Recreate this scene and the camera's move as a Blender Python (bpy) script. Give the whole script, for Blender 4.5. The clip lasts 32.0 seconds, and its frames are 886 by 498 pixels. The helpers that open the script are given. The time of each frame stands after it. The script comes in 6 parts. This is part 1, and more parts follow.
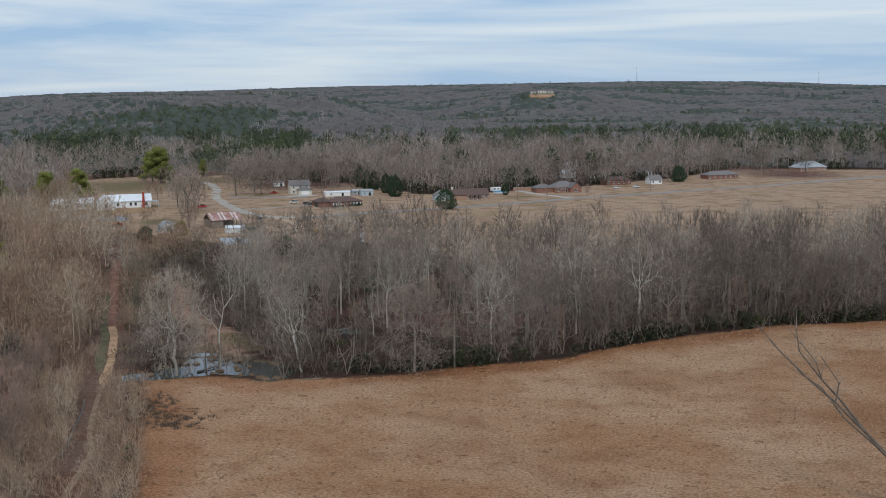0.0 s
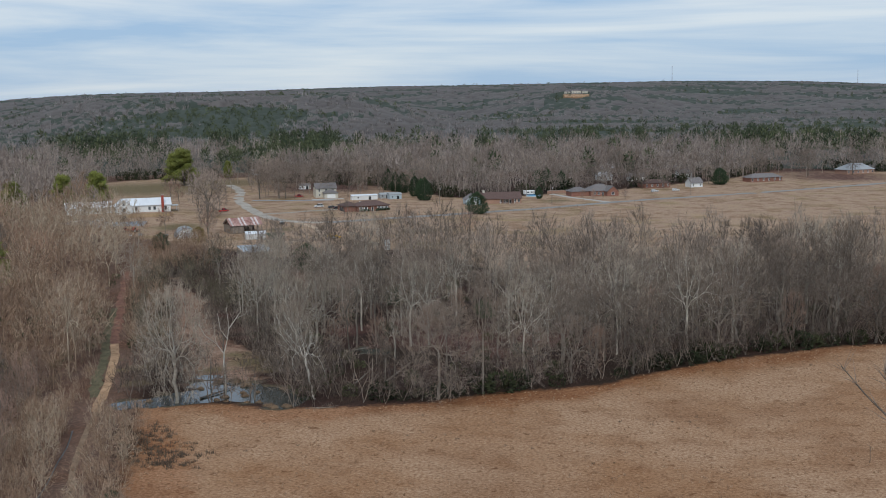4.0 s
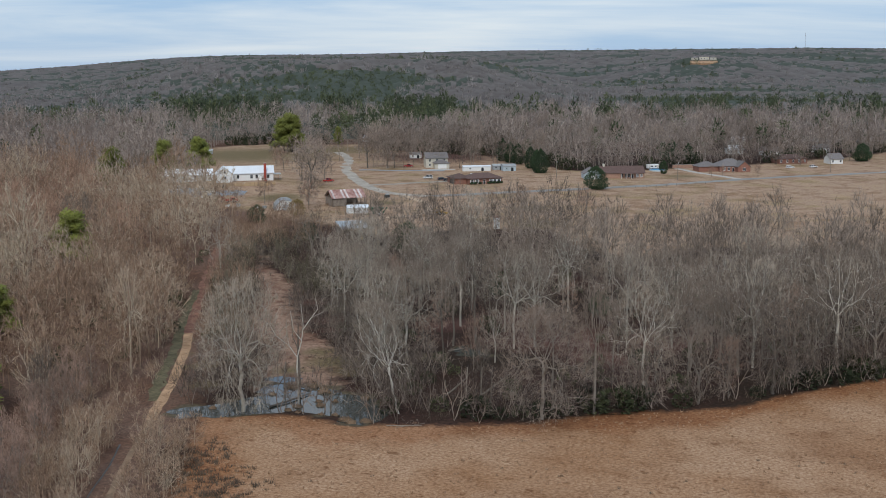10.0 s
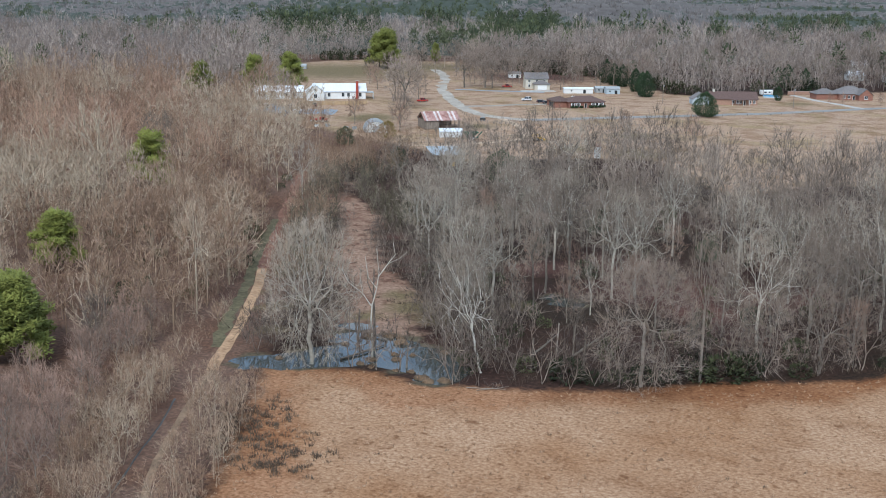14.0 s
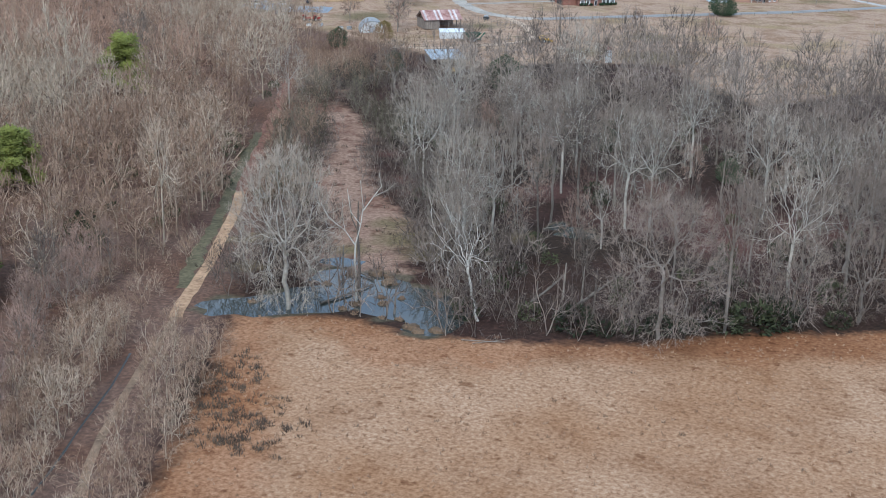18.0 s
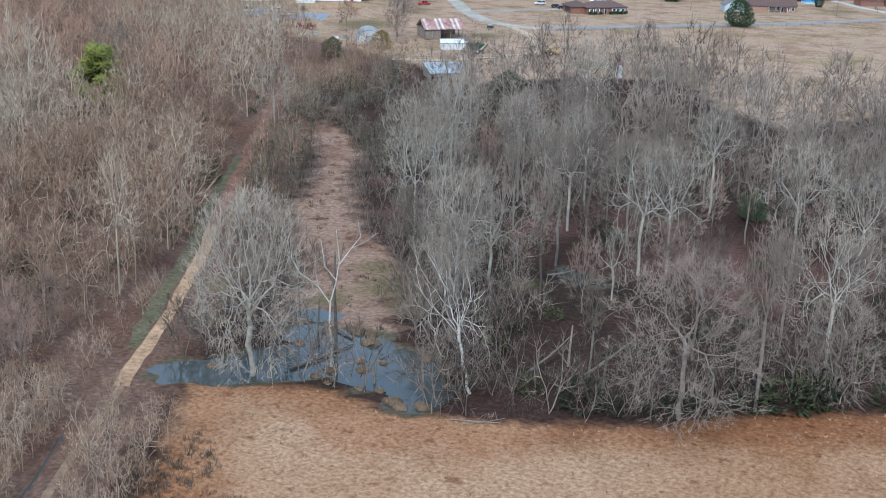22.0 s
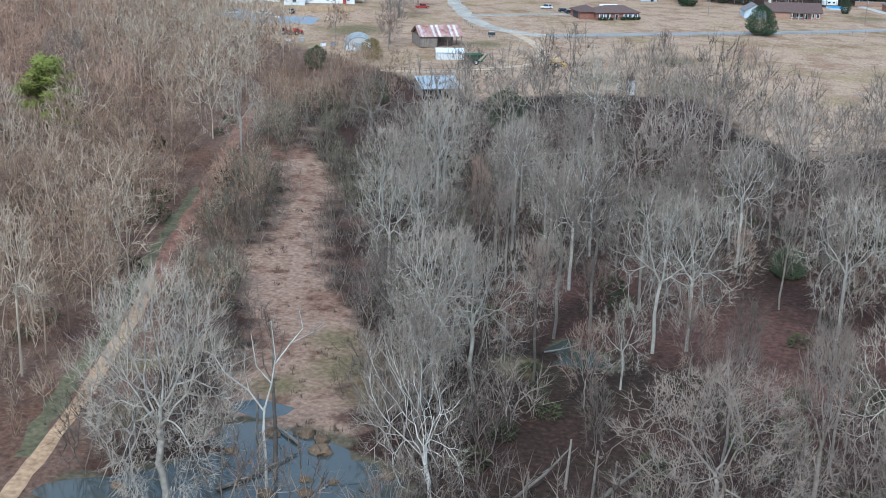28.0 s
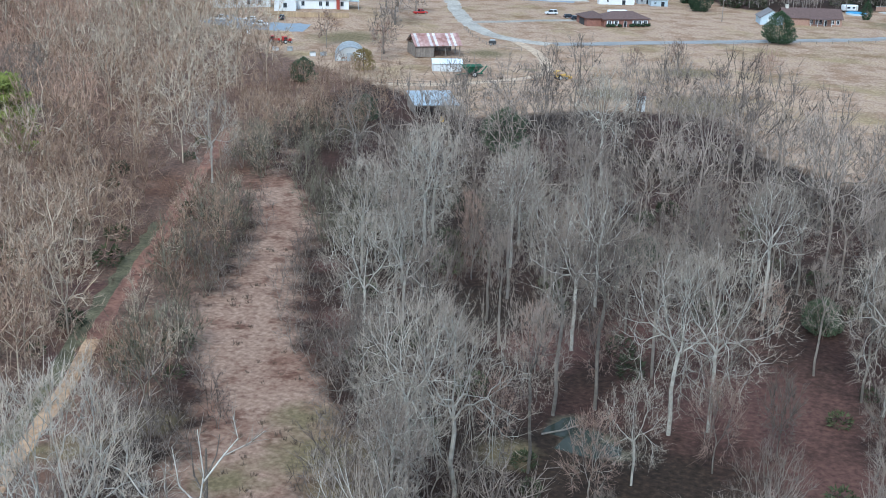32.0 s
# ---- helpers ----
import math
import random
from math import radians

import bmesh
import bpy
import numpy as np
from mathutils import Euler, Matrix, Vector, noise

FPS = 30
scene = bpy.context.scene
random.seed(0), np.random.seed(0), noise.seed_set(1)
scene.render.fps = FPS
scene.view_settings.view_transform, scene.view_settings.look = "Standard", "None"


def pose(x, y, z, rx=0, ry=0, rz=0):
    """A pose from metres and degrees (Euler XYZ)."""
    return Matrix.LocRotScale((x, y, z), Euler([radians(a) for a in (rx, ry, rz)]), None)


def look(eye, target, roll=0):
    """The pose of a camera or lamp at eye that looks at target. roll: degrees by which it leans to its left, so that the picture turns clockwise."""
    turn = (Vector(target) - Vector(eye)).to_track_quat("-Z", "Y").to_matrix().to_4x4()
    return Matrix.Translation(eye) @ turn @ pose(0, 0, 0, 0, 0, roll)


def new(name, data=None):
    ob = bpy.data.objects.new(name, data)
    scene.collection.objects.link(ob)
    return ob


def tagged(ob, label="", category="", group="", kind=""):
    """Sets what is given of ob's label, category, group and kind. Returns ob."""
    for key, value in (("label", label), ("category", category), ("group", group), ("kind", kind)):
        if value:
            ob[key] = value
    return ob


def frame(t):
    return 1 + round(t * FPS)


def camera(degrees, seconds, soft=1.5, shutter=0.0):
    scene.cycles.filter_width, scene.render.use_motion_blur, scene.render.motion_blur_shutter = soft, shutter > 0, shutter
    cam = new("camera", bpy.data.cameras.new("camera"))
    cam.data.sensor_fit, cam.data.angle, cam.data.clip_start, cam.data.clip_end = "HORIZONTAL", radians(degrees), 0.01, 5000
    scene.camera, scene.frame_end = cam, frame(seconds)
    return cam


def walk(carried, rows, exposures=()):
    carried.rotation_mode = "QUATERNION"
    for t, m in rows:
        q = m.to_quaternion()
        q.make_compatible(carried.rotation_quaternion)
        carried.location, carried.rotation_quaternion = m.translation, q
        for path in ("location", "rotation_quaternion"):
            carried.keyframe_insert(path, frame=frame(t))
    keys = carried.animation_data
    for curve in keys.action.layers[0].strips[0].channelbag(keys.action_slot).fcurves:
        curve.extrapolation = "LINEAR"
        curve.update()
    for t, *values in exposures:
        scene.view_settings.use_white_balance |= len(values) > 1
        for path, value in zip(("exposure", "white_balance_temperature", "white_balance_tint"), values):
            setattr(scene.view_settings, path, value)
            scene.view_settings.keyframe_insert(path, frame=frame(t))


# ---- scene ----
cam = camera(40.0, 32.0, soft=0.95)
PATH = [
    (0, (13.267, -36.423, 64.939), (12.819, -34.491, 64.686), -0.6),
    (2, (10.578, -22.436, 64.549), (10.101, -20.51, 64.297), -0.7),
    (3.5, (8.786, -12.264, 64.452), (8.29, -10.343, 64.2), -0.7),
    (6, (5.738, 3.202, 64.794), (5.227, 5.119, 64.542), -0.6),
    (7.5, (4.017, 12.57, 64.724), (3.504, 14.485, 64.465), -0.6),
    (8.5, (2.781, 18.771, 64.907), (2.238, 20.676, 64.631), -0.5),
    (9, (2.089, 21.726, 65.023), (1.517, 23.621, 64.736), -0.4),
    (9.5, (1.317, 24.742, 65.054), (0.697, 26.62, 64.757), -0.2),
    (10, (0.582, 27.873, 65.096), (-0.103, 29.727, 64.788), -0.1),
    (10.5, (-0.16, 30.89, 65.144), (-0.886, 32.726, 64.824), 0.1),
    (11, (-0.903, 33.691, 65.239), (-1.664, 35.51, 64.908), 0.2),
    (12, (-2.578, 39.372, 65.549), (-3.4, 41.16, 65.193), 0.4),
    (12.5, (-3.556, 42.238, 65.65), (-4.384, 44.021, 65.283), 0.4),
    (13, (-4.727, 45.089, 65.652), (-5.554, 46.87, 65.271), 0.5),
    (13.5, (-5.778, 47.873, 65.748), (-6.603, 49.649, 65.34), 0.6),
    (14, (-6.834, 50.62, 65.903), (-7.656, 52.388, 65.458), 0.7),
    (14.5, (-7.927, 53.341, 66.068), (-8.745, 55.102, 65.586), 0.8),
    (15, (-8.988, 56.113, 66.157), (-9.804, 57.866, 65.645), 0.9),
    (15.5, (-10.108, 58.966, 66.16), (-10.92, 60.713, 65.622), 1.0),
    (18, (-15.782, 74.228, 66.114), (-16.59, 75.951, 65.5), 0.8),
    (19, (-17.859, 80.505, 66.119), (-18.67, 82.227, 65.505), 1.1),
    (20, (-19.959, 86.317, 66.162), (-20.772, 88.038, 65.548), 1.2),
    (21, (-22.313, 92.301, 66.181), (-23.129, 94.021, 65.567), 1.2),
    (23, (-26.967, 104.339, 66.459), (-27.784, 106.057, 65.844), 1.3),
    (25, (-31.362, 116.552, 66.499), (-32.184, 118.268, 65.884), 1.4),
    (28, (-36.264, 132.559, 65.97), (-37.091, 134.27, 65.346), 1.7),
    (30, (-40.229, 144.907, 66.04), (-41.062, 146.613, 65.411), 1.8),
    (32, (-44.909, 157.199, 65.716), (-45.746, 158.904, 65.089), 1.7),
]
walk(cam, [(t, look(eye, target, roll)) for t, eye, target, roll in PATH], [(0, -0.58, 6400, 7), (9, -0.52, 6550, 8), (11, -0.37, 6450, 8), (13, -0.02, 6250, 6), (15, 0.12, 5900, 6), (19, 0.12, 5720, 6), (24, 0.27, 5600, 3), (32, 0.3, 5480, 2)])

# ---- light ----
SUN_EL, SUN_ROT = radians(46), radians(168)
world = bpy.data.worlds.new("world")
scene.world = world
world.use_nodes = True
wn, wl = world.node_tree.nodes, world.node_tree.links
sky = wn.new("ShaderNodeTexSky")
sky.sky_type, sky.sun_disc, sky.sun_elevation, sky.sun_rotation = "NISHITA", False, SUN_EL, SUN_ROT
sky.air_density, sky.dust_density, sky.ozone_density = 1.0, 0.4, 3.0
coord = wn.new("ShaderNodeTexCoord")
stretch = wn.new("ShaderNodeMapping")
stretch.inputs["Scale"].default_value = (1.6, 1.6, 20.0)
stretch.inputs["Rotation"].default_value = (radians(0.6), radians(-0.8), 0)
veil = wn.new("ShaderNodeTexNoise")
veil.inputs["Scale"].default_value, veil.inputs["Detail"].default_value, veil.inputs["Roughness"].default_value = 1.5, 7, 0.55
veil.inputs["Distortion"].default_value = 0.5
cover = wn.new("ShaderNodeValToRGB")
cover.color_ramp.elements[0].position, cover.color_ramp.elements[0].color = 0.38, (7.8, 11.0, 15.8, 1)
cover.color_ramp.elements[1].position, cover.color_ramp.elements[1].color = 0.64, (15.6, 16.6, 18.0, 1)
cloud = wn.new("ShaderNodeMixRGB")
cloud.inputs["Fac"].default_value = 0.72
wl.new(coord.outputs["Generated"], stretch.inputs["Vector"])
wl.new(stretch.outputs["Vector"], veil.inputs["Vector"])
wl.new(veil.outputs["Fac"], cover.inputs["Fac"])
wl.new(cover.outputs["Color"], cloud.inputs["Color2"])
tone = wn.new("ShaderNodeMixRGB")
tone.blend_type = "MULTIPLY"
tone.inputs["Fac"].default_value, tone.inputs["Color2"].default_value = 1.0, (0.82, 0.95, 1.14, 1)
wl.new(sky.outputs["Color"], tone.inputs["Color1"])
wl.new(tone.outputs["Color"], cloud.inputs["Color1"])
wl.new(cloud.outputs["Color"], wn["Background"].inputs["Color"])
wn["Background"].inputs["Strength"].default_value = 0.079
lamp = bpy.data.lights.new("sun", "SUN")
lamp.energy, lamp.angle, lamp.color = 2.4, radians(10), (1.0, 0.97, 0.93)
sun = new("sun", lamp)
sun.matrix_world = look((0, 0, 300), Vector((0, 0, 300)) - Vector((math.sin(SUN_ROT) * math.cos(SUN_EL), math.cos(SUN_ROT) * math.cos(SUN_EL), math.sin(SUN_EL))))

# ---- materials ----


def material(name, rgb, rough=0.85, metal=0.0, vary=0.25, grain=3.0, stain=0.25, bump=0.15, per_piece=0.12, second=None):
    """Base colour with grain and broad stains, a little relief, and a shift from object to object."""
    m = bpy.data.materials.new(name)
    m.use_nodes = True
    n, l = m.node_tree.nodes, m.node_tree.links
    bsdf = n["Principled BSDF"]
    bsdf.inputs["Roughness"].default_value, bsdf.inputs["Metallic"].default_value = rough, metal
    bsdf.inputs["Specular IOR Level"].default_value = 0.3
    tc = n.new("ShaderNodeTexCoord")
    fine, broad = n.new("ShaderNodeTexNoise"), n.new("ShaderNodeTexNoise")
    fine.inputs["Scale"].default_value, fine.inputs["Detail"].default_value = grain, 6
    broad.inputs["Scale"].default_value, broad.inputs["Detail"].default_value = grain * stain, 4
    for t in (fine, broad):
        l.new(tc.outputs["Object"], t.inputs["Vector"])
    ramp = n.new("ShaderNodeValToRGB")
    dark = [c * (1 - vary) for c in rgb]
    light = [min(1, c * (1 + vary)) for c in (second or rgb)]
    ramp.color_ramp.elements[0].position, ramp.color_ramp.elements[0].color = 0.3, (*dark, 1)
    ramp.color_ramp.elements[1].position, ramp.color_ramp.elements[1].color = 0.7, (*light, 1)
    both = n.new("ShaderNodeMath")
    both.operation = "MULTIPLY_ADD"
    both.inputs[1].default_value = 0.5
    half = n.new("ShaderNodeMath")
    half.operation = "MULTIPLY"
    half.inputs[1].default_value = 0.5
    l.new(broad.outputs["Fac"], half.inputs[0])
    l.new(fine.outputs["Fac"], both.inputs[0])
    l.new(half.outputs[0], both.inputs[2])
    l.new(both.outputs[0], ramp.inputs["Fac"])
    hsv = n.new("ShaderNodeHueSaturation")
    info = n.new("ShaderNodeObjectInfo")
    rng = n.new("ShaderNodeMapRange")
    rng.inputs["To Min"].default_value, rng.inputs["To Max"].default_value = 1 - per_piece, 1 + per_piece
    l.new(info.outputs["Random"], rng.inputs["Value"])
    l.new(rng.outputs["Result"], hsv.inputs["Value"])
    l.new(ramp.outputs["Color"], hsv.inputs["Color"])
    l.new(hsv.outputs["Color"], bsdf.inputs["Base Color"])
    if bump:
        b = n.new("ShaderNodeBump")
        b.inputs["Strength"].default_value = bump
        l.new(fine.outputs["Fac"], b.inputs["Height"])
        l.new(b.outputs["Normal"], bsdf.inputs["Normal"])
    return m


def tinted(name, low, high, rough=0.9, shade=0.3, mid=None):
    """For joined plants: colour runs from low to high by the plant's own tint, with a shift from twig to twig."""
    m = bpy.data.materials.new(name)
    m.use_nodes = True
    n, l = m.node_tree.nodes, m.node_tree.links
    bsdf = n["Principled BSDF"]
    bsdf.inputs["Roughness"].default_value = rough
    bsdf.inputs["Specular IOR Level"].default_value = 0.2
    at, geo, mix, hsv, rng = (n.new("ShaderNode" + k) for k in ("Attribute", "NewGeometry", "ValToRGB", "HueSaturation", "MapRange"))
    at.attribute_name = "tint"
    mix.color_ramp.elements[0].color, mix.color_ramp.elements[1].color = (*low, 1), (*high, 1)
    if mid:
        e = mix.color_ramp.elements.new(0.45)
        e.color = (*mid, 1)
    rng.inputs["To Min"].default_value, rng.inputs["To Max"].default_value = 1 - shade, 1 + shade
    l.new(at.outputs["Fac"], mix.inputs["Fac"])
    l.new(geo.outputs["Random Per Island"], rng.inputs["Value"])
    l.new(rng.outputs["Result"], hsv.inputs["Value"])
    l.new(mix.outputs["Color"], hsv.inputs["Color"])
    l.new(hsv.outputs["Color"], bsdf.inputs["Base Color"])
    return m


BARK_GREY = material("grey_bark", (0.21, 0.178, 0.145), 0.92, vary=0.35, grain=2.2, per_piece=0.4, bump=0.4)
BARK_PALE = material("pale_bark", (0.43, 0.39, 0.325), 0.85, vary=0.4, grain=1.6, per_piece=0.25, bump=0.3)
BARK_WHITE = material("white_bark", (0.56, 0.52, 0.45), 0.85, vary=0.35, grain=1.6, per_piece=0.15, bump=0.3)
BARK_DARK = material("dark_bark", (0.13, 0.105, 0.085), 0.95, vary=0.35, grain=2.2, per_piece=0.25, bump=0.4)
TWIG_GREY = material("grey_twigs", (0.205, 0.16, 0.127), 0.92, vary=0.25, grain=0.6, per_piece=0.35, bump=0)
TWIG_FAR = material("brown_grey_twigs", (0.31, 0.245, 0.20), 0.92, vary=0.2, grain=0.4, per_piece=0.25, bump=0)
TWIG_PALE = material("pale_twigs", (0.34, 0.283, 0.222), 0.9, vary=0.25, grain=0.6, per_piece=0.25, bump=0)
TWIG_RED = material("red_brown_twigs", (0.31, 0.21, 0.16), 0.92, vary=0.25, grain=0.6, per_piece=0.35, bump=0)
NEEDLES = material("pine_needles", (0.185, 0.2, 0.047), 0.8, vary=0.4, grain=0.9, per_piece=0.2, bump=0)
HOLLY_LEAF = material("holly_leaves", (0.055, 0.072, 0.035), 0.7, vary=0.4, grain=1.0, per_piece=0.2, bump=0)
CEDAR = material("cedar_foliage", (0.03, 0.052, 0.022), 0.85, vary=0.4, grain=1.2, per_piece=0.2, bump=0)
WOODS = tinted("bare_woods", (0.08, 0.06, 0.05), (0.38, 0.305, 0.245))
WOODS_RED = tinted("red_brown_woods", (0.18, 0.112, 0.077), (0.47, 0.385, 0.285), mid=(0.345, 0.232, 0.157))
WOODS_RUST = tinted("rust_woods", (0.30, 0.185, 0.13), (0.47, 0.31, 0.215))
# brown of the far canopy greyed in its base colour for distance haze
HAZY_CANOPY = tinted("hazy_far_canopy", (0.07, 0.06, 0.056), (0.147, 0.132, 0.124), shade=0.2)
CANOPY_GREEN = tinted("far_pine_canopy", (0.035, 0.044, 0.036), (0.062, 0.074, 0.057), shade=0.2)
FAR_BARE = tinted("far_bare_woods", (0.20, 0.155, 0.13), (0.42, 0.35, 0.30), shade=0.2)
# hill trees carry the same distance haze in their base colour
HAZY_HILL_BARE = tinted("hazy_hill_woods", (0.155, 0.138, 0.13), (0.32, 0.288, 0.27), shade=0.25)
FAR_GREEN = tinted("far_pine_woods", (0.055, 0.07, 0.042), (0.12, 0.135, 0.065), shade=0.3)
BRUSH = tinted("brush", (0.06, 0.04, 0.029), (0.18, 0.137, 0.096))
SHRUB = tinted("evergreen_shrubs", (0.03, 0.038, 0.02), (0.085, 0.09, 0.042))
OLIVE = tinted("olive_brush", (0.085, 0.075, 0.048), (0.22, 0.19, 0.135))
STRAW = tinted("dry_grass_tufts", (0.22, 0.125, 0.07), (0.42, 0.275, 0.175), shade=0.2)

# ---- lie of the land ----


def rise(a, b, v):
    k = np.clip((v - a) / (b - a), 0, 1)
    return k * k * (3 - 2 * k)


POND = ((-121, 219, 3.5), (-115, 222.5, 5), (-110, 228, 6.5), (-113, 239, 4), (-115, 245.5, 2.6), (-105, 236, 7.5), (-97, 233, 7.5), (-90, 229.5, 4.5), (-88.5, 224, 2.5))
POOL = ((-90, 283, 2.2), (-86.5, 280, 2.8), (-83, 280, 2.2))


def basin(x, y, spots, depth):
    d = np.full(np.shape(x), 9.0)
    for px, py, r in spots:
        d = np.minimum(d, np.hypot(x - px, y - py) / r)
    return -depth * (1 - rise(0.75, 1.12, d))


def land(x, y):
    x, y = np.asarray(x, float), np.asarray(y, float)
    s = 0.91 * y - 0.42 * x
    z = 3.5 * rise(310, 520, s) + 1.8 * rise(520, 640, s) + 1.7 * rise(640, 800, s)
    z = z + 2.2 * np.exp(-(((x + 305) / 42) ** 2 + ((y - 552) / 34) ** 2) ** 2)
    z = z + basin(x, y, POND, 0.9) + basin(x, y, POOL, 0.6)
    z = z + 0.10 * np.sin(x * 0.21 + 1.3 * np.sin(y * 0.13)) * np.sin(y * 0.17 + 0.8) * rise(230, 200, s * 0 + np.abs(x + 100))
    r, b = np.hypot(x, y), np.degrees(np.arctan2(x, y))
    z = z + 46 * rise(1250, 2050, r) * rise(-37, -30, b) * rise(-13, -19, b) * rise(3200, 2300, r)
    z = z + np.interp(b, (-44, -40, -37, -34, -31, -28, -22, -16, -10, -4, 2, 5, 12), (-8, 12, 25, 41, 54, 60, 69, 75, 79, 83, 72, 62, 54)) * rise(2300, 4300, r)
    z = z + 42 * np.exp(-((b + 8) / 4) ** 2 - ((r - 2750) / 420) ** 2)
    return z + 5 * np.sin(x * 0.004 + 1) * np.sin(y * 0.0031) * rise(1000, 2000, r)


EDGE = ((-200, 190), (-122, 214), (-117, 217), (-108, 221), (-100, 222.5), (-89, 221), (-75, 225), (-58, 233), (-50, 241), (-41, 246), (-24, 256), (-17, 267), (2, 288), (29, 309), (59, 321), (140, 345), (700, 420))
TRACK = ((-60, 60), (-76, 100), (-91, 137), (-99, 160), (-107, 174), (-123, 207), (-134, 233), (-147, 259), (-164, 290), (-196, 352), (-225, 410))
FIELD_WEST = ((-56, 60), (-66, 100), (-80, 140), (-92, 163), (-102, 185), (-112, 207), (-117, 216))
CLEARING = ((-109.5, 244, 10), (-118.5, 258, 9.2), (-129, 275, 8.4), (-140, 290, 8), (-148, 303, 7), (-158, 322, 6), (-168, 338, 5), (-180, 358, 3.5), (-190, 375, 2.5))


def line_x(line, y):
    return np.interp(y, [p[1] for p in line], [p[0] for p in line])


def edge_y(x):
    return np.interp(x, [p[0] for p in EDGE], [p[1] for p in EDGE])


def in_field(x, y):
    """Metres inside the straw field, below nought outside."""
    return np.minimum(edge_y(x) - y, x - line_x(FIELD_WEST, y))


def from_line(x, y, line):
    d = np.full(np.shape(x), 1e9)
    for (ax, ay), (bx, by) in zip(line, line[1:]):
        k = np.clip(((x - ax) * (bx - ax) + (y - ay) * (by - ay)) / ((bx - ax) ** 2 + (by - ay) ** 2), 0, 1)
        d = np.minimum(d, np.hypot(x - ax - k * (bx - ax), y - ay - k * (by - ay)))
    return d


def in_clearing(x, y):
    d = np.full(np.shape(x), -99.0)
    for (ax, ay, ar), (bx, by, br) in zip(CLEARING, CLEARING[1:]):
        k = np.clip(((x - ax) * (bx - ax) + (y - ay) * (by - ay)) / ((bx - ax) ** 2 + (by - ay) ** 2), 0, 1)
        d = np.maximum(d, ar + k * (br - ar) - np.hypot(x - ax - k * (bx - ax), y - ay - k * (by - ay)))
    return d


YARD = ((-186, 432), (-168, 424), (-150, 446), (-118, 462), (-98, 428), (-78, 412), (-55, 444), (0, 455), (60, 460), (160, 475), (400, 560), (560, 900), (260, 910), (110, 905), (20, 905), (-18, 805), (-70, 738), (-140, 670), (-165, 668), (-212, 718), (-235, 735), (-288, 738), (-345, 800), (-430, 760), (-405, 650), (-345, 590), (-350, 545), (-318, 500), (-268, 478), (-240, 462), (-205, 446))
GLADE = ((-805, 1535), (-712, 1578), (-738, 1645), (-835, 1602))


def in_poly(x, y, poly):
    x, y = np.asarray(x, float), np.asarray(y, float)
    inside = np.zeros(np.shape(x), bool)
    for (ax, ay), (bx, by) in zip(poly, poly[1:] + poly[:1]):
        inside ^= ((ay > y) != (by > y)) & (x < (bx - ax) * (y - ay) / (by - ay + 1e-9) + ax)
    return inside


def poly_depth(x, y, poly):
    return np.where(in_poly(x, y, poly), 1, -1) * from_line(x, y, poly + poly[:1])


def mesh_from(name, verts, tris, mats, floats=None, smooth=False, slots=None):
    """A mesh from arrays of corners and triangles, with float attributes on the corners."""
    verts, tris = np.asarray(verts, np.float32), np.asarray(tris, np.int32)
    me = bpy.data.meshes.new(name)
    me.vertices.add(len(verts))
    me.vertices.foreach_set("co", verts.ravel())
    me.loops.add(tris.size)
    me.loops.foreach_set("vertex_index", tris.ravel())
    me.polygons.add(len(tris))
    me.polygons.foreach_set("loop_start", np.arange(0, tris.size, tris.shape[1], dtype=np.int32))
    me.polygons.foreach_set("loop_total", np.full(len(tris), tris.shape[1], np.int32))
    if smooth:
        me.polygons.foreach_set("use_smooth", np.ones(len(tris), bool))
    for m in mats:
        me.materials.append(m)
    if slots is not None:
        me.polygons.foreach_set("material_index", np.asarray(slots, np.int32))
    me.update(calc_edges=True)
    for key, values in (floats or {}).items():
        me.attributes.new(key, "FLOAT", "POINT").data.foreach_set("value", np.asarray(values, np.float32))
    return me


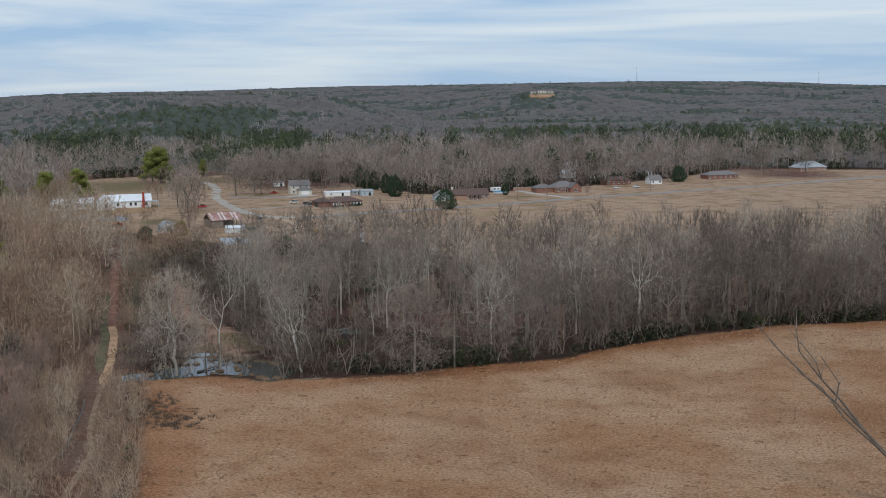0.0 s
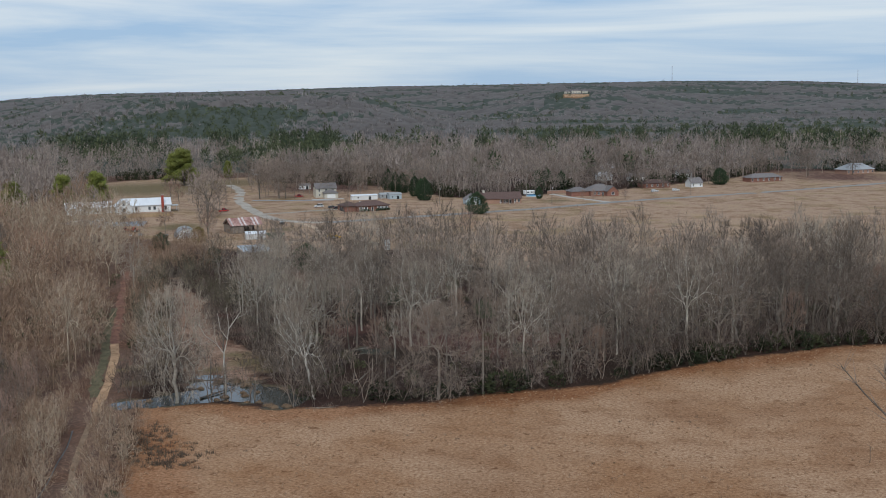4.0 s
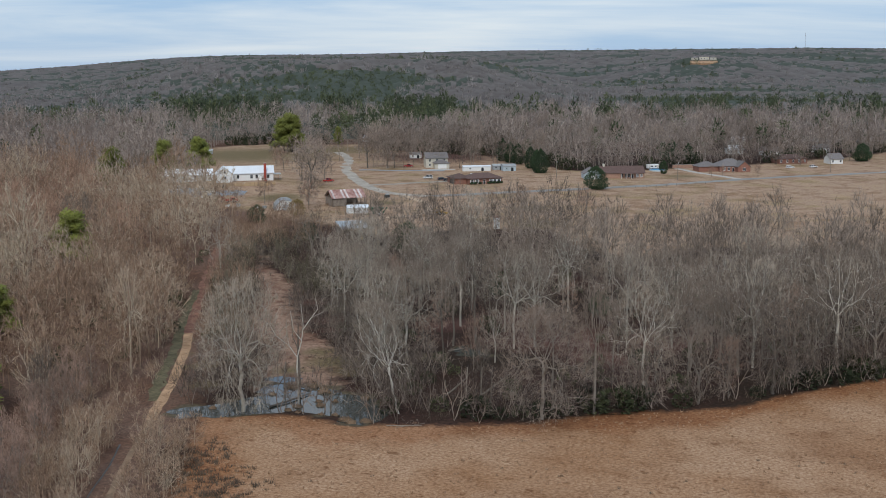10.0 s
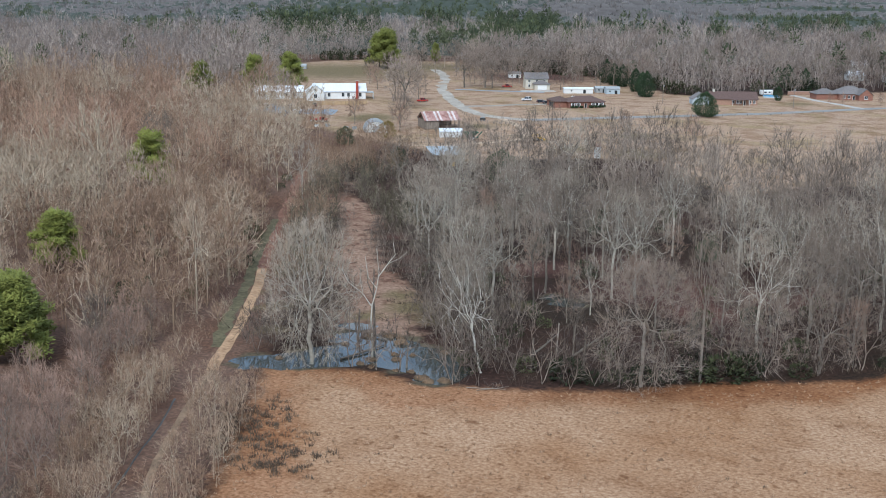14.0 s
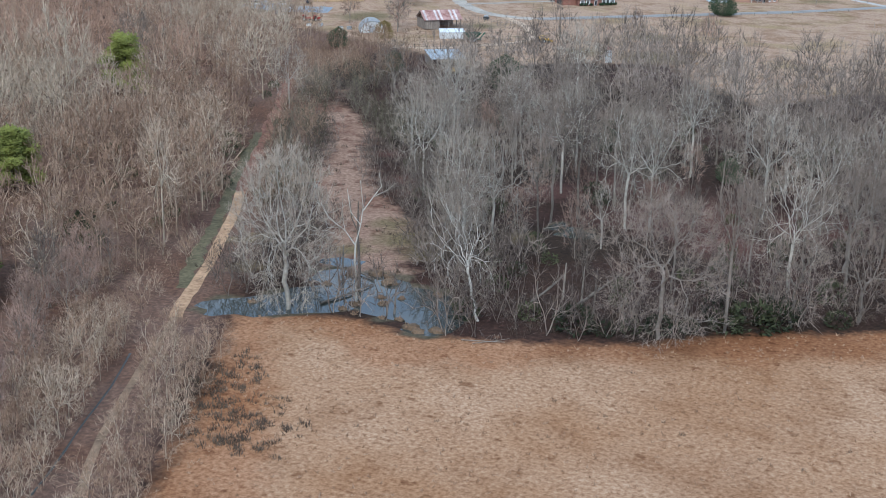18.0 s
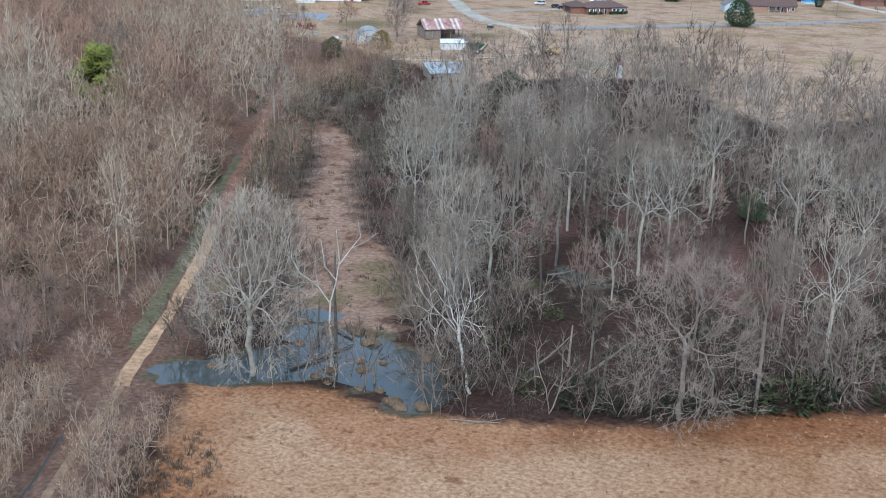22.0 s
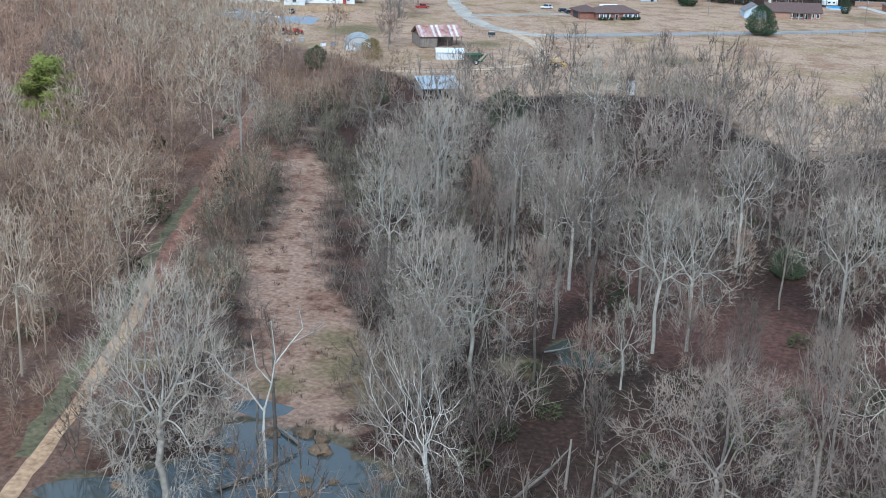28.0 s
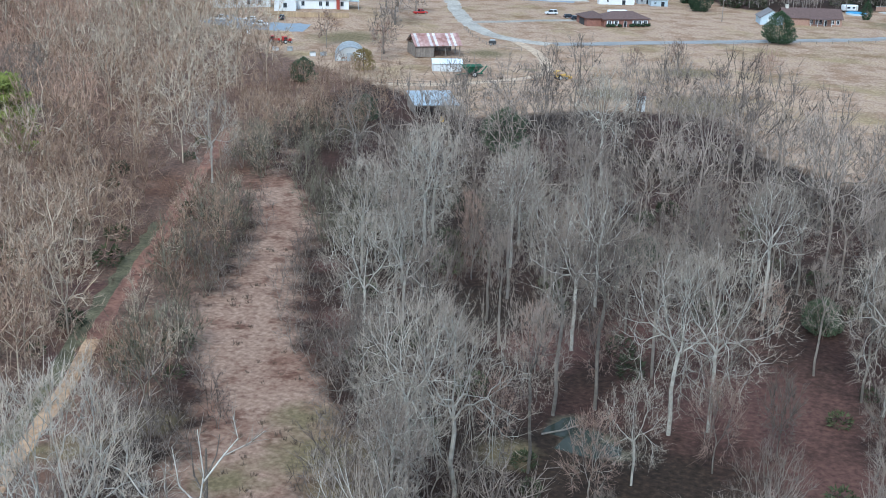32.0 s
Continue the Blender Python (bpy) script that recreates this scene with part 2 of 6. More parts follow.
def ground_material():
    """Straw field, leaf litter, lawn and path cover, mixed by the cover of the land with ragged edges."""
    m = bpy.data.materials.new("ground_cover")
    m.use_nodes = True
    n, l = m.node_tree.nodes, m.node_tree.links
    bsdf = n["Principled BSDF"]
    bsdf.inputs["Roughness"].default_value, bsdf.inputs["Specular IOR Level"].default_value = 0.95, 0.1
    tc = n.new("ShaderNodeTexCoord")

    def noisy(scale, detail=6, rough=0.6):
        t = n.new("ShaderNodeTexNoise")
        t.inputs["Scale"].default_value, t.inputs["Detail"].default_value, t.inputs["Roughness"].default_value = scale, detail, rough
        l.new(tc.outputs["Object"], t.inputs["Vector"])
        return t.outputs["Fac"]

    def ramp(fac, *stops):
        r = n.new("ShaderNodeValToRGB")
        while len(r.color_ramp.elements) < len(stops):
            r.color_ramp.elements.new(0.5)
        for e, (at, c) in zip(r.color_ramp.elements, stops):
            e.position, e.color = at, (*c, 1)
        l.new(fac, r.inputs["Fac"])
        return r.outputs["Color"]

    def mix(fac, a, b, kind="MIX", amount=None):
        x = n.new("ShaderNodeMixRGB")
        x.blend_type = kind
        if fac is not None:
            l.new(fac, x.inputs["Fac"])
        else:
            x.inputs["Fac"].default_value = amount
        l.new(a, x.inputs["Color1"])
        l.new(b, x.inputs["Color2"])
        return x.outputs["Color"]

    def mask(name, spread):
        a = n.new("ShaderNodeAttribute")
        a.attribute_name = name
        add = n.new("ShaderNodeMath")
        add.operation = "MULTIPLY_ADD"
        add.inputs[1].default_value = spread
        l.new(rag, add.inputs[0])
        l.new(a.outputs["Fac"], add.inputs[2])
        r = n.new("ShaderNodeMapRange")
        r.inputs["From Min"].default_value, r.inputs["From Max"].default_value = spread * 0.5 - 0.6, spread * 0.5 + 0.6
        l.new(add.outputs[0], r.inputs["Value"])
        return r.outputs["Result"]

    rag, tuft, broad, clump = noisy(0.35, 8, 0.65), noisy(1.6, 5, 0.7), noisy(0.03, 4), noisy(1.3, 6)
    straw = mix(None, ramp(tuft, (0.3, (0.20, 0.106, 0.06)), (0.5, (0.37, 0.23, 0.14)), (0.72, (0.52, 0.37, 0.248))), ramp(broad, (0.38, (0.72, 0.58, 0.45)), (0.6, (1, 1, 1))), "MULTIPLY", 0.75)
    straw = mix(None, straw, ramp(noisy(0.11, 6), (0.3, (0.62, 0.52, 0.44)), (0.5, (1, 1, 1))), "MULTIPLY", 0.6)
    straw = mix(None, straw, ramp(noisy(0.42, 3, 0.5), (0.30, (0.45, 0.34, 0.27)), (0.38, (1, 1, 1))), "MULTIPLY", 0.65)
    straw = mix(None, straw, ramp(noisy(0.018, 3), (0.38, (0.7, 0.6, 0.52)), (0.48, (1.0, 0.98, 0.95))), "MULTIPLY", 0.6)
    # red-brown leaf litter, its colour also darkened for the shade below the trees
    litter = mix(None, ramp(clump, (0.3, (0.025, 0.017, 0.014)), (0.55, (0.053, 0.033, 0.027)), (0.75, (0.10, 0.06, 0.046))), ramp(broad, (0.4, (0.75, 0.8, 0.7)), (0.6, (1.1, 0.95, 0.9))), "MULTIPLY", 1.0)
    lawn = mix(None, ramp(clump, (0.3, (0.24, 0.155, 0.104)), (0.55, (0.375, 0.26, 0.18)), (0.75, (0.48, 0.35, 0.252))), ramp(noisy(0.045, 5), (0.33, (0.68, 0.72, 0.52)), (0.48, (1, 1, 1))), "MULTIPLY", 0.7)
    lawn = mix(None, lawn, ramp(noisy(0.13, 7), (0.36, (0.62, 0.52, 0.42)), (0.52, (1, 1, 1)), (0.68, (1.05, 1.05, 0.92))), "MULTIPLY", 0.75)
    path = mix(None, ramp(clump, (0.25, (0.14, 0.083, 0.058)), (0.5, (0.27, 0.172, 0.122)), (0.7, (0.37, 0.255, 0.185))), ramp(noisy(0.3, 5), (0.36, (0.5, 0.4, 0.38)), (0.48, (1, 1, 1))), "MULTIPLY", 0.7)
    path = mix(None, path, ramp(noisy(0.075, 5), (0.36, (0.6, 0.48, 0.46)), (0.5, (1, 1, 1))), "MULTIPLY", 0.7)
    wet = ramp(clump, (0.3, (0.05, 0.045, 0.03)), (0.7, (0.15, 0.12, 0.08)))
    green = ramp(clump, (0.3, (0.105, 0.082, 0.042)), (0.55, (0.17, 0.128, 0.07)), (0.75, (0.25, 0.19, 0.11)))
    red = ramp(clump, (0.3, (0.06, 0.031, 0.026)), (0.7, (0.15, 0.078, 0.06)))
    tan = mix(None, ramp(clump, (0.3, (0.08, 0.052, 0.041)), (0.55, (0.165, 0.10, 0.072)), (0.75, (0.25, 0.17, 0.12))), ramp(noisy(0.06, 5), (0.36, (0.72, 0.58, 0.5)), (0.55, (1, 1, 1))), "MULTIPLY", 0.8)
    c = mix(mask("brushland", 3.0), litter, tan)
    straw = mix(mask("sedge", 2.5), straw, mix(None, straw, ramp(clump, (0.3, (0.74, 0.62, 0.55)), (0.7, (0.98, 0.86, 0.79))), "MULTIPLY", 1.0))
    c = mix(mask("field", 3.0), c, straw)
    c = mix(mask("lawn", 3.0), c, lawn)
    c = mix(mask("path", 2.5), c, path)
    c = mix(mask("green", 2.0), c, green)
    c = mix(mask("red", 2.5), c, red)
    c = mix(mask("wet", 1.5), c, wet)
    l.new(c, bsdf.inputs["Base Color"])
    b = n.new("ShaderNodeBump")
    b.inputs["Strength"].default_value, b.inputs["Distance"].default_value = 0.35, 0.2
    l.new(tuft, b.inputs["Height"])
    l.new(b.outputs["Normal"], bsdf.inputs["Normal"])
    return m


def stretch_out(a, b, step, far, grow):
    mid = list(np.arange(a, b + 0.1, step))
    up, down, d = [], [], step
    while not up or up[-1] < far:
        d *= grow
        up.append((up[-1] if up else mid[-1]) + d)
        down.append((down[-1] if down else mid[0]) - d)
    return np.array(down[::-1] + mid + up)


GREENS = ((-375, 690, 60), (-350, 740, 45), (-140, 246, 2.6), (-146, 257, 2.6), (-152, 268, 2.4), (-133, 229, 2.0), (-111, 262, 7), (-118, 269, 4.5), (-133, 259, 4), (-104, 256, 5), (-128, 236, 3.5), (-136, 250, 3.5), (-150, 470, 9), (-182, 492, 3), (-255, 510, 14), (-300, 505, 8), (-125, 470, 14), (-117, 252, 4), (-140, 515, 10), (-205, 510, 8), (-100, 655, 10), (-93, 273, 4))
REDS = ((-70, 300, 16), (-85, 318, 12), (-45, 305, 12), (-58, 285, 9), (-100, 305, 8), (-130, 300, 5), (-126, 290, 4), (-145, 318, 4), (-150, 252, 4), (-157, 268, 4), (-170, 290, 4), (-260, 720, 40), (-160, 850, 30), (60, 850, 40), (20, 905, 40))
gx, gy = stretch_out(-330, 150, 3.0, 5200, 1.13), stretch_out(60, 560, 3.0, 5400, 1.13)
X, Y = np.meshgrid(gx, gy)
x, y = X.ravel(), Y.ravel()
nx, ny = len(gx), len(gy)
i = (np.arange(ny - 1)[:, None] * nx + np.arange(nx - 1)).ravel()
quads = np.stack([i, i + 1, i + nx + 1, i + nx], 1)
spot = lambda spots: np.max([1 - np.hypot(x - px, y - py) / r for px, py, r in spots], 0) * 1.6 - 0.3
pond_edge = np.maximum(-basin(x, y, POND, 1), -basin(x, y, POOL, 1))
masks = {
    "field": np.clip(in_field(x, y) / 2.5, -2, 3),
    "sedge": np.clip((9 - in_field(x, y) + 3 * np.sin(x * 0.13) + 2 * np.sin(x * 0.31 + y * 0.2)) / 5, -2, 2),
    "lawn": np.clip(np.maximum(poly_depth(x, y, YARD), poly_depth(x, y, GLADE)) / 4, -2, 3),
    "brushland": np.clip((line_x(TRACK, y) + np.where(y > 262, 14, 8) - x) / 4, -2, 3),
    "path": np.clip((in_clearing(x, y) - 0.5 + 2.2 * np.sin(y * 0.17 + x * 0.11) + 1.6 * np.sin(y * 0.29 + x * 0.17) + 1.3 * np.sin(y * 0.71 - x * 0.4)) / 3.2, -2, 3),
    "green": spot(GREENS),
    "red": spot(REDS),
    "wet": np.clip(np.where(pond_edge > 0.02, 1.5, -1.5), -2, 2),
}
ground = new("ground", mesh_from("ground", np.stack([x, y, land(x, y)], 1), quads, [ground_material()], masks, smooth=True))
tagged(ground, "dry winter field, leaf litter, lawns and low hills", "ground", kind="structure")


def water(name, spots, level, label, gloss=0.9, base=(0.055, 0.06, 0.054, 1)):
    x0, x1 = min(p[0] - p[2] for p in spots) - 3, max(p[0] + p[2] for p in spots) + 3
    y0, y1 = min(p[1] - p[2] for p in spots) - 3, max(p[1] + p[2] for p in spots) + 3
    m = bpy.data.materials.new("still_" + name)
    m.use_nodes = True
    n, l = m.node_tree.nodes, m.node_tree.links
    bsdf = n["Principled BSDF"]
    bsdf.inputs["Base Color"].default_value = base
    bsdf.inputs["Roughness"].default_value, bsdf.inputs["IOR"].default_value = 0.04, 1.33
    bsdf.inputs["Specular IOR Level"].default_value = gloss
    t, b, tc = n.new("ShaderNodeTexNoise"), n.new("ShaderNodeBump"), n.new("ShaderNodeTexCoord")
    t.inputs["Scale"].default_value = 1.2
    b.inputs["Strength"].default_value = 0.02
    l.new(tc.outputs["Object"], t.inputs["Vector"])
    l.new(t.outputs["Fac"], b.inputs["Height"])
    l.new(b.outputs["Normal"], bsdf.inputs["Normal"])
    ob = new(name, mesh_from(name, [(x0, y0, level), (x1, y0, level), (x1, y1, level), (x0, y1, level)], [(0, 1, 2, 3)], [m]))
    return tagged(ob, label, "water", kind="structure")


water("pond_water", POND, -0.3, "still dark blue-grey pond water with clumps")
water("pool_water", POOL, -0.2, "shallow dark pool among the woods", 0.2, (0.035, 0.04, 0.03, 1))


def strip(name, line, width, mat, label, category, lift=0.05, rag=0.15, crown=0.0):
    """A road laid over the land along a line, with slightly uneven edges."""
    pts = [Vector((*p, 0)) for p in line]
    path = []
    for k in range(len(pts) - 1):
        a, b, c, d = pts[max(k - 1, 0)], pts[k], pts[k + 1], pts[min(k + 2, len(pts) - 1)]
        steps = max(2, int((c - b).length / 2.5))
        for q in range(steps):
            t = q / steps
            path.append(0.5 * ((2 * b) + (c - a) * t + (2 * a - 5 * b + 4 * c - d) * t * t + (3 * b - a - 3 * c + d) * t ** 3))
    path.append(pts[-1])
    rng = random.Random(name)
    verts, faces, across = [], [], 5
    for k, p in enumerate(path):
        way = (path[min(k + 1, len(path) - 1)] - path[max(k - 1, 0)]).normalized()
        side = Vector((way.y, -way.x, 0))
        for j in range(across):
            u = j / (across - 1) * 2 - 1
            e = p + side * (u * width / 2 * (1 + (rng.uniform(-rag, rag) if abs(u) == 1 else 0)))
            verts.append((e.x, e.y, float(land(e.x, e.y)) + lift * (1 if abs(u) < 1 else 0.3) + crown * (1 - u * u)))
        if k:
            o = (k - 1) * across
            faces += [(o + j, o + j + 1, o + across + j + 1, o + across + j) for j in range(across - 1)]
    ob = new(name, mesh_from(name, verts, faces, [mat], smooth=True))
    return tagged(ob, label, category, kind="structure")


OLD_TRACK = material("trodden_earth", (0.15, 0.10, 0.065), 0.95, vary=0.4, grain=1.3, stain=0.2, second=(0.25, 0.17, 0.11))
DIRT = material("sandy_dirt", (0.25, 0.14, 0.075), 0.95, vary=0.4, grain=1.3, stain=0.2, second=(0.40, 0.26, 0.155))
LANE = material("tan_lane_dirt", (0.36, 0.25, 0.165), 0.95, vary=0.3, grain=1.2, stain=0.2, second=(0.48, 0.36, 0.25))
GRAVEL = material("pale_gravel", (0.27, 0.24, 0.20), 0.95, vary=0.35, grain=1.2, stain=0.1, second=(0.35, 0.31, 0.26))
ASPHALT = material("worn_asphalt", (0.235, 0.228, 0.215), 0.9, vary=0.25, grain=2.0, stain=0.08)
CONCRETE = material("pale_concrete", (0.42, 0.40, 0.365), 0.9, vary=0.15, grain=2.0, stain=0.15)
BLUE_GRAVEL = material("blue_grey_gravel", (0.23, 0.26, 0.29), 0.95, vary=0.2, grain=2.0, stain=0.12)
VERGE = material("verge_grass", (0.075, 0.072, 0.036), 0.95, vary=0.45, grain=1.5, stain=0.2, second=(0.15, 0.125, 0.07))
strip("dirt_track", ((-124, 211), (-127, 217), (-134, 233), (-141, 247), (-148, 261), (-156, 275)), 2.1, DIRT, "sandy orange dirt track beside the wood", "track", rag=0.14)
strip("grass_verge", ((-131, 222), (-136.4, 232), (-143.4, 246), (-150.2, 260), (-158, 274), (-166, 289), (-182, 321)), 2.4, VERGE, "dark green grass verge beside the dirt track", "grass", rag=0.45, lift=0.03)
strip("red_leaf_lane", ((-156, 275), (-164, 290), (-180, 321), (-196, 352), (-212, 384)), 2.6, material("red_leaves", (0.13, 0.055, 0.04), 0.95, vary=0.4, grain=1.6, stain=0.2, second=(0.24, 0.12, 0.08)), "lane strewn with red-brown fallen leaves", "track", rag=0.4, lift=0.04)
DITCH = material("ditch_water", (0.05, 0.052, 0.048), 0.3, vary=0.2, grain=1.0, bump=0.05)
strip("wet_rut", ((-121, 197), (-116, 187), (-111.5, 176), (-107, 166), (-104, 158)), 0.32, DITCH, "narrow water-filled rut beside the worn track", "water", rag=0.35, lift=0.05)
strip("worn_track", ((-64, 70), (-76, 100), (-91, 137), (-99, 160), (-107, 174), (-117, 195), (-124, 211)), 1.1, OLD_TRACK, "worn brown dirt track below the brush", "track", rag=0.15, lift=0.04)
strip("gravel_drive", ((-330, 730), (-304, 690), (-283, 640), (-264, 606), (-250, 583), (-236, 562), (-219, 544), (-206, 539), (-194, 537)), 6.0, GRAVEL, "pale gravel drive running up between the houses", "road")
strip("county_road", ((-193, 538), (-172, 556), (-140, 583), (-112, 607), (-88, 631), (-56, 666), (3, 720), (76, 793), (121, 840), (240, 960), (420, 1120)), 6.2, ASPHALT, "worn grey two-lane country road", "road", lift=0.09)
strip("farm_lane", ((-206, 536), (-194, 523), (-183, 506), (-176, 488), (-180, 474), (-189, 461), (-199, 452), (-210, 446)), 3.4, LANE, "tan dirt farm lane curving past the cart", "track", lift=0.06)
strip("upper_drive", ((-271, 632), (-255, 636), (-240, 640), (-226, 644)), 4.5, BLUE_GRAVEL, "grey gravel drive to the tan house", "road", lift=0.08)
strip("house_drive", ((-236, 565), (-222, 578), (-212, 588), (-203, 594)), 4.5, GRAVEL, "gravel drive to the brick house garage", "road", lift=0.08)
strip("concrete_drive", ((-70, 652), (-84, 667), (-98, 682), (-110, 698)), 4.0, CONCRETE, "pale concrete drive beside the brick house", "road", lift=0.1)
strip("parking_yard", ((-276, 516), (-288, 512), (-300, 510), (-314, 515)), 13.0, BLUE_GRAVEL, "blue-grey gravel parking yard by the white farmhouse", "yard", lift=0.08)
strip("yard_track", ((-262, 470), (-266, 485), (-272, 498), (-280, 508)), 4.0, DIRT, "bare sandy track behind the farmhouse yard", "track", lift=0.06)

# ---- plants ----


def tube(p, q, r0, r1, sides, verts, faces):
    """A tapered tube from p to q; with r1 nought it ends in a point."""
    px, py, pz, qx, qy, qz = float(p[0]), float(p[1]), float(p[2]), float(q[0]), float(q[1]), float(q[2])
    dx, dy, dz = qx - px, qy - py, qz - pz
    n = math.sqrt(dx * dx + dy * dy + dz * dz) + 1e-9
    dx, dy, dz = dx / n, dy / n, dz / n
    if abs(dz) < 0.9:
        m = math.sqrt(dx * dx + dy * dy)
        ax, ay, az = dy / m, -dx / m, 0.0
    else:
        m = math.sqrt(dy * dy + dz * dz)
        ax, ay, az = 0.0, dz / m, -dy / m
    bx, by, bz = dy * az - dz * ay, dz * ax - dx * az, dx * ay - dy * ax
    o = len(verts)
    ring = [(math.cos(2 * math.pi * k / sides), math.sin(2 * math.pi * k / sides)) for k in range(sides)]
    for c, w in ring:
        verts.append((px + r0 * (ax * c + bx * w), py + r0 * (ay * c + by * w), pz + r0 * (az * c + bz * w)))
    if r1 <= 0:
        verts.append((qx, qy, qz))
        for k in range(sides):
            faces.append((o + k, o + (k + 1) % sides, o + sides))
    else:
        for c, w in ring:
            verts.append((qx + r1 * (ax * c + bx * w), qy + r1 * (ay * c + by * w), qz + r1 * (az * c + bz * w)))
        for k in range(sides):
            e = (k + 1) % sides
            faces.append((o + k, o + e, o + sides + e))
            faces.append((o + k, o + sides + e, o + sides + k))


def sliver(p, q, w, rng, verts, faces):
    """One fine twig from p to q, w wide at its foot and far too thin to show its sides."""
    a = rng.uniform(0, 6.28)
    o = len(verts)
    cx, cy, cz = w * math.cos(a), w * math.sin(a), w * 0.5 * math.cos(a * 1.7)
    verts.append((p[0] - cx, p[1] - cy, p[2] - cz))
    verts.append((p[0] + cx, p[1] + cy, p[2] + cz))
    verts.append((q[0], q[1], q[2]))
    faces.append((o, o + 1, o + 2))


def bare_tree(seed, height, radius, low=0.3, n=300, twigs=7, trunk_r=0.35, twig_r=0.024, twig_len=1.4, fork=None, droop=0.0, stems=1, plain=False, lean=0.0, rise_of=0.4, fill=0.42, bare_from=0, even=0.75):
    """A leafless broadleaf tree: trunk and limbs in one list, fine twigs in another. n tips fill an uneven dome of the given
    radius that starts at low of the height; limbs part again and again towards ever smaller groups of tips."""
    g, rng = np.random.RandomState(seed), random.Random(seed)
    wood, wf, fine, ff = [], [], [], []
    h, a = g.rand(n) ** even, g.rand(n) * 2 * math.pi
    turns = g.rand(4) * 6.28
    wide = np.where(h > rise_of, np.sqrt(np.clip(1 - ((h - rise_of) / (1.03 - rise_of)) ** 2, 0, 1)), 0.5 + 0.5 * h / rise_of)
    lobe = 1 + 0.17 * np.sin(2 * a + turns[0]) + 0.13 * np.sin(3 * a + turns[1] + 5 * h) + 0.10 * np.sin(5 * a + turns[2] - 7 * h)
    out = radius * wide * lobe * g.rand(n) ** fill
    z = height * (low + (1 - low) * h) * (1 + 0.05 * np.sin(4 * a + turns[3])) - droop * height * (out / radius) ** 2
    tips = np.stack([out * np.cos(a) + lean * z, out * np.sin(a), np.maximum(z, 0.4)], 1)
    heart = np.array([lean * height * 0.4, 0, height * (low + 0.2 * (1 - low))])

    def girth(m):
        return max(trunk_r * (m / n) ** 0.56, min(twig_r * 1.3, 0.06))

    def limb(p, q, r0, r1, m):
        sides = 3 if plain or r0 < 0.07 else 4 if r0 < 0.16 else 6
        long = math.dist(p, q)
        cuts = 1 if plain or long < 1.5 else 2 if long < 4 else 3
        was, wr = p, r0
        for c in range(1, cuts + 1):
            k = c / cuts
            at = p + (q - p) * k + (g.randn(3) * min(0.05 * long, 0.16) if c < cuts else 0)
            r = r0 + (r1 - r0) * k
            tube(was, at, wr, r, sides, wood, wf)
            was, wr = at, r

    def spray(p, tip):
        way = tip - heart
        way = way / (np.linalg.norm(way) + 1e-6)
        for _ in range(twigs):
            d = way * 0.7 + np.array([rng.gauss(0, 0.5), rng.gauss(0, 0.5), rng.gauss(0.12 - 2 * droop, 0.42)])
            b = p + (tip - p) * rng.uniform(0.35, 1.0)
            sliver(b, b + d * twig_len * rng.uniform(0.45, 1.1), twig_r, rng, fine, ff)

    def grow(p, d, ids, r0):
        m = len(ids)
        if m <= 2:
            for t in ids:
                sliver(p, tips[t], twig_r * (1.5 if twig_r < 0.06 else 1), rng, fine, ff)
                spray(p, tips[t])
            return
        to = tips[ids].mean(0) - p
        dist = np.linalg.norm(to) + 1e-6
        way = to / dist * 0.68 + d * 0.32 + g.randn(3) * 0.07
        way /= np.linalg.norm(way)
        q = p + way * dist * (rng.uniform(0.26, 0.42) if m > n * 0.12 else rng.uniform(0.38, 0.55))
        r1 = girth(m)
        if m >= bare_from:
            limb(p, q, r0, r1, m)
        axes = g.randn(4, 3)
        axes -= (axes @ way)[:, None] * way
        axes /= np.linalg.norm(axes, axis=1)[:, None]
        spread = (tips[ids] - q) @ axes.T
        order = ids[np.argsort(spread[:, np.argmax(spread.var(0))])]
        cuts = [int(m * rng.uniform(0.3, 0.7))] if m < n * 0.3 or rng.random() < 0.45 else [int(m * rng.uniform(0.25, 0.38)), int(m * rng.uniform(0.6, 0.75))]
        for part_ids in np.split(order, cuts):
            if len(part_ids):
                grow(q, way, part_ids, min(r1, girth(len(part_ids)) * 1.12))

    ids, sector = np.arange(n), np.argsort(a)
    for stem, own in enumerate(np.array_split(sector, stems) if stems > 1 else [ids]):
        foot = np.array([0.4 * math.cos(stem * 2.1), 0.4 * math.sin(stem * 2.1), -0.4]) if stems > 1 else np.array([0, 0, -0.4])
        top = np.array([lean * height * (fork or low) + rng.gauss(0, 0.03) * height * low, rng.gauss(0, 0.03) * height * low, height * (fork or low)])
        if stems > 1:
            top += (tips[own].mean(0) - top) * np.array([0.15, 0.15, 0])
        limb(foot, top, trunk_r * 1.15 / math.sqrt(stems), trunk_r / math.sqrt(stems), n)
        grow(top, np.array([lean, 0, 1.0]), own, trunk_r / math.sqrt(stems))
    return (np.array(wood), np.array(wf)), (np.array(fine), np.array(ff))


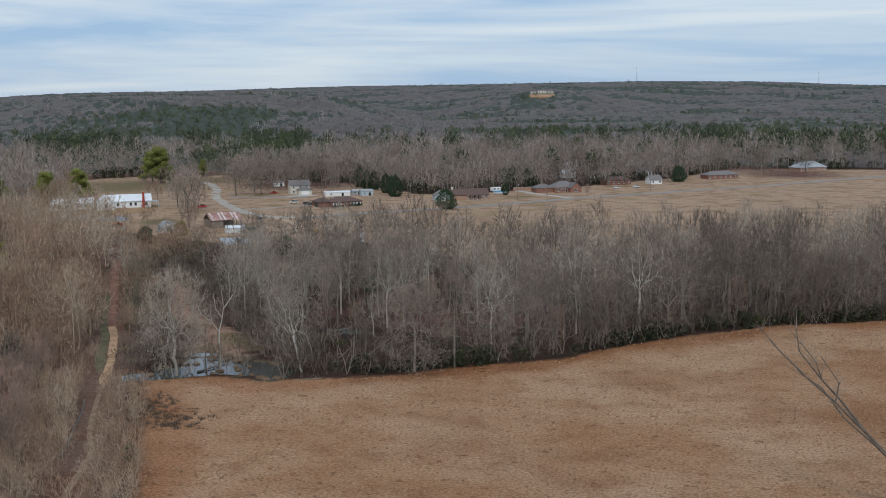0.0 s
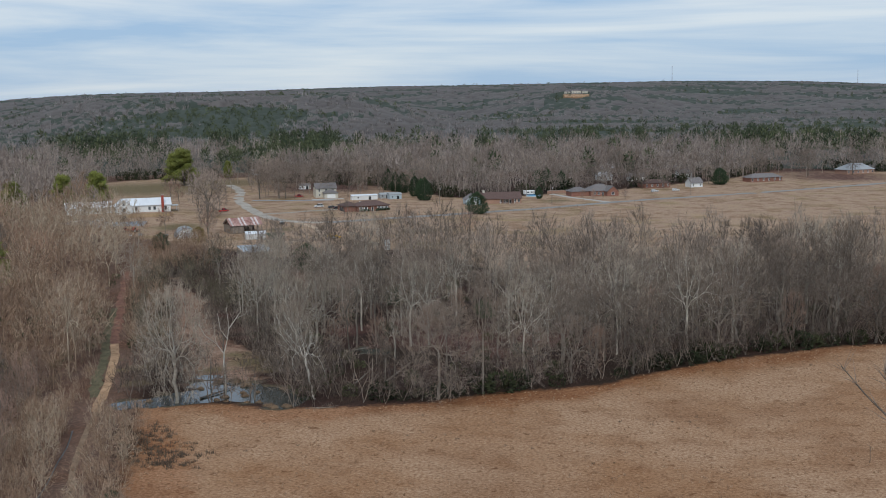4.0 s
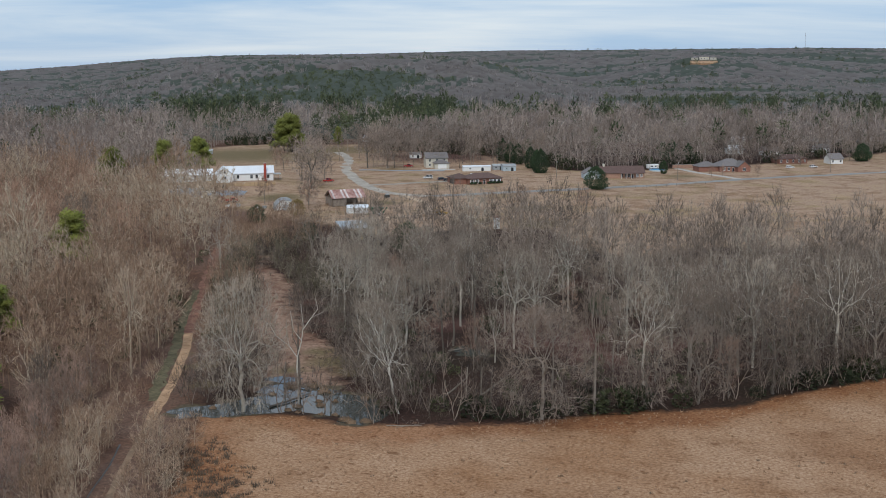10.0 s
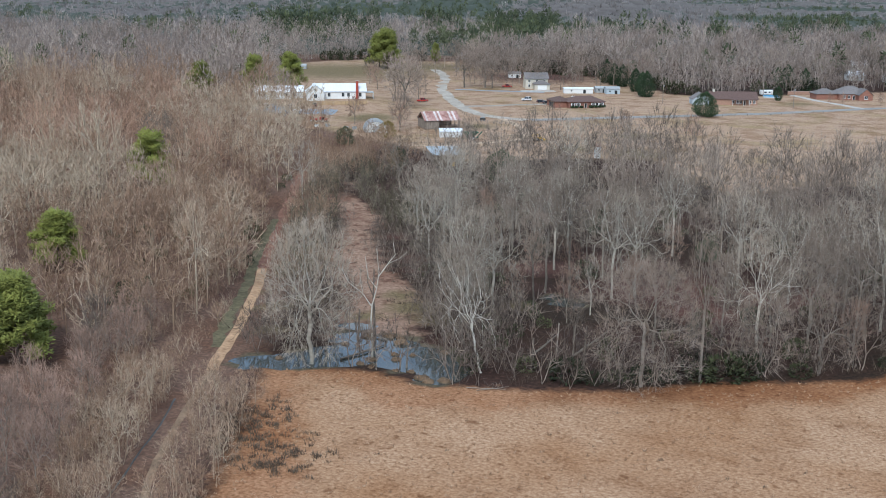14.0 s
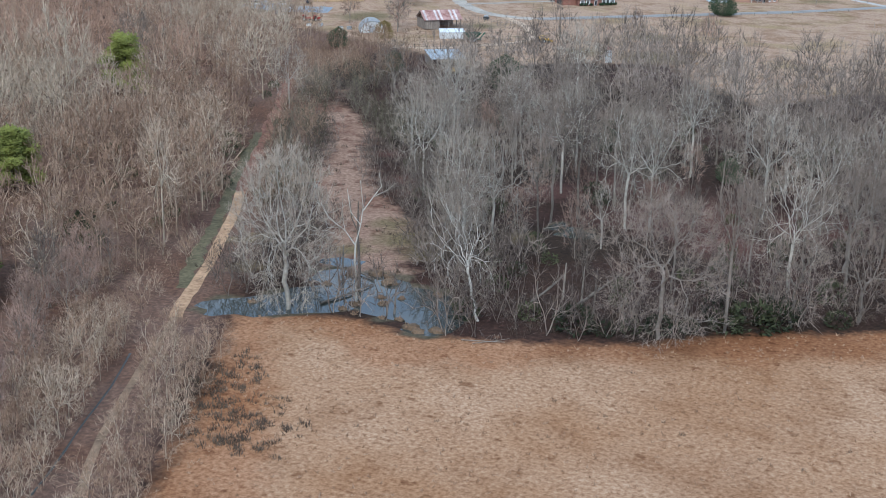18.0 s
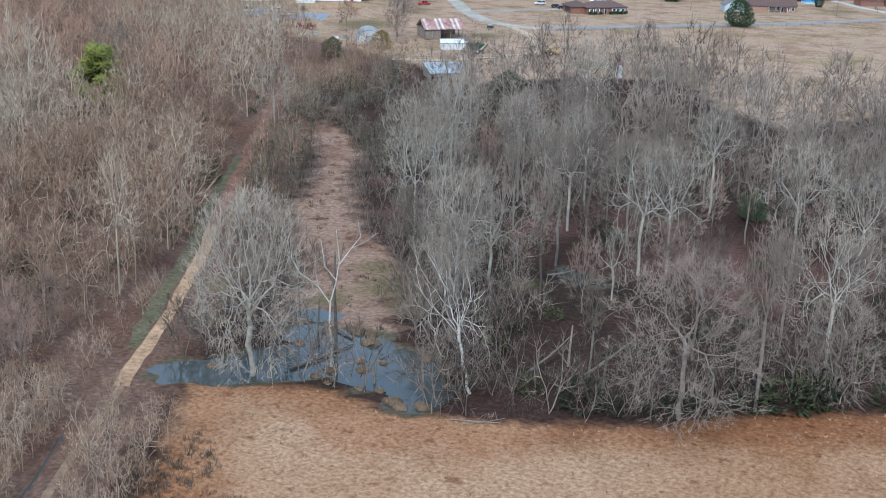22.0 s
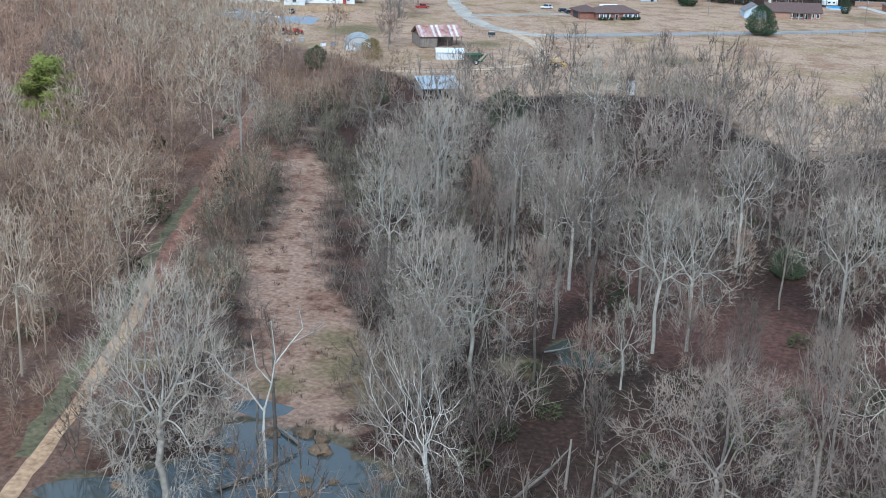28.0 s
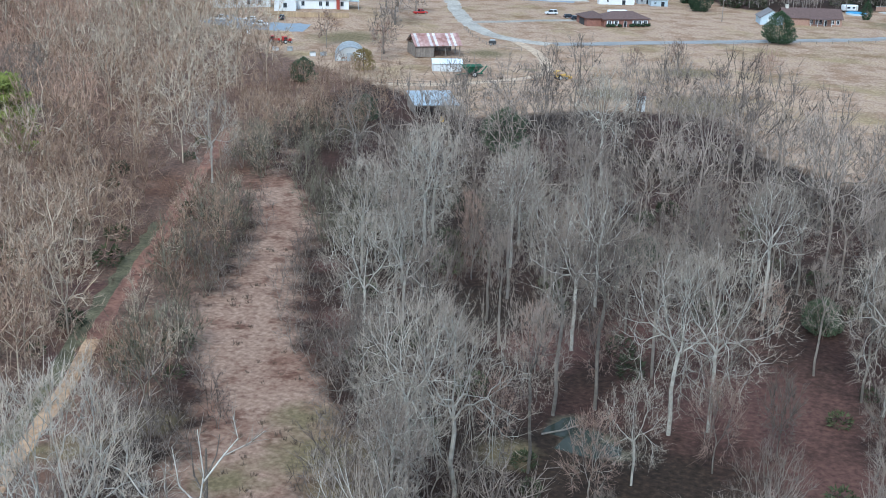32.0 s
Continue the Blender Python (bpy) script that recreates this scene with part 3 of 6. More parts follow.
def tufts(rng, n, place, size, wide, up=0.3, droop=0.0):
    """n small pointed tufts at places that place(rng) gives with a way outwards."""
    v, f = [], []
    thin = wide < 0
    for _ in range(n):
        p, d = place(rng)
        d = np.asarray(d, float) + np.array([rng.gauss(0, 0.5), rng.gauss(0, 0.5), up + rng.gauss(0, 0.4)])
        d /= np.linalg.norm(d) + 1e-9
        s = size * rng.uniform(0.6, 1.3)
        if thin:
            sliver(p, np.asarray(p) + d * s, -wide * rng.uniform(0.7, 1.3), rng, v, f)
        else:
            tube(p, np.asarray(p) + d * s, wide * rng.uniform(0.7, 1.3), 0, 3, v, f)
    return np.array(v), np.array(f)


def pine_tree(seed, height, radius, n=1100, crown_from=0.22):
    rng = random.Random(seed)
    wood, wf = [], []
    knots, k = [], 0
    tube((0, 0, -0.3), (0.15, 0.1, height * 0.5), 0.24, 0.17, 7, wood, wf)
    tube((0.15, 0.1, height * 0.5), (0, 0, height), 0.17, 0.03, 6, wood, wf)
    for m in range(26):
        f = crown_from + (0.98 - crown_from) * m / 25
        a = m * 2.4 + rng.uniform(-0.4, 0.4)
        long = radius * (1 - ((f - crown_from) / (1.02 - crown_from)) ** 1.6 * 0.75) * rng.uniform(0.65, 1.1)
        p = np.array([0.1, 0.05, f * height])
        q = p + np.array([math.cos(a), math.sin(a), rng.uniform(0.1, 0.45)]) * long
        tube(p, q, 0.07, 0.02, 4, wood, wf)
        for g in (0.55, 0.8, 1.0):
            knots.append((p + (q - p) * g + np.array([rng.gauss(0, 0.3), rng.gauss(0, 0.3), rng.gauss(0, 0.25)]), 0.9 + 0.7 * radius / 4))

    def place(r):
        c, s = r.choice(knots)
        d = np.array([r.gauss(0, 1), r.gauss(0, 1), r.gauss(0, 0.8)])
        d /= np.linalg.norm(d)
        return c + d * s * r.uniform(0.2, 1.0), d

    return (np.array(wood), np.array(wf)), tufts(rng, n, place, 0.8, 0.19)


def cedar_tree(seed, height, radius, n=1600, full=0.75):
    rng = random.Random(seed)
    wood, wf = [], []
    tube((0, 0, -0.3), (0, 0, height * 0.95), 0.22, 0.03, 7, wood, wf)
    lobes = [(rng.uniform(0, 6.28), rng.uniform(0.1, 0.9), rng.uniform(0.75, 1.15)) for _ in range(22)]

    def place(r):
        f = r.random() ** 1.25
        a = r.uniform(0, 6.28)
        lump = max(sc * math.exp(-((math.cos(a - la) - 1) ** 2) * 2 - ((f - lf) * 5) ** 2) for la, lf, sc in lobes)
        rad = radius * (math.sin(math.pi * min(1, 0.22 + f * 0.80)) ** full) * (0.55 + 0.55 * lump) * r.uniform(0.45, 1.08)
        return np.array([rad * math.cos(a), rad * math.sin(a), 0.25 + f * (height - 0.3)]), np.array([math.cos(a), math.sin(a), 0.5])

    return (np.array(wood), np.array(wf)), tufts(rng, n, place, 0.62, 0.13)


def stock(kind, wood_part, fine_part, wood_mat, fine_mat, fine_name):
    """Two meshes of one kind of tree, to be shared by all of its trees."""
    return kind, mesh_from("trunk", *wood_part, [wood_mat], smooth=True), mesh_from(fine_name, *fine_part, [fine_mat]), fine_name


def plant(kind, at, size=1.0, turn=0.0, label="", category="tree", group="", lean=0.0, sink=0.0):
    name, wood_mesh, fine_mesh, fine_name = kind
    base = new(name)
    sx = size if isinstance(size, tuple) else (size, size, size)
    base.matrix_world = Matrix.LocRotScale((at[0], at[1], float(land(at[0], at[1])) - sink), Euler((radians(lean), 0, radians(turn))), sx)
    for part_name, me in (("trunk", wood_mesh), (fine_name, fine_mesh)):
        ob = new(part_name, me)
        ob.parent = base
    return tagged(base, label, category, group)


def gather(name, pieces, spots, mats, label, category, slots=None):
    """Many plants joined into one: pieces are arrays, spots are rows of piece, x, y, z, size, height factor, turn, tint."""
    vs, fs, ts, o, sl = [], [], [], 0, []
    for k, px, py, pz, s, h, a, tint in spots:
        v, f = pieces[k][:2]
        paler = pieces[k][2] if len(pieces[k]) > 2 else 0
        c, w = math.cos(a), math.sin(a)
        q = np.empty_like(v)
        q[:, 0], q[:, 1], q[:, 2] = px + s * (v[:, 0] * c - v[:, 1] * w), py + s * (v[:, 0] * w + v[:, 1] * c), pz + s * h * v[:, 2]
        vs.append(q)
        fs.append(f + o)
        ts.append(np.clip(np.full(len(v), tint) + paler, 0, 1))
        o += len(v)
        if slots:
            sl.append(np.full(len(f), slots[k]))
    me = mesh_from(name, np.concatenate(vs), np.concatenate(fs), mats, {"tint": np.concatenate(ts)}, slots=np.concatenate(sl) if slots else None)
    return tagged(new(name, me), label, category, kind="stuff")


def join(*pairs):
    v, f, o = [], [], 0
    for a, b in pairs:
        v.append(a)
        f.append(b + o)
        o += len(a)
    return np.concatenate(v), np.concatenate(f), np.concatenate([np.full(len(a), 0.3 if k == 0 else -0.05) for k, (a, b) in enumerate(pairs)])

# kinds of trees
OAK = [stock("broadleaf_tree", *bare_tree(10 + k, 19, 9.5, 0.06, 520, 8, 0.34, fork=0.2, droop=0.05, rise_of=0.45, twig_r=0.027), BARK_GREY, TWIG_GREY, "crown") for k in range(3)]
TALL = [stock("broadleaf_tree", *bare_tree(20 + k, 24, 4.9, 0.36, 270, 8, 0.22, fork=0.44, rise_of=0.5, twig_r=0.026), BARK_GREY, TWIG_GREY, "crown") for k in range(3)]
PALE = [stock("sycamore_tree", *bare_tree(30 + k, 24, 8.6, 0.2, 500, 7, 0.25, fork=0.38, rise_of=0.5, twig_r=0.026, even=0.9), BARK_PALE, TWIG_PALE, "crown") for k in range(3)]
BENT = stock("sycamore_tree", *bare_tree(36, 22, 6.4, 0.06, 330, 6, 0.2, fork=0.12, rise_of=0.5, twig_r=0.026, lean=-0.26), BARK_WHITE, TWIG_PALE, "crown")
DARK_OAK = stock("broadleaf_tree", *bare_tree(64, 29, 8.5, 0.45, 150, 5, 0.42, fork=0.5, rise_of=0.5, twig_r=0.03), BARK_DARK, TWIG_GREY, "crown")
BIG = stock("broadleaf_tree", *bare_tree(62, 21, 12.6, 0.0, 1100, 8, 0.3, fork=0.3, droop=0.07, rise_of=0.5, twig_r=0.028), BARK_GREY, TWIG_GREY, "crown")
SMALL = [stock("young_tree", *bare_tree(40 + k, 13, 3.7, 0.14, 150, 9, 0.10, stems=1 + k % 2, rise_of=0.5, twig_r=0.03), BARK_GREY, (TWIG_RED, TWIG_GREY)[k % 2], "crown") for k in range(4)]


def limbs(*runs):
    """Bare wood laid along given runs: each a list of points, with the radius at its foot and its end."""
    v, f = [], []
    for points, r0, r1 in runs:
        n = len(points) - 1
        for k in range(n):
            tube(points[k], points[k + 1], r0 + (r1 - r0) * k / n, r0 + (r1 - r0) * (k + 1) / n, 6, v, f)
    return np.array(v), np.array(f)


def spurs(seed, runs, n, long):
    """Short broken twigs along the outer half of the runs."""
    r = random.Random(seed)
    v, f = [], []
    for points, r0, r1 in runs:
        for _ in range(n):
            k = r.randrange(max(0, len(points) - 3), len(points) - 1)
            a, b = np.array(points[k], float), np.array(points[k + 1], float)
            p = a + (b - a) * r.random()
            d = (b - a) / np.linalg.norm(b - a) + np.array([r.gauss(0, 0.6), r.gauss(0, 0.6), r.gauss(0.1, 0.4)])
            tube(p, p + d * long * r.uniform(0.4, 1.2), 0.045, 0, 3, v, f)
    return np.array(v), np.array(f)


SNAG = ([((0, 0, -0.9), (0.1, 0, 0.6)), 0.32, 0.22], [((0.1, 0, 0.4), (0.15, 0.1, 4), (-0.1, 0, 8), (0.1, 0.1, 11)), 0.22, 0.14], [((0, 0, 10.5), (-1.6, 0.4, 13), (-4.2, 0.8, 15.2), (-5.4, 0.6, 17.6), (-5.2, 0.7, 19.5)), 0.11, 0.045],
        [((0.1, 0, 10.8), (0.9, -0.3, 14), (1.4, 0, 17), (1.0, 0.2, 21.5)), 0.12, 0.04], [((1.3, 0, 16.2), (3.2, 0.6, 18.4), (4.6, 0.4, 20.2), (4.2, 0.5, 22.4)), 0.09, 0.036], [((0.9, -0.3, 14), (-0.8, -0.6, 16.4), (-1.3, -0.4, 20.3)), 0.10, 0.036],
        [((-1.6, 0.4, 13), (-2.1, 0.2, 15.8), (-1.9, 0.5, 18.2)), 0.07, 0.030], [((3.2, 0.6, 18.4), (5.8, 1.0, 19.4), (7.0, 1.0, 20.4)), 0.05, 0.024], [((-5.4, 0.6, 17.6), (-7.2, 0.9, 18.6), (-7.8, 0.8, 19.6)), 0.05, 0.024])
DEAD = stock("dead_tree", limbs(*SNAG), spurs(3, SNAG[2:], 20, 1.5), BARK_WHITE, TWIG_PALE, "crown")
POLE_SNAG = ([((0, 0, -0.9), (0.15, 0, 5), (-0.1, 0, 12), (0.1, 0.1, 18)), 0.36, 0.12], [((0, 0, 12), (-1.2, 0.3, 15), (-1.5, 0.3, 19)), 0.14, 0.05], [((0.1, 0, 15), (1.2, 0.2, 17), (1.6, 0, 19.5)), 0.1, 0.04])
LONE = stock("dead_tree", limbs(*POLE_SNAG), spurs(4, POLE_SNAG, 8, 1.2), BARK_DARK, TWIG_GREY, "crown")
STOOP = ([((0, 0, -0.3), (-4, 0, 5), (-9, 0.5, 10.5), (-13, 1, 14.5), (-17, 1, 18), (-20.5, 1, 21.5), (-23, 1, 24.5)), 0.3, 0.05], [((-9, 0.5, 10.5), (-12, 2, 14.5), (-14.5, 2, 17.2), (-17.5, 2, 21.0), (-18, 2, 24)), 0.18, 0.05],
         [((-4, 0, 5), (-8, -1, 9), (-12.5, -1, 13), (-15.5, -1, 17), (-18.5, -1, 19)), 0.2, 0.05], [((-14.5, 2, 17.2), (-15.2, 2.5, 19.5), (-18, 3, 23)), 0.1, 0.04], [((-13, 1, 14.5), (-12.6, 1, 17), (-15, 1, 20.5)), 0.1, 0.04])
STOOPED = stock("leaning_tree", limbs(*STOOP), spurs(5, STOOP, 22, 2.2), BARK_DARK, TWIG_GREY, "crown")
TWIGLET = stock("sapling", *bare_tree(95, 4.0, 0.6, 0.4, 8, 2, 0.06, twig_len=0.7), BARK_DARK, TWIG_GREY, "crown")
WIDE = stock("spreading_tree", *bare_tree(61, 25, 9.6, 0.03, 1000, 9, 0.34, fork=0.14, droop=0.03, rise_of=0.5, twig_r=0.028), BARK_PALE, TWIG_PALE, "crown")
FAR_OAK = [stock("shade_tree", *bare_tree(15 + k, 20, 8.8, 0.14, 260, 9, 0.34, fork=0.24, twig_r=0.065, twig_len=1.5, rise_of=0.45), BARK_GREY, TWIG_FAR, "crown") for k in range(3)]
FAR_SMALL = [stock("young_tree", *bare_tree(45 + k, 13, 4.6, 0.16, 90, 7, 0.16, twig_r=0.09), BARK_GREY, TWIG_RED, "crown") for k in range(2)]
PINE = [stock("pine_tree", *pine_tree(70 + k, 19, 5.2, 7500, 0.12), BARK_DARK, NEEDLES, "needles") for k in range(2)]
CEDARS = [stock("cedar_tree", *cedar_tree(80 + k, 12, 3.8, 2400), BARK_DARK, CEDAR, "foliage") for k in range(2)]
BUSHY = stock("round_evergreen", *cedar_tree(85, 11, 5.2, 4200, 0.5), BARK_DARK, CEDAR, "foliage")
HOLLY = stock("holly_bush", *cedar_tree(86, 9, 4.6, 2600, 0.55), BARK_DARK, HOLLY_LEAF, "foliage")

OCHRE = stock("ochre_bush", *cedar_tree(87, 8, 4.2, 1800, 0.5), BARK_DARK, material("ochre_leaves", (0.21, 0.15, 0.055), 0.8, vary=0.35, grain=0.8, bump=0), "foliage")
rng = random.Random(7)


def scatter(n, box, allowed, apart):
    """Spots in a box that allowed(x, y) lets stand, at least apart metres from one another."""
    r = np.random.RandomState(n + int(abs(box[0])))
    px, py = r.uniform(box[0], box[1], n), r.uniform(box[2], box[3], n)
    ok = allowed(px, py)
    cells, out = {}, []
    for a, b in zip(px[ok].tolist(), py[ok].tolist()):
        i, j = int(a // apart), int(b // apart)
        if any((a - qx) ** 2 + (b - qy) ** 2 < apart * apart for u in (i - 1, i, i + 1) for v in (j - 1, j, j + 1) for qx, qy in cells.get((u, v), ())):
            continue
        cells.setdefault((i, j), []).append((a, b))
        out.append((a, b))
    return out


def wooded(px, py):
    wet = np.minimum(basin(px, py, POND, 1), basin(px, py, POOL, 1)) < -0.05
    return (in_field(px, py) < -2.5) & (in_clearing(px, py) < -1.5) & (from_line(px, py, TRACK) > np.where(py > 268, 2.2, 3.2)) & ~in_poly(px, py, YARD) & ~wet


def right_wood(px, py):
    return wooded(px, py) & (px > np.interp(py, (220, 250, 300, 345, 400), (-84, -100, -129, -157, -178))) & (py < np.interp(px, (-170, -150, -120, -100, -80, -55, -20, 60, 200), (405, 440, 455, 425, 405, 438, 448, 452, 480)))


def left_wood(px, py):
    return wooded(px, py) & (px < line_x(TRACK, py) - np.interp(py, (130, 200, 235, 262, 290), (13, 15, 11, 5, 3.2))) & (py < 500)


def between(px, py):
    return wooded(px, py) & (line_x(TRACK, py) + np.interp(py, (262, 285), (4.2, 2.4)) < px) & (px < np.interp(py, (250, 300, 345, 380, 400, 450), (-130, -150, -175, -185, -182, -188))) & (262 < py) & (py < 465)


def hedge(px, py):
    off = px - line_x(TRACK, py)
    return ((off > np.interp(py, (150, 205, 215), (2.2, 2.4, 3.0))) | ((off < -4.5) & (off > -14))) & (px < line_x(FIELD_WEST, py) + 0.8) & (py < 215)


HERO = [(WIDE, (-111.5, 222.5), (1.13, 1.13, 1.03), 20, "wide pale leafless tree spreading over the pond's edge"), (DEAD, (-103.2, 229), 0.92, 40, "white dead forked tree standing in the pond"), (LONE, (-106, 235), 0.85, 50, "dark bare dead trunk standing in the pond"),
        (BENT, (-83, 230.5), 0.95, 0, "white-barked leafless tree beside the pond"), (PALE[1], (-98.5, 259), 0.95, 10, "tall pale leafless tree with many limbs"),
        (PALE[2], (-92.5, 258), 0.97, 100, "tall pale leafless tree with many limbs"), (BIG, (-57, 236), 1.0, 200, "grey-brown leafless tree drooping over the field's edge"),
        (TALL[2], (-49, 243), 1.0, 90, "tall straight leafless tree at the field's edge"),
        (TALL[0], (-92, 285), 0.97, 30, "tall slender leafless tree by the woodland pool"), (TALL[1], (-88, 289), 1.0, 70, "tall slender leafless tree by the woodland pool"),
        (PALE[0], (-78, 287), 0.98, 130, "tall white-limbed leafless tree"), (PALE[1], (-74, 290), 0.95, 250, "pale leafless tree with a dense crown"),
        (TALL[2], (-59, 308), 0.75, 0, "bent grey leafless tree"), (PALE[2], (-56, 305), 0.92, 330, "tall pale leafless tree"), (PALE[0], (-78, 273), 0.5, 300, "small white leafless tree in the wood"),
        (TALL[1], (-89, 270), 0.85, 200, "slender leafless tree by the woodland pool"), (PALE[1], (-189, 346), 0.72, 80, "pale leafless tree beside the clearing"),
        (OAK[2], (-170, 370), 0.85, 45, "round-crowned leafless tree at the clearing's end"), (OAK[0], (-249, 358), 1.05, 15, "large grey leafless tree in the thicket"),
        (OAK[1], (-77, 376), 1.1, 260, "broad leafless tree at the wood's far edge"), (OAK[2], (-66, 380), 1.0, 160, "broad leafless tree at the wood's far edge"),
        (PALE[2], (-122, 385), 1.0, 60, "pale tangled leafless tree at the wood's far edge"), (DARK_OAK, (16, 350), 1.0, 110, "large dark leafless tree above the wood"),
        (SMALL[0], (-154, 505), 0.58, 0, "small bare tree in the pasture"), (SMALL[2], (-142, 508), 0.8, 90, "small bare tree with ivy in the pasture"),
        (SMALL[1], (-122, 525), 0.55, 30, "small bare tree in the pasture"), (SMALL[3], (-116, 513), 0.75, 120, "small bare tree in the pasture"),
        (OAK[1], (-267, 565), 1.1, 70, "large dark bare oak beside the farmyard"), (OAK[2], (-261, 648), 1.12, 10, "bare shade tree on the brown lawn"),
        (OAK[0], (-243, 675), 1.0, 40, "bare shade tree on the brown lawn"), (OAK[1], (-285, 700), 0.95, 140, "bare shade tree on the brown lawn"), (OAK[2], (-232, 705), 0.9, 240, "bare shade tree on the brown lawn"),
        (OAK[0], (-231, 490), 0.72, 50, "bare tree beside the red barn"), (SMALL[1], (-226, 480), 0.9, 10, "bare tree beside the red barn"), (SMALL[2], (-252, 490), 0.9, 10, "bare tree beside the farmyard"),
        (OAK[0], (-61, 739), 0.62, 0, "low round reddish bare tree on the lawn"), (OAK[1], (-48, 742), 0.58, 60, "low round reddish bare tree on the lawn"), (OAK[2], (-23, 777), 0.6, 0, "round bare tree on the lawn"),
        (OAK[1], (-14, 785), 0.6, 0, "round bare tree on the lawn"), (OAK[2], (40, 850), 0.9, 0, "bare tree before the long grey house"), (OAK[0], (70, 870), 0.85, 90, "bare tree before the long grey house"),
        (SMALL[0], (-86, 660), 0.45, 0, "little bare tree by the drive"), (SMALL[1], (-81, 664), 0.45, 40, "little bare tree by the drive"), (SMALL[2], (-64, 672), 0.5, 40, "little bare tree on the lawn"),
        (PINE[0], (-357, 720), (1.6, 1.6, 1.2), 0, "tall broad green pine behind the farmhouse"), (PINE[1], (-366, 726), (1.5, 1.5, 1.05), 60, "tall broad green pine behind the farmhouse"), (PINE[0], (-353, 780), 0.65, 90, "small green pine on the meadow"),
        (PINE[1], (-239, 341), (1.3, 1.3, 0.84), 10, "green pine standing in the thicket"), (PINE[0], (-195, 253), (1.1, 1.1, 0.68), 110, "green pine standing in the thicket"), (PINE[1], (-155, 199), (1.1, 1.1, 0.78), 210, "green pine standing in the thicket"), (PINE[0], (-161, 205), (0.95, 0.95, 0.7), 40, "green pine standing in the thicket"),
        (PINE[1], (-337, 544), (1.3, 1.3, 0.95), 30, "olive-green pine beside the white farmhouse"), (PINE[0], (-333, 570), (1.3, 1.3, 0.95), 70, "olive-green pine beside the white farmhouse"), (PINE[1], (-345, 512), (1.3, 1.3, 0.95), 150, "olive-green pine beside the white farmhouse"),
        (CEDARS[0], (-213, 707), 1.1, 0, "dark green cedar behind the houses"), (CEDARS[1], (-206, 698), 1.0, 50, "dark green cedar behind the houses"), (CEDARS[0], (-199, 691), 1.0, 90, "dark green cedar behind the houses"),
        (CEDARS[1], (-186, 672), 1.0, 130, "dark green cedar behind the houses"), (CEDARS[0], (-174, 650), 1.08, 170, "dark green cedar behind the houses"), (CEDARS[1], (-179, 660), 0.95, 20, "dark green cedar behind the houses"),
        (CEDARS[0], (-257, 781), 0.95, 0, "dark conical cedar by the carport"), (BUSHY, (-129, 586), 1.0, 0, "round dark evergreen beside the road"), (HOLLY, (-149, 399), 1.1, 0, "dense green holly at the wood's edge"),
        (HOLLY, (-227, 438), 0.75, 40, "dark green holly before the rounded shed"), (OCHRE, (-222, 462), 0.8, 20, "ochre-leaved bush before the red barn"), (BUSHY, (-16, 776), 0.95, 60, "round dark evergreen on the lawn"), (CEDARS[1], (-112, 668), 0.6, 0, "dark evergreen beside the brick house"),
        (CEDARS[0], (-108, 722), 1.0, 0, "dark cedar behind the trailer"), (CEDARS[1], (-118, 728), 1.1, 0, "dark cedar behind the trailer"), (HOLLY, (-68, 330), 0.6, 0, "green holly in the wood"), (HOLLY, (-100, 345), 0.6, 70, "green holly in the wood"), (HOLLY, (-190, 408), 0.7, 70, "green holly at the thicket's end")]
for kind, at, size, turn, label in HERO:
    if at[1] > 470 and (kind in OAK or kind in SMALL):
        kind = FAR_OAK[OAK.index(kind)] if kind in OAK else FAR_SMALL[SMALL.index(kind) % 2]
    plant(kind, at, size, turn, label)
plant(STOOPED, (46, 157), 1.2, 13, "dark leafless tree leaning far over the field")
plant(TWIGLET, (27.8, 208.5), 1.0, 0, "lone bare sapling in the straw field", category="sapling")
plant(HOLLY, (-90, 158), 0.32, 0, "small green bush in the brush beside the field", category="bush")
taken = [h[1] for h in HERO]
green_spots = [(h[1][0] + 0.55 * d, h[1][1] - 0.83 * d) for h in HERO if h[0] in PINE or h[0] is HOLLY for d in ((0, 8, 16, 24) if h[1][0] < -140 and h[0] in PINE else (0,))] + [(h[1][0] + 0.5 * d, h[1][1] - 0.85 * d) for h in HERO if (h[0] in OAK or h[0] in PALE) and 330 < h[1][1] < 400 for d in (0, 9)]
clear = lambda px, py, d: all((px - a) ** 2 + (py - b) ** 2 > d * d for a, b in taken)

SNAGGY = ((-94, 222), (-66, 224), (-64, 250), (-90, 254))
GAP = ((-104, 262), (-92, 248), (-70, 258), (-40, 272), (-34, 292), (-60, 304), (-100, 300))
near_right = [p for p in scatter(12000, (-165, 60, 222, 345), right_wood, 7.6) if clear(*p, 4.5)]
near_right = [p for p in near_right if not (in_poly(p[0], p[1], GAP) and rng.random() < 0.5) and not (in_poly(p[0], p[1], SNAGGY) and rng.random() < 0.85) and math.hypot(p[0] + 57, p[1] - 236) > 10]
near_right.sort(key=lambda p: p[1] - 0.3 * p[0] - (18 if p[0] > -40 else 0))
N_RIGHT, N_LEFT = 150, 90
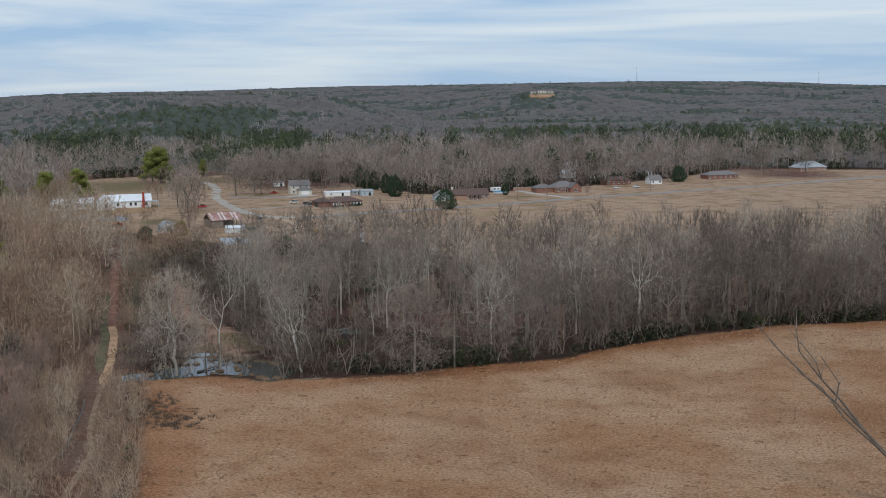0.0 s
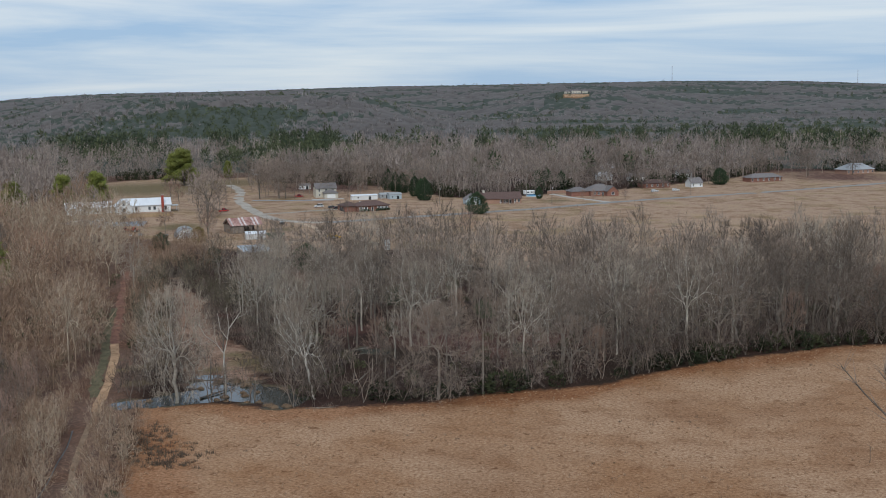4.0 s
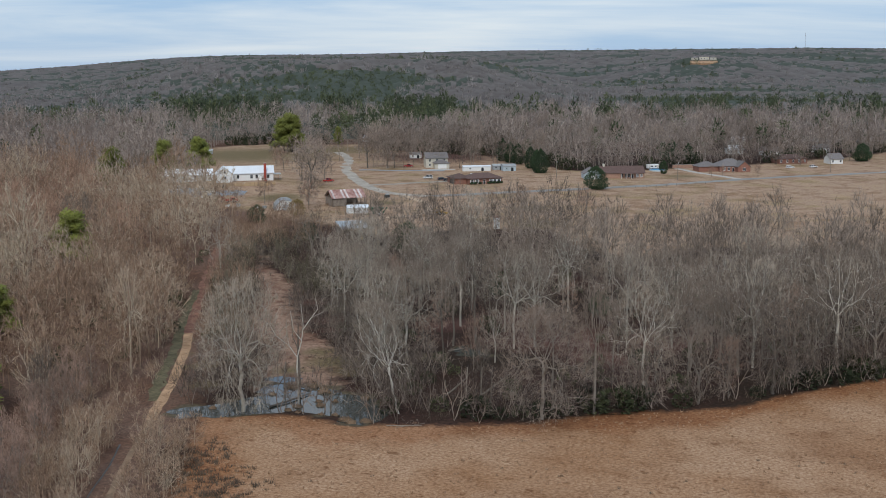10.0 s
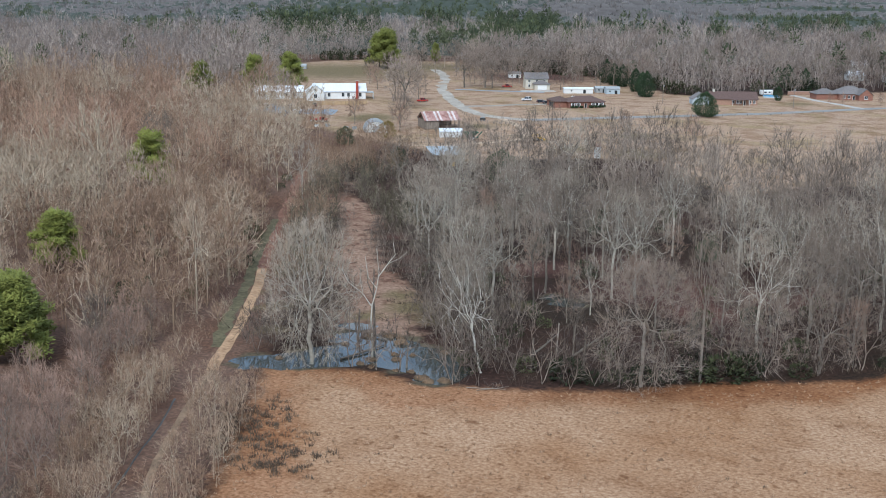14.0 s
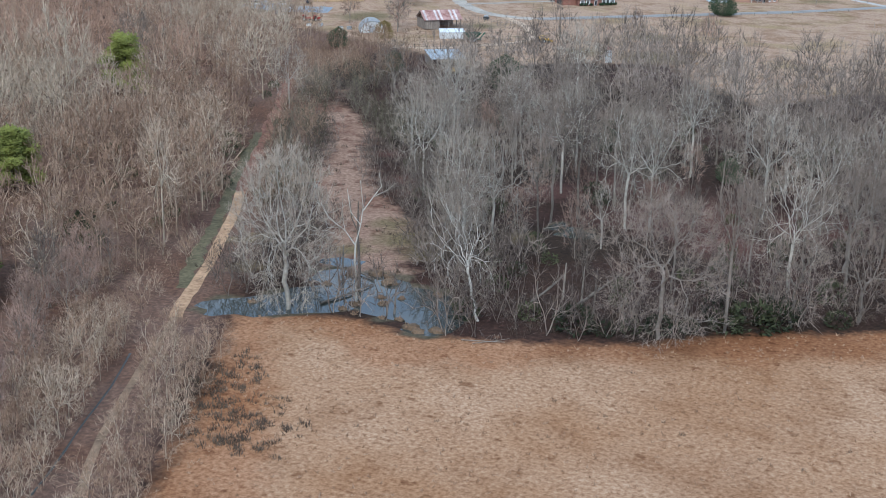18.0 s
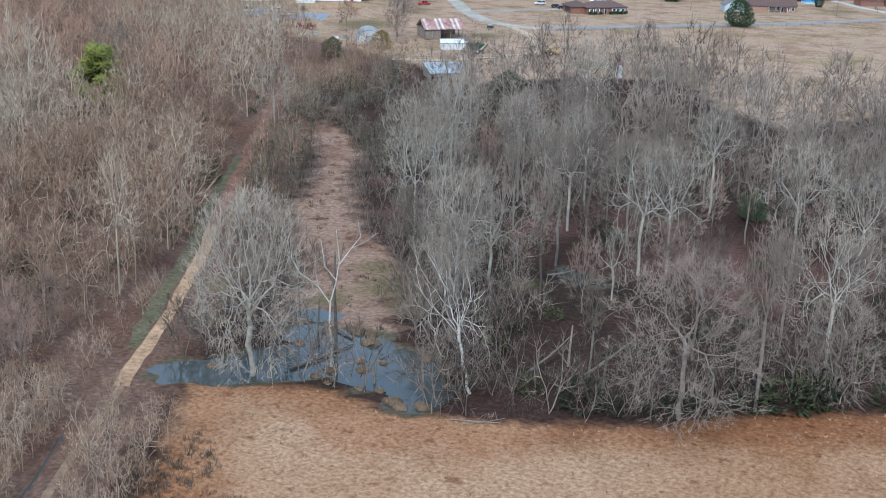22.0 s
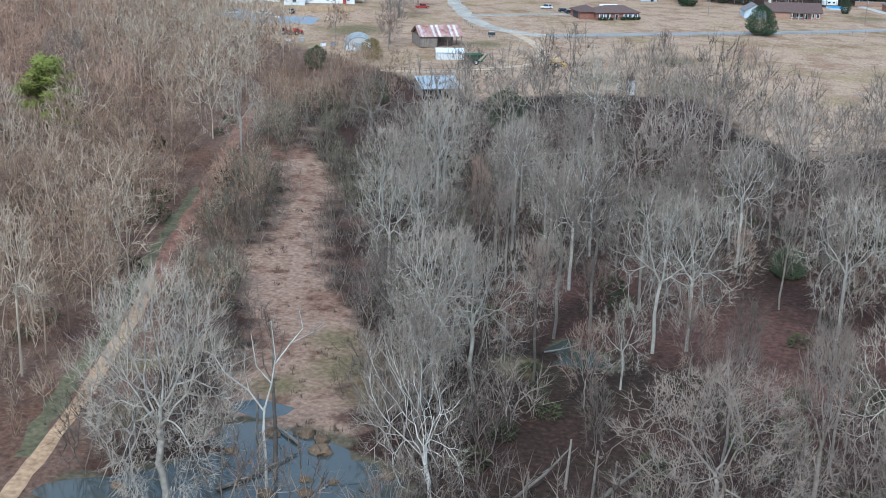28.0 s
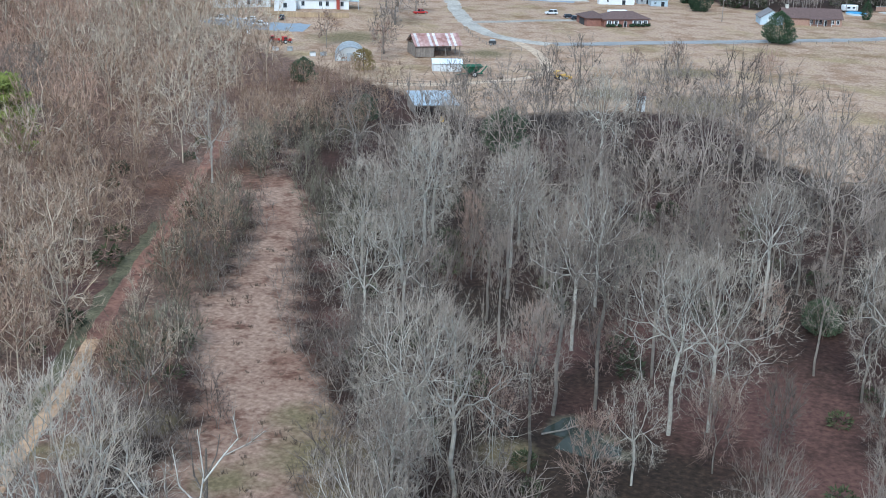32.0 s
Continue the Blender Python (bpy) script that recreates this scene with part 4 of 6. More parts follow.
for p in near_right[:N_RIGHT]:
    u = rng.random()
    rim_tree = in_field(p[0], p[1]) > -11
    kind = rng.choice(SMALL if in_poly(p[0], p[1], GAP) else (OAK if u < 0.7 else SMALL) if rim_tree else TALL if u < 0.45 else PALE if u < 0.66 else OAK if u < 0.86 else SMALL)
    label = {"broadleaf_tree": "tall grey leafless woodland tree", "sycamore_tree": "pale-barked leafless woodland tree", "young_tree": "slender young leafless tree"}[kind[0]]
    plant(kind, p, rng.uniform(0.78, 1.08) * float(np.interp(p[0], (-100, -40, -5, 40), (0.86, 0.88, 1.1, 1.25))), rng.uniform(0, 360), label, group="woodland trees")
near_left = [p for p in scatter(9000, (-280, -85, 110, 330), left_wood, 5.6) if all((p[0] - a) ** 2 + (p[1] - b) ** 2 > 49 for a, b in green_spots)]
near_left.sort(key=lambda p: -p[0] + 0.4 * p[1])
for p in near_left[:N_LEFT]:
    plant(SMALL[rng.choice((0, 0, 2, 2, 1))], p, rng.uniform(0.6, 1.05), rng.uniform(0, 360), "slender reddish leafless tree in the thicket", group="thicket trees")

# woods behind, joined
LOW = [join(*bare_tree(100 + k, 19, (4.6, 5.8, 5.2, 4.2, 6.4)[k], 0.22, 80, 9, 0.15, fork=0.35, twig_r=0.045, twig_len=1.8, plain=True)) for k in range(5)]
LOW_SMALL = [join(*bare_tree(110 + k, 12, (3.2, 4.0, 3.6, 4.4)[k], 0.12, 56, 8, 0.09, fork=0.25, twig_r=0.045, twig_len=1.5, plain=True)) for k in range(4)]
LOW_FAR = [join(*bare_tree(120 + k, 18, 7.4, 0.14, 70, 8, 0.2, twig_r=0.085, twig_len=1.7, plain=True, fill=0.3, bare_from=8)) for k in range(4)]
LOW_ROUND = [join(*bare_tree(140 + k, 14.5, (6.4, 5.4, 7.2, 4.8)[k], 0.08, 84, 8, 0.13, fork=0.2, twig_r=0.05, twig_len=1.3, plain=True, fill=0.24, rise_of=0.5, bare_from=4)) for k in range(4)]
POOLED = LOW + LOW_SMALL + LOW_FAR + LOW_ROUND


def spots_for(points, kinds, sizes, tints, patch=0.0):
    points = [p for p in points if math.hypot(p[0] + 178, p[1] - 428) > 15 and math.hypot(p[0] + 228, p[1] - 466) > 24 and math.hypot(p[0] + 264, p[1] - 482) > 16 and all((p[0] - a) ** 2 + (p[1] - b) ** 2 > 81 for a, b in green_spots)]
    z = land([p[0] for p in points], [p[1] for p in points])
    return [(rng.choice(kinds), px, py, float(h), rng.uniform(*sizes), rng.uniform(0.85, 1.15), rng.uniform(0, 6.28), min(1, max(0, rng.uniform(*tints) + patch * noise.noise((px * 0.022, py * 0.022, 1.7))))) for (px, py), h in zip(points, z)]


back = near_right[N_RIGHT:] + scatter(5000, (-165, 190, 340, 470), right_wood, 8.2)
gather("back_woodland", POOLED, spots_for(back, (13, 15, 13, 14, 4, 1, 0), (0.8, 1.25), (0.25, 1.0), 0.4), [WOODS], "leafless round-crowned wood before the pasture", "wood")
tall_part = lambda p: p[0] < -215 and p[1] > 265
left_rest = near_left[N_LEFT:] + scatter(6000, (-430, -150, 200, 500), lambda a, b: left_wood(a, b) & ~((b < 330) & (a > -280)), 8.0)
rusty = lambda p: tall_part(p) and noise.noise((p[0] * 0.016, p[1] * 0.016, 9.0)) + 0.55 * math.exp(-((p[0] + 330) / 60) ** 2 - ((p[1] - 400) / 70) ** 2) > 0.32
gather("rusty_woodland", POOLED, spots_for([p for p in left_rest if rusty(p)], (13, 14, 15, 4), (0.9, 1.35), (0.0, 1.0), 0.3), [WOODS_RUST], "rust-tinged leafless wood among grey trees", "wood")
gather("left_woodland", POOLED, spots_for([p for p in left_rest if not tall_part(p)], (13, 14, 15, 16, 13, 15, 0, 8), (0.75, 1.2), (0.15, 0.9), 0.6), [WOODS_RED], "reddish-brown leafless wood beside the dirt track", "wood")
gather("tall_woodland", POOLED, spots_for([p for p in left_rest if tall_part(p) and not rusty(p)], (1, 4, 13, 15, 14, 13, 15), (0.95, 1.5), (0.1, 1.0), 0.6), [WOODS_RED], "tall grey and reddish leafless wood before the farmhouse", "wood")
gather("strip_woodland", POOLED, spots_for(scatter(3000, (-245, -125, 255, 465), between, 4.2), (13, 14, 15, 16, 6), (0.38, 0.75), (0.1, 0.8), 0.5), [WOODS_RED], "leafless thicket between track and clearing", "wood")
gather("hedge_thicket", POOLED, spots_for(scatter(6500, (-145, -50, 90, 206), hedge, 2.5), (13, 14, 16, 5, 7), (0.26, 0.6), (0.25, 0.85)), [WOODS_RED], "pale brown brush between track and field", "brush")

YARD_TREES = [(-190, 696, 1.0), (-186, 723, 1.0), (-186, 761, 0.9), (-155, 703, 1.2), (-152, 753, 1.0), (-129, 724, 1.1), (-125, 769, 1.0), (-103, 739, 1.0), (-95, 774, 0.95), (-81, 783, 1.1), (-77, 825, 1.0), (-249, 765, 0.9), (-255, 828, 1.0), (-230, 798, 1.0), (-217, 817, 1.1), (-198, 839, 1.0), (-183, 861, 1.1), (-164, 872, 1.0), (-151, 904, 1.1), (-129, 894, 1.0), (-110, 930, 1.1), (-92, 941, 1.0), (-271, 643, 1.0), (-257, 648, 0.8), (-278, 729, 0.8), (-303, 732, 1.0), (-325, 751, 0.9), (-307, 833, 0.9), (-305, 874, 0.9), (-317, 802, 1.0), (-301, 906, 0.9), (-255, 541, 1.1), (-263, 572, 0.7), (-323, 634, 0.55), (-306, 611, 0.6), (-271, 563, 0.7), (-328, 542, 0.8), (-297, 514, 0.6), (-317, 536, 0.7)]
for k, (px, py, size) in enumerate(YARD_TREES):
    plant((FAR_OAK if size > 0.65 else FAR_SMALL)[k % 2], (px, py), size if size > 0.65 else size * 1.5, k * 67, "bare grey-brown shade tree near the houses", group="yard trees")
groves = scatter(400, (-345, -150, 640, 800), lambda a, b: (0.91 * b - 0.42 * a > 690) & (from_line(a, b, ((-330, 730), (-304, 690), (-276, 640))) > 6) & (a > -330) & (a < np.interp(b, (640, 720, 800), (-160, -215, -235))), 9) + scatter(120, (-110, 60, 740, 900), lambda a, b: (b > 745 + 0.9 * (a + 60)), 11) + scatter(160, (-345, -300, 490, 560), lambda a, b: (np.hypot(a + 296, b - 548) > 20) & (b < 525 - 0.4 * (a + 345)) & (a < -316), 5)
gather("yard_trees", POOLED, spots_for(groves, (9, 10, 11, 12), (0.7, 1.0), (0.1, 0.8)), [WOODS], "leafless shade trees round the farm and houses", "trees")

# undergrowth


def brush_clump(seed, n, tall, wide, twig=0.03):
    r = random.Random(seed)
    v, f = [], []
    for _ in range(n):
        a, d = r.uniform(0, 6.28), r.uniform(0, wide)
        p = np.array([d * math.cos(a), d * math.sin(a), -0.1])
        q = p + np.array([r.gauss(0, 0.35), r.gauss(0, 0.35), 1]) * tall * r.uniform(0.5, 1.1)
        tube(p, q, twig, 0, 3, v, f)
    return np.array(v), np.array(f)


CLUMPS = [brush_clump(k, 16, 2.2, 1.6) for k in range(4)]
all_woods = lambda a, b: right_wood(a, b) | left_wood(a, b) | between(a, b)
gather("undergrowth", CLUMPS, spots_for(scatter(9000, (-260, 60, 130, 410), lambda a, b: left_wood(a, b) | between(a, b) | (right_wood(a, b) & ((in_field(a, b) > -14) | (b > 330))), 2.8), range(4), (0.5, 1.3), (0, 1)), [BRUSH], "brown bare undergrowth below the trees", "brush")
SHRUBS = [tufts(random.Random(k), 240, lambda r: ((lambda d: (d * np.array([1.5, 1.5, 1.1]) + np.array([0, 0, 0.9]), d))((lambda v: v / np.linalg.norm(v))(np.array([r.gauss(0, 1), r.gauss(0, 1), r.gauss(0, 0.8)])))), 0.6, -0.15) for k in range(3)]
EDGE_BUSH = [join(*bare_tree(130 + k, 5.5, 3.2, 0.04, 28, 7, 0.08, twig_r=0.03, twig_len=1.2, plain=True, fork=0.08, stems=2)) for k in range(3)]
gather("edge_thicket", EDGE_BUSH, spots_for(scatter(4000, (-86, 110, 222, 360), lambda a, b: (in_field(a, b) < -1.0) & (in_field(a, b) > -10) & (b > 223), 2.6) + scatter(700, (-128, -84, 216, 262), lambda a, b: (in_field(a, b) < -1) & (in_clearing(a, b) < 0.5) & (basin(a, b, POND, 1) > -0.02) & (from_line(a, b, TRACK) > 3), 3.0), range(3), (0.9, 2.0), (0.05, 0.6)), [WOODS], "tangled bare brush along the field's edge", "brush")
belt = lambda a, b: (line_x(TRACK, b) - 17 < a) & (a < line_x(TRACK, b) - 4.0) & (b < 285) & (b > 100)
gather("belt_scrub", EDGE_BUSH, spots_for(scatter(2600, (-165, -60, 100, 285), belt, 2.7), range(3), (0.35, 0.95), (0.2, 0.9)), [WOODS_RED], "low reddish bare scrub beside the worn track", "brush")
west_side = lambda a, b: (in_clearing(a, b) < 0.5) & (in_clearing(a, b) > -11) & (a < line_x(CLEARING, b)) & (from_line(a, b, TRACK) > 5) & (b > 262)
east_end = lambda a, b: (in_clearing(a, b) < 0) & (in_clearing(a, b) > -14) & (a > line_x(CLEARING, b)) & (b > 318)
gather("olive_brush", EDGE_BUSH, spots_for(scatter(1600, (-215, -110, 262, 400), lambda a, b: west_side(a, b) | east_end(a, b), 3.6), range(3), (0.9, 1.7), (0.0, 1.0)), [OLIVE], "olive-grey bushes beside the clearing", "brush")
gather("clearing_thicket", EDGE_BUSH, spots_for(scatter(1500, (-200, -95, 246, 385), lambda a, b: (in_clearing(a, b) < 2.6 - 2.2 * np.sin(b * 0.17 + a * 0.11) - 1.5 * np.sin(b * 0.29 + a * 0.17)) & (in_clearing(a, b) > -8) & (basin(a, b, POND, 1) > -0.02) & (from_line(a, b, TRACK) > 2.5) & (in_field(a, b) < -2), 2.4), range(3), (0.5, 1.2), (0.05, 0.55)), [WOODS], "dark tangled brush beside the clearing", "brush")
rim = [(a, b) for a, b in scatter(5000, (-80, 110, 222, 360), lambda a, b: (in_field(a, b) < -1.5) & (in_field(a, b) > -9) & (b > 225), 3.0) if rng.random() < np.interp(a, (-80, -20, 0), (0.25, 0.4, 0.8))]
verge = [p for p in scatter(5200, (-440, 420, 560, 960), lambda a, b: (poly_depth(a, b, YARD) < -0.5) & (poly_depth(a, b, YARD) > -22) & (0.91 * b - 0.42 * a > 640), 5.0)]
gather("lawn_edge_thicket", POOLED, spots_for(verge, (13, 14, 15, 16), (0.4, 0.85), (0.0, 0.8)), [FAR_BARE], "bare undergrowth along the edge of the lawns", "brush")
gather("lawn_edge_evergreens", SHRUBS, spots_for([p for p in verge if noise.noise((p[0] * 0.03, p[1] * 0.03, 2.0)) > 0.08], range(3), (1.6, 3.4), (0, 0.7)), [SHRUB], "dark evergreen bushes below the trees", "shrubs")
gather("edge_shrubs", SHRUBS, spots_for(rim, range(3), (0.9, 2.1), (0, 0.7)), [SHRUB], "dark green shrubs along the wood's edge", "shrubs")
gather("scattered_shrubs", SHRUBS, spots_for(scatter(260, (-210, 40, 230, 390), all_woods, 6), range(3), (0.6, 1.5), (0.2, 1)), [SHRUB], "scattered evergreen shrubs in the wood", "shrubs")

# straw tufts in the field
TUFT = [brush_clump(60 + k, 7, 0.42, 0.3, 0.07) for k in range(4)]
tuft_spots = [p for p in scatter(13000, (-118, 62, 90, 318), lambda a, b: in_field(a, b) > 0.5, 0.8)]
gather("dry_grass", TUFT, spots_for(tuft_spots, range(4), (0.6, 1.5), (0, 1)), [STRAW], "dry straw-coloured grass tufts", "grass")

# far woods
FAR_CROWN = [join(*bare_tree(200 + k, 16, (7.2, 8.6, 6.4, 7.8)[k], 0.02, 46, 4, 0.12, fork=0.2, twig_r=0.115, twig_len=1.6, plain=True, fill=0.3, rise_of=0.5, bare_from=24, even=1.0)) for k in range(4)]
FAR_PINE = []
for k in range(3):
    r = random.Random(210 + k)
    FAR_PINE.append(tufts(r, 125, lambda q: ((lambda d: (d * np.array([3.2, 3.2, 5.0]) * q.uniform(0.5, 1) + np.array([0, 0, 11]), d))((lambda v: v / np.linalg.norm(v))(np.array([q.gauss(0, 1), q.gauss(0, 1), q.gauss(0, 1)])))), 1.4, -0.36, up=0.5))
def far_spots(n, r0, r1, apart, low=-54, high=16):
    g = np.random.RandomState(n)
    r, b = np.sqrt(g.uniform(r0 * r0, r1 * r1, n)), np.radians(g.uniform(low, high, n))
    px, py = r * np.sin(b), r * np.cos(b)
    near = ((py < 500) & (px > -430)) | (in_field(px, py) > -3) | ((px > -165) & (py < 470))
    ok = ~in_poly(px, py, YARD) & ~in_poly(px, py, GLADE) & ~near
    return list({(int(a // apart), int(c // apart)): (a, c) for a, c in zip(px[ok].tolist(), py[ok].tolist())}.values())


def green_patch(px, py):
    r, b = math.hypot(px, py), math.degrees(math.atan2(px, py))
    slope = 0.17 * float(rise(1250, 1400, r) * rise(1800, 1620, r) * rise(-38, -34, b) * rise(-17, -22, b))
    return noise.noise((px * 0.004, py * 0.006, 3.1)) + 0.5 * noise.noise((px * 0.013, py * 0.009, 7.7)) + slope


# the closed roof of the far forest
ring, turn = 900 * 1.0062 ** np.arange(270), np.radians(np.arange(-56, 18, 0.24))
R, B = np.meshgrid(ring, turn, indexing="ij")
g = np.random.RandomState(4)
cx, cy = (R * np.sin(B)).ravel(), (R * np.cos(B)).ravel()
patch = np.array([green_patch(a, b) for a, b in zip(cx.tolist(), cy.tolist())])
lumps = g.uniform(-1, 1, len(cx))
top = land(cx, cy) + 9.5 + 3.6 * lumps * rise(900, 1500, R.ravel()) - 10 * in_poly(cx, cy, GLADE) - 11 * (((cx + 389) / 55) ** 2 + ((cy - 2640) / 90) ** 2 < 1) - 12 * rise(1000, 900, R.ravel())
i = (np.arange(len(ring) - 1)[:, None] * len(turn) + np.arange(len(turn) - 1)).ravel()
cells = np.stack([i, i + len(turn), i + len(turn) + 1, i + 1], 1)
is_green = (patch[cells].mean(1) + g.uniform(-0.25, 0.25, len(cells))) > 0.12
# tint follows the lumps: shade between treetops painted in, hollows dark and humps pale
canopy = mesh_from("far_forest_roof", np.stack([cx, cy, top], 1), cells, [HAZY_CANOPY, CANOPY_GREEN], {"tint": np.clip(0.5 + 0.4 * lumps + 0.3 * patch, 0, 1)}, slots=is_green.astype(int))
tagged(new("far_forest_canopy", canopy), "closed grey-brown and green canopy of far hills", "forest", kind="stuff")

FAR_TUFT = [tufts(random.Random(230 + k), 28, lambda q: ((lambda d: (d * np.array([6.0, 6.0, 5.0]) * q.uniform(0.4, 1) + np.array([0, 0, 8.0]), d))((lambda v: v / np.linalg.norm(v))(np.array([q.gauss(0, 1), q.gauss(0, 1), abs(q.gauss(0, 1))])))), 3.6, -0.4, up=0.4) for k in range(3)]
bare, green, farther = [], [], []
for px, py in far_spots(12000, 440, 1100, 12.5) + far_spots(26000, 1100, 1750, 16) + far_spots(12000, 1750, 2400, 22) + far_spots(5000, 2400, 4200, 36):
    shade = green_patch(px, py) - (0.22 if px < -0.68 * py else 0)
    r = math.hypot(px, py)
    size = rng.uniform(0.75, 1.25) * (1.25 if r < 1100 else 1.0)
    sunk = 0 if r < 1100 else 2.0
    row = (px, py, float(land(px, py)) - sunk, size, rng.uniform(0.85, 1.15), rng.uniform(0, 6.28))
    if rng.random() < (0.035 if r < 1100 else 0) or shade + (-0.06 if r > 1100 else -0.22 if r < 850 else -0.16) > 0.17 + rng.uniform(-0.1, 0.1):
        green.append((rng.randrange(3), *row, min(1, max(0, rng.gauss(0.5, 0.25)))))
    elif r > 1100:
        farther.append((rng.randrange(3), *row, min(1, max(0, 0.4 + shade * 0.6 + rng.gauss(0, 0.25)))))
    else:
        bare.append((rng.randrange(4), *row, min(1, max(0, 0.5 + shade * 0.4 + rng.gauss(0, 0.3)))))
STANDS = ((-508, 885, 45, 22, 34), (-455, 1000, 16, 22, 16), (-418, 1050, 20, 26, 18), (-395, 1085, 22, 30, 16), (40, 1040, 70, 40, 60), (150, 985, 90, 40, 80), (290, 985, 90, 45, 70), (-120, 1130, 60, 45, 26), (-35, 1180, 50, 45, 26), (-215, 960, 35, 30, 14), (-560, 1000, 60, 60, 30), (-300, 1010, 30, 20, 10))
for sx, sy, rx, ry, n in STANDS:
    for _ in range(n):
        px, py = sx + rng.gauss(0, rx * 0.6), sy + rng.gauss(0, ry * 0.6)
        if not in_poly(px, py, YARD):
            green.append((rng.randrange(3), px, py, float(land(px, py)), rng.uniform(1.25, 1.8), rng.uniform(0.9, 1.15), rng.uniform(0, 6.28), min(1, max(0, rng.gauss(0.35, 0.25)))))
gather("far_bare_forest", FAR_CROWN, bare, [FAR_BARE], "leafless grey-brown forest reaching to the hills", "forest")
gather("hill_forest", FAR_TUFT, farther, [HAZY_HILL_BARE], "leafless grey-brown forest on the far hills", "forest")
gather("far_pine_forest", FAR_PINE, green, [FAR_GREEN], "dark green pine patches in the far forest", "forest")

# ---- buildings, vehicles and small things ----


def part(name, bm, mat, parent, label="", bevel=0.0):
    me = bpy.data.meshes.new(name)
    if bevel:
        bmesh.ops.bevel(bm, geom=bm.edges[:], offset=bevel, segments=1, affect="EDGES")
    bm.to_mesh(me)
    bm.free()
    me.materials.append(mat)
    ob = new(name, me)
    ob.parent = parent
    return tagged(ob, label)


def box(x0, x1, y0, y1, z0, z1, bm=None):
    bm = bm or bmesh.new()
    bmesh.ops.create_cube(bm, size=1, matrix=Matrix.Translation(((x0 + x1) / 2, (y0 + y1) / 2, (z0 + z1) / 2)) @ Matrix.Diagonal((x1 - x0, y1 - y0, z1 - z0, 1)))
    return bm


def rod(p, q, r, r1=None, sides=10, bm=None):
    bm = bm or bmesh.new()
    p, q = Vector(p), Vector(q)
    m = Matrix.Translation((p + q) / 2) @ (q - p).to_track_quat("Z", "Y").to_matrix().to_4x4()
    bmesh.ops.create_cone(bm, cap_ends=True, segments=sides, radius1=r, radius2=r if r1 is None else r1, depth=(q - p).length, matrix=m)
    return bm


def solid(points, faces, bm=None):
    bm = bm or bmesh.new()
    vs = [bm.verts.new(p) for p in points]
    for f in faces:
        bm.faces.new([vs[k] for k in f])
    return bm


def thing(name, at, rz, label, category, group="", lift=0.0):
    base = new(name)
    base.matrix_world = pose(at[0], at[1], float(land(at[0], at[1])) + lift, 0, 0, rz)
    return tagged(base, label, category, group)


BRICK = material("red_brown_brick", (0.27, 0.13, 0.095), 0.9, vary=0.25, grain=6, bump=0.2)
TAN_BRICK = material("tan_brick", (0.36, 0.22, 0.16), 0.9, vary=0.22, grain=6, bump=0.2)
WHITE = material("white_paint", (0.74, 0.74, 0.72), 0.6, vary=0.06, grain=2, stain=0.1, bump=0.03)
CREAM = material("cream_siding", (0.60, 0.56, 0.47), 0.7, vary=0.08, grain=3, bump=0.05)
PALE_BLUE = material("pale_blue_siding", (0.48, 0.56, 0.60), 0.7, vary=0.08, grain=3, bump=0.05)
WHITE_METAL = material("white_metal_roof", (0.70, 0.73, 0.76), 0.4, vary=0.08, grain=1.5, stain=0.15, bump=0.03)
GREY_METAL = material("weathered_grey_metal", (0.36, 0.375, 0.38), 0.7, metal=0.1, vary=0.25, grain=1.2, stain=0.2, bump=0.08)
BROWN_ROOF = material("brown_shingles", (0.115, 0.075, 0.065), 0.95, vary=0.25, grain=5, bump=0.25)
GREY_ROOF = material("grey_shingles", (0.17, 0.155, 0.15), 0.95, vary=0.25, grain=5, bump=0.25)
RUST = material("rusty_roofing", (0.27, 0.075, 0.05), 0.85, vary=0.35, grain=0.9, stain=0.35, bump=0.1, second=(0.40, 0.27, 0.24))
RUST_PALE = material("faded_roofing", (0.36, 0.24, 0.21), 0.8, vary=0.35, grain=0.9, stain=0.35, bump=0.1, second=(0.56, 0.52, 0.50))
OLD_WOOD = material("weathered_boards", (0.24, 0.20, 0.165), 0.95, vary=0.3, grain=3, bump=0.25)
FENCE_WOOD = material("tan_fence_boards", (0.42, 0.30, 0.18), 0.9, vary=0.2, grain=3, bump=0.2)
GLASS = material("dark_window_glass", (0.03, 0.035, 0.04), 0.08, vary=0.1, bump=0)
GREEN_PAINT = material("dark_green_paint", (0.02, 0.10, 0.055), 0.45, vary=0.2, grain=2, bump=0.05)
YELLOW_PAINT = material("worn_yellow_paint", (0.55, 0.33, 0.05), 0.5, vary=0.2, grain=2, bump=0.05)
RED_PAINT = material("worn_red_paint", (0.42, 0.035, 0.03), 0.5, vary=0.2, grain=2, bump=0.03)
BLACK_PAINT = material("dark_car_paint", (0.025, 0.03, 0.04), 0.3, vary=0.1, bump=0)
CAR_WHITE = material("white_car_paint", (0.75, 0.75, 0.75), 0.3, vary=0.05, bump=0)
RUBBER = material("black_rubber", (0.03, 0.03, 0.03), 0.9, vary=0.2, bump=0.1)
RIM = material("pale_wheel_rim", (0.55, 0.55, 0.52), 0.5, metal=0.4, vary=0.1, bump=0)
POOL_BLUE = material("bright_blue_cover", (0.05, 0.30, 0.55), 0.5, vary=0.15, bump=0.05)
BLUE_METAL = material("pale_blue_grey_roofing", (0.32, 0.36, 0.385), 0.7, metal=0.1, vary=0.18, grain=1.0, stain=0.25, bump=0.06)
RED_BRICK = material("chimney_brick", (0.33, 0.07, 0.05), 0.9, vary=0.2, grain=6, bump=0.2)
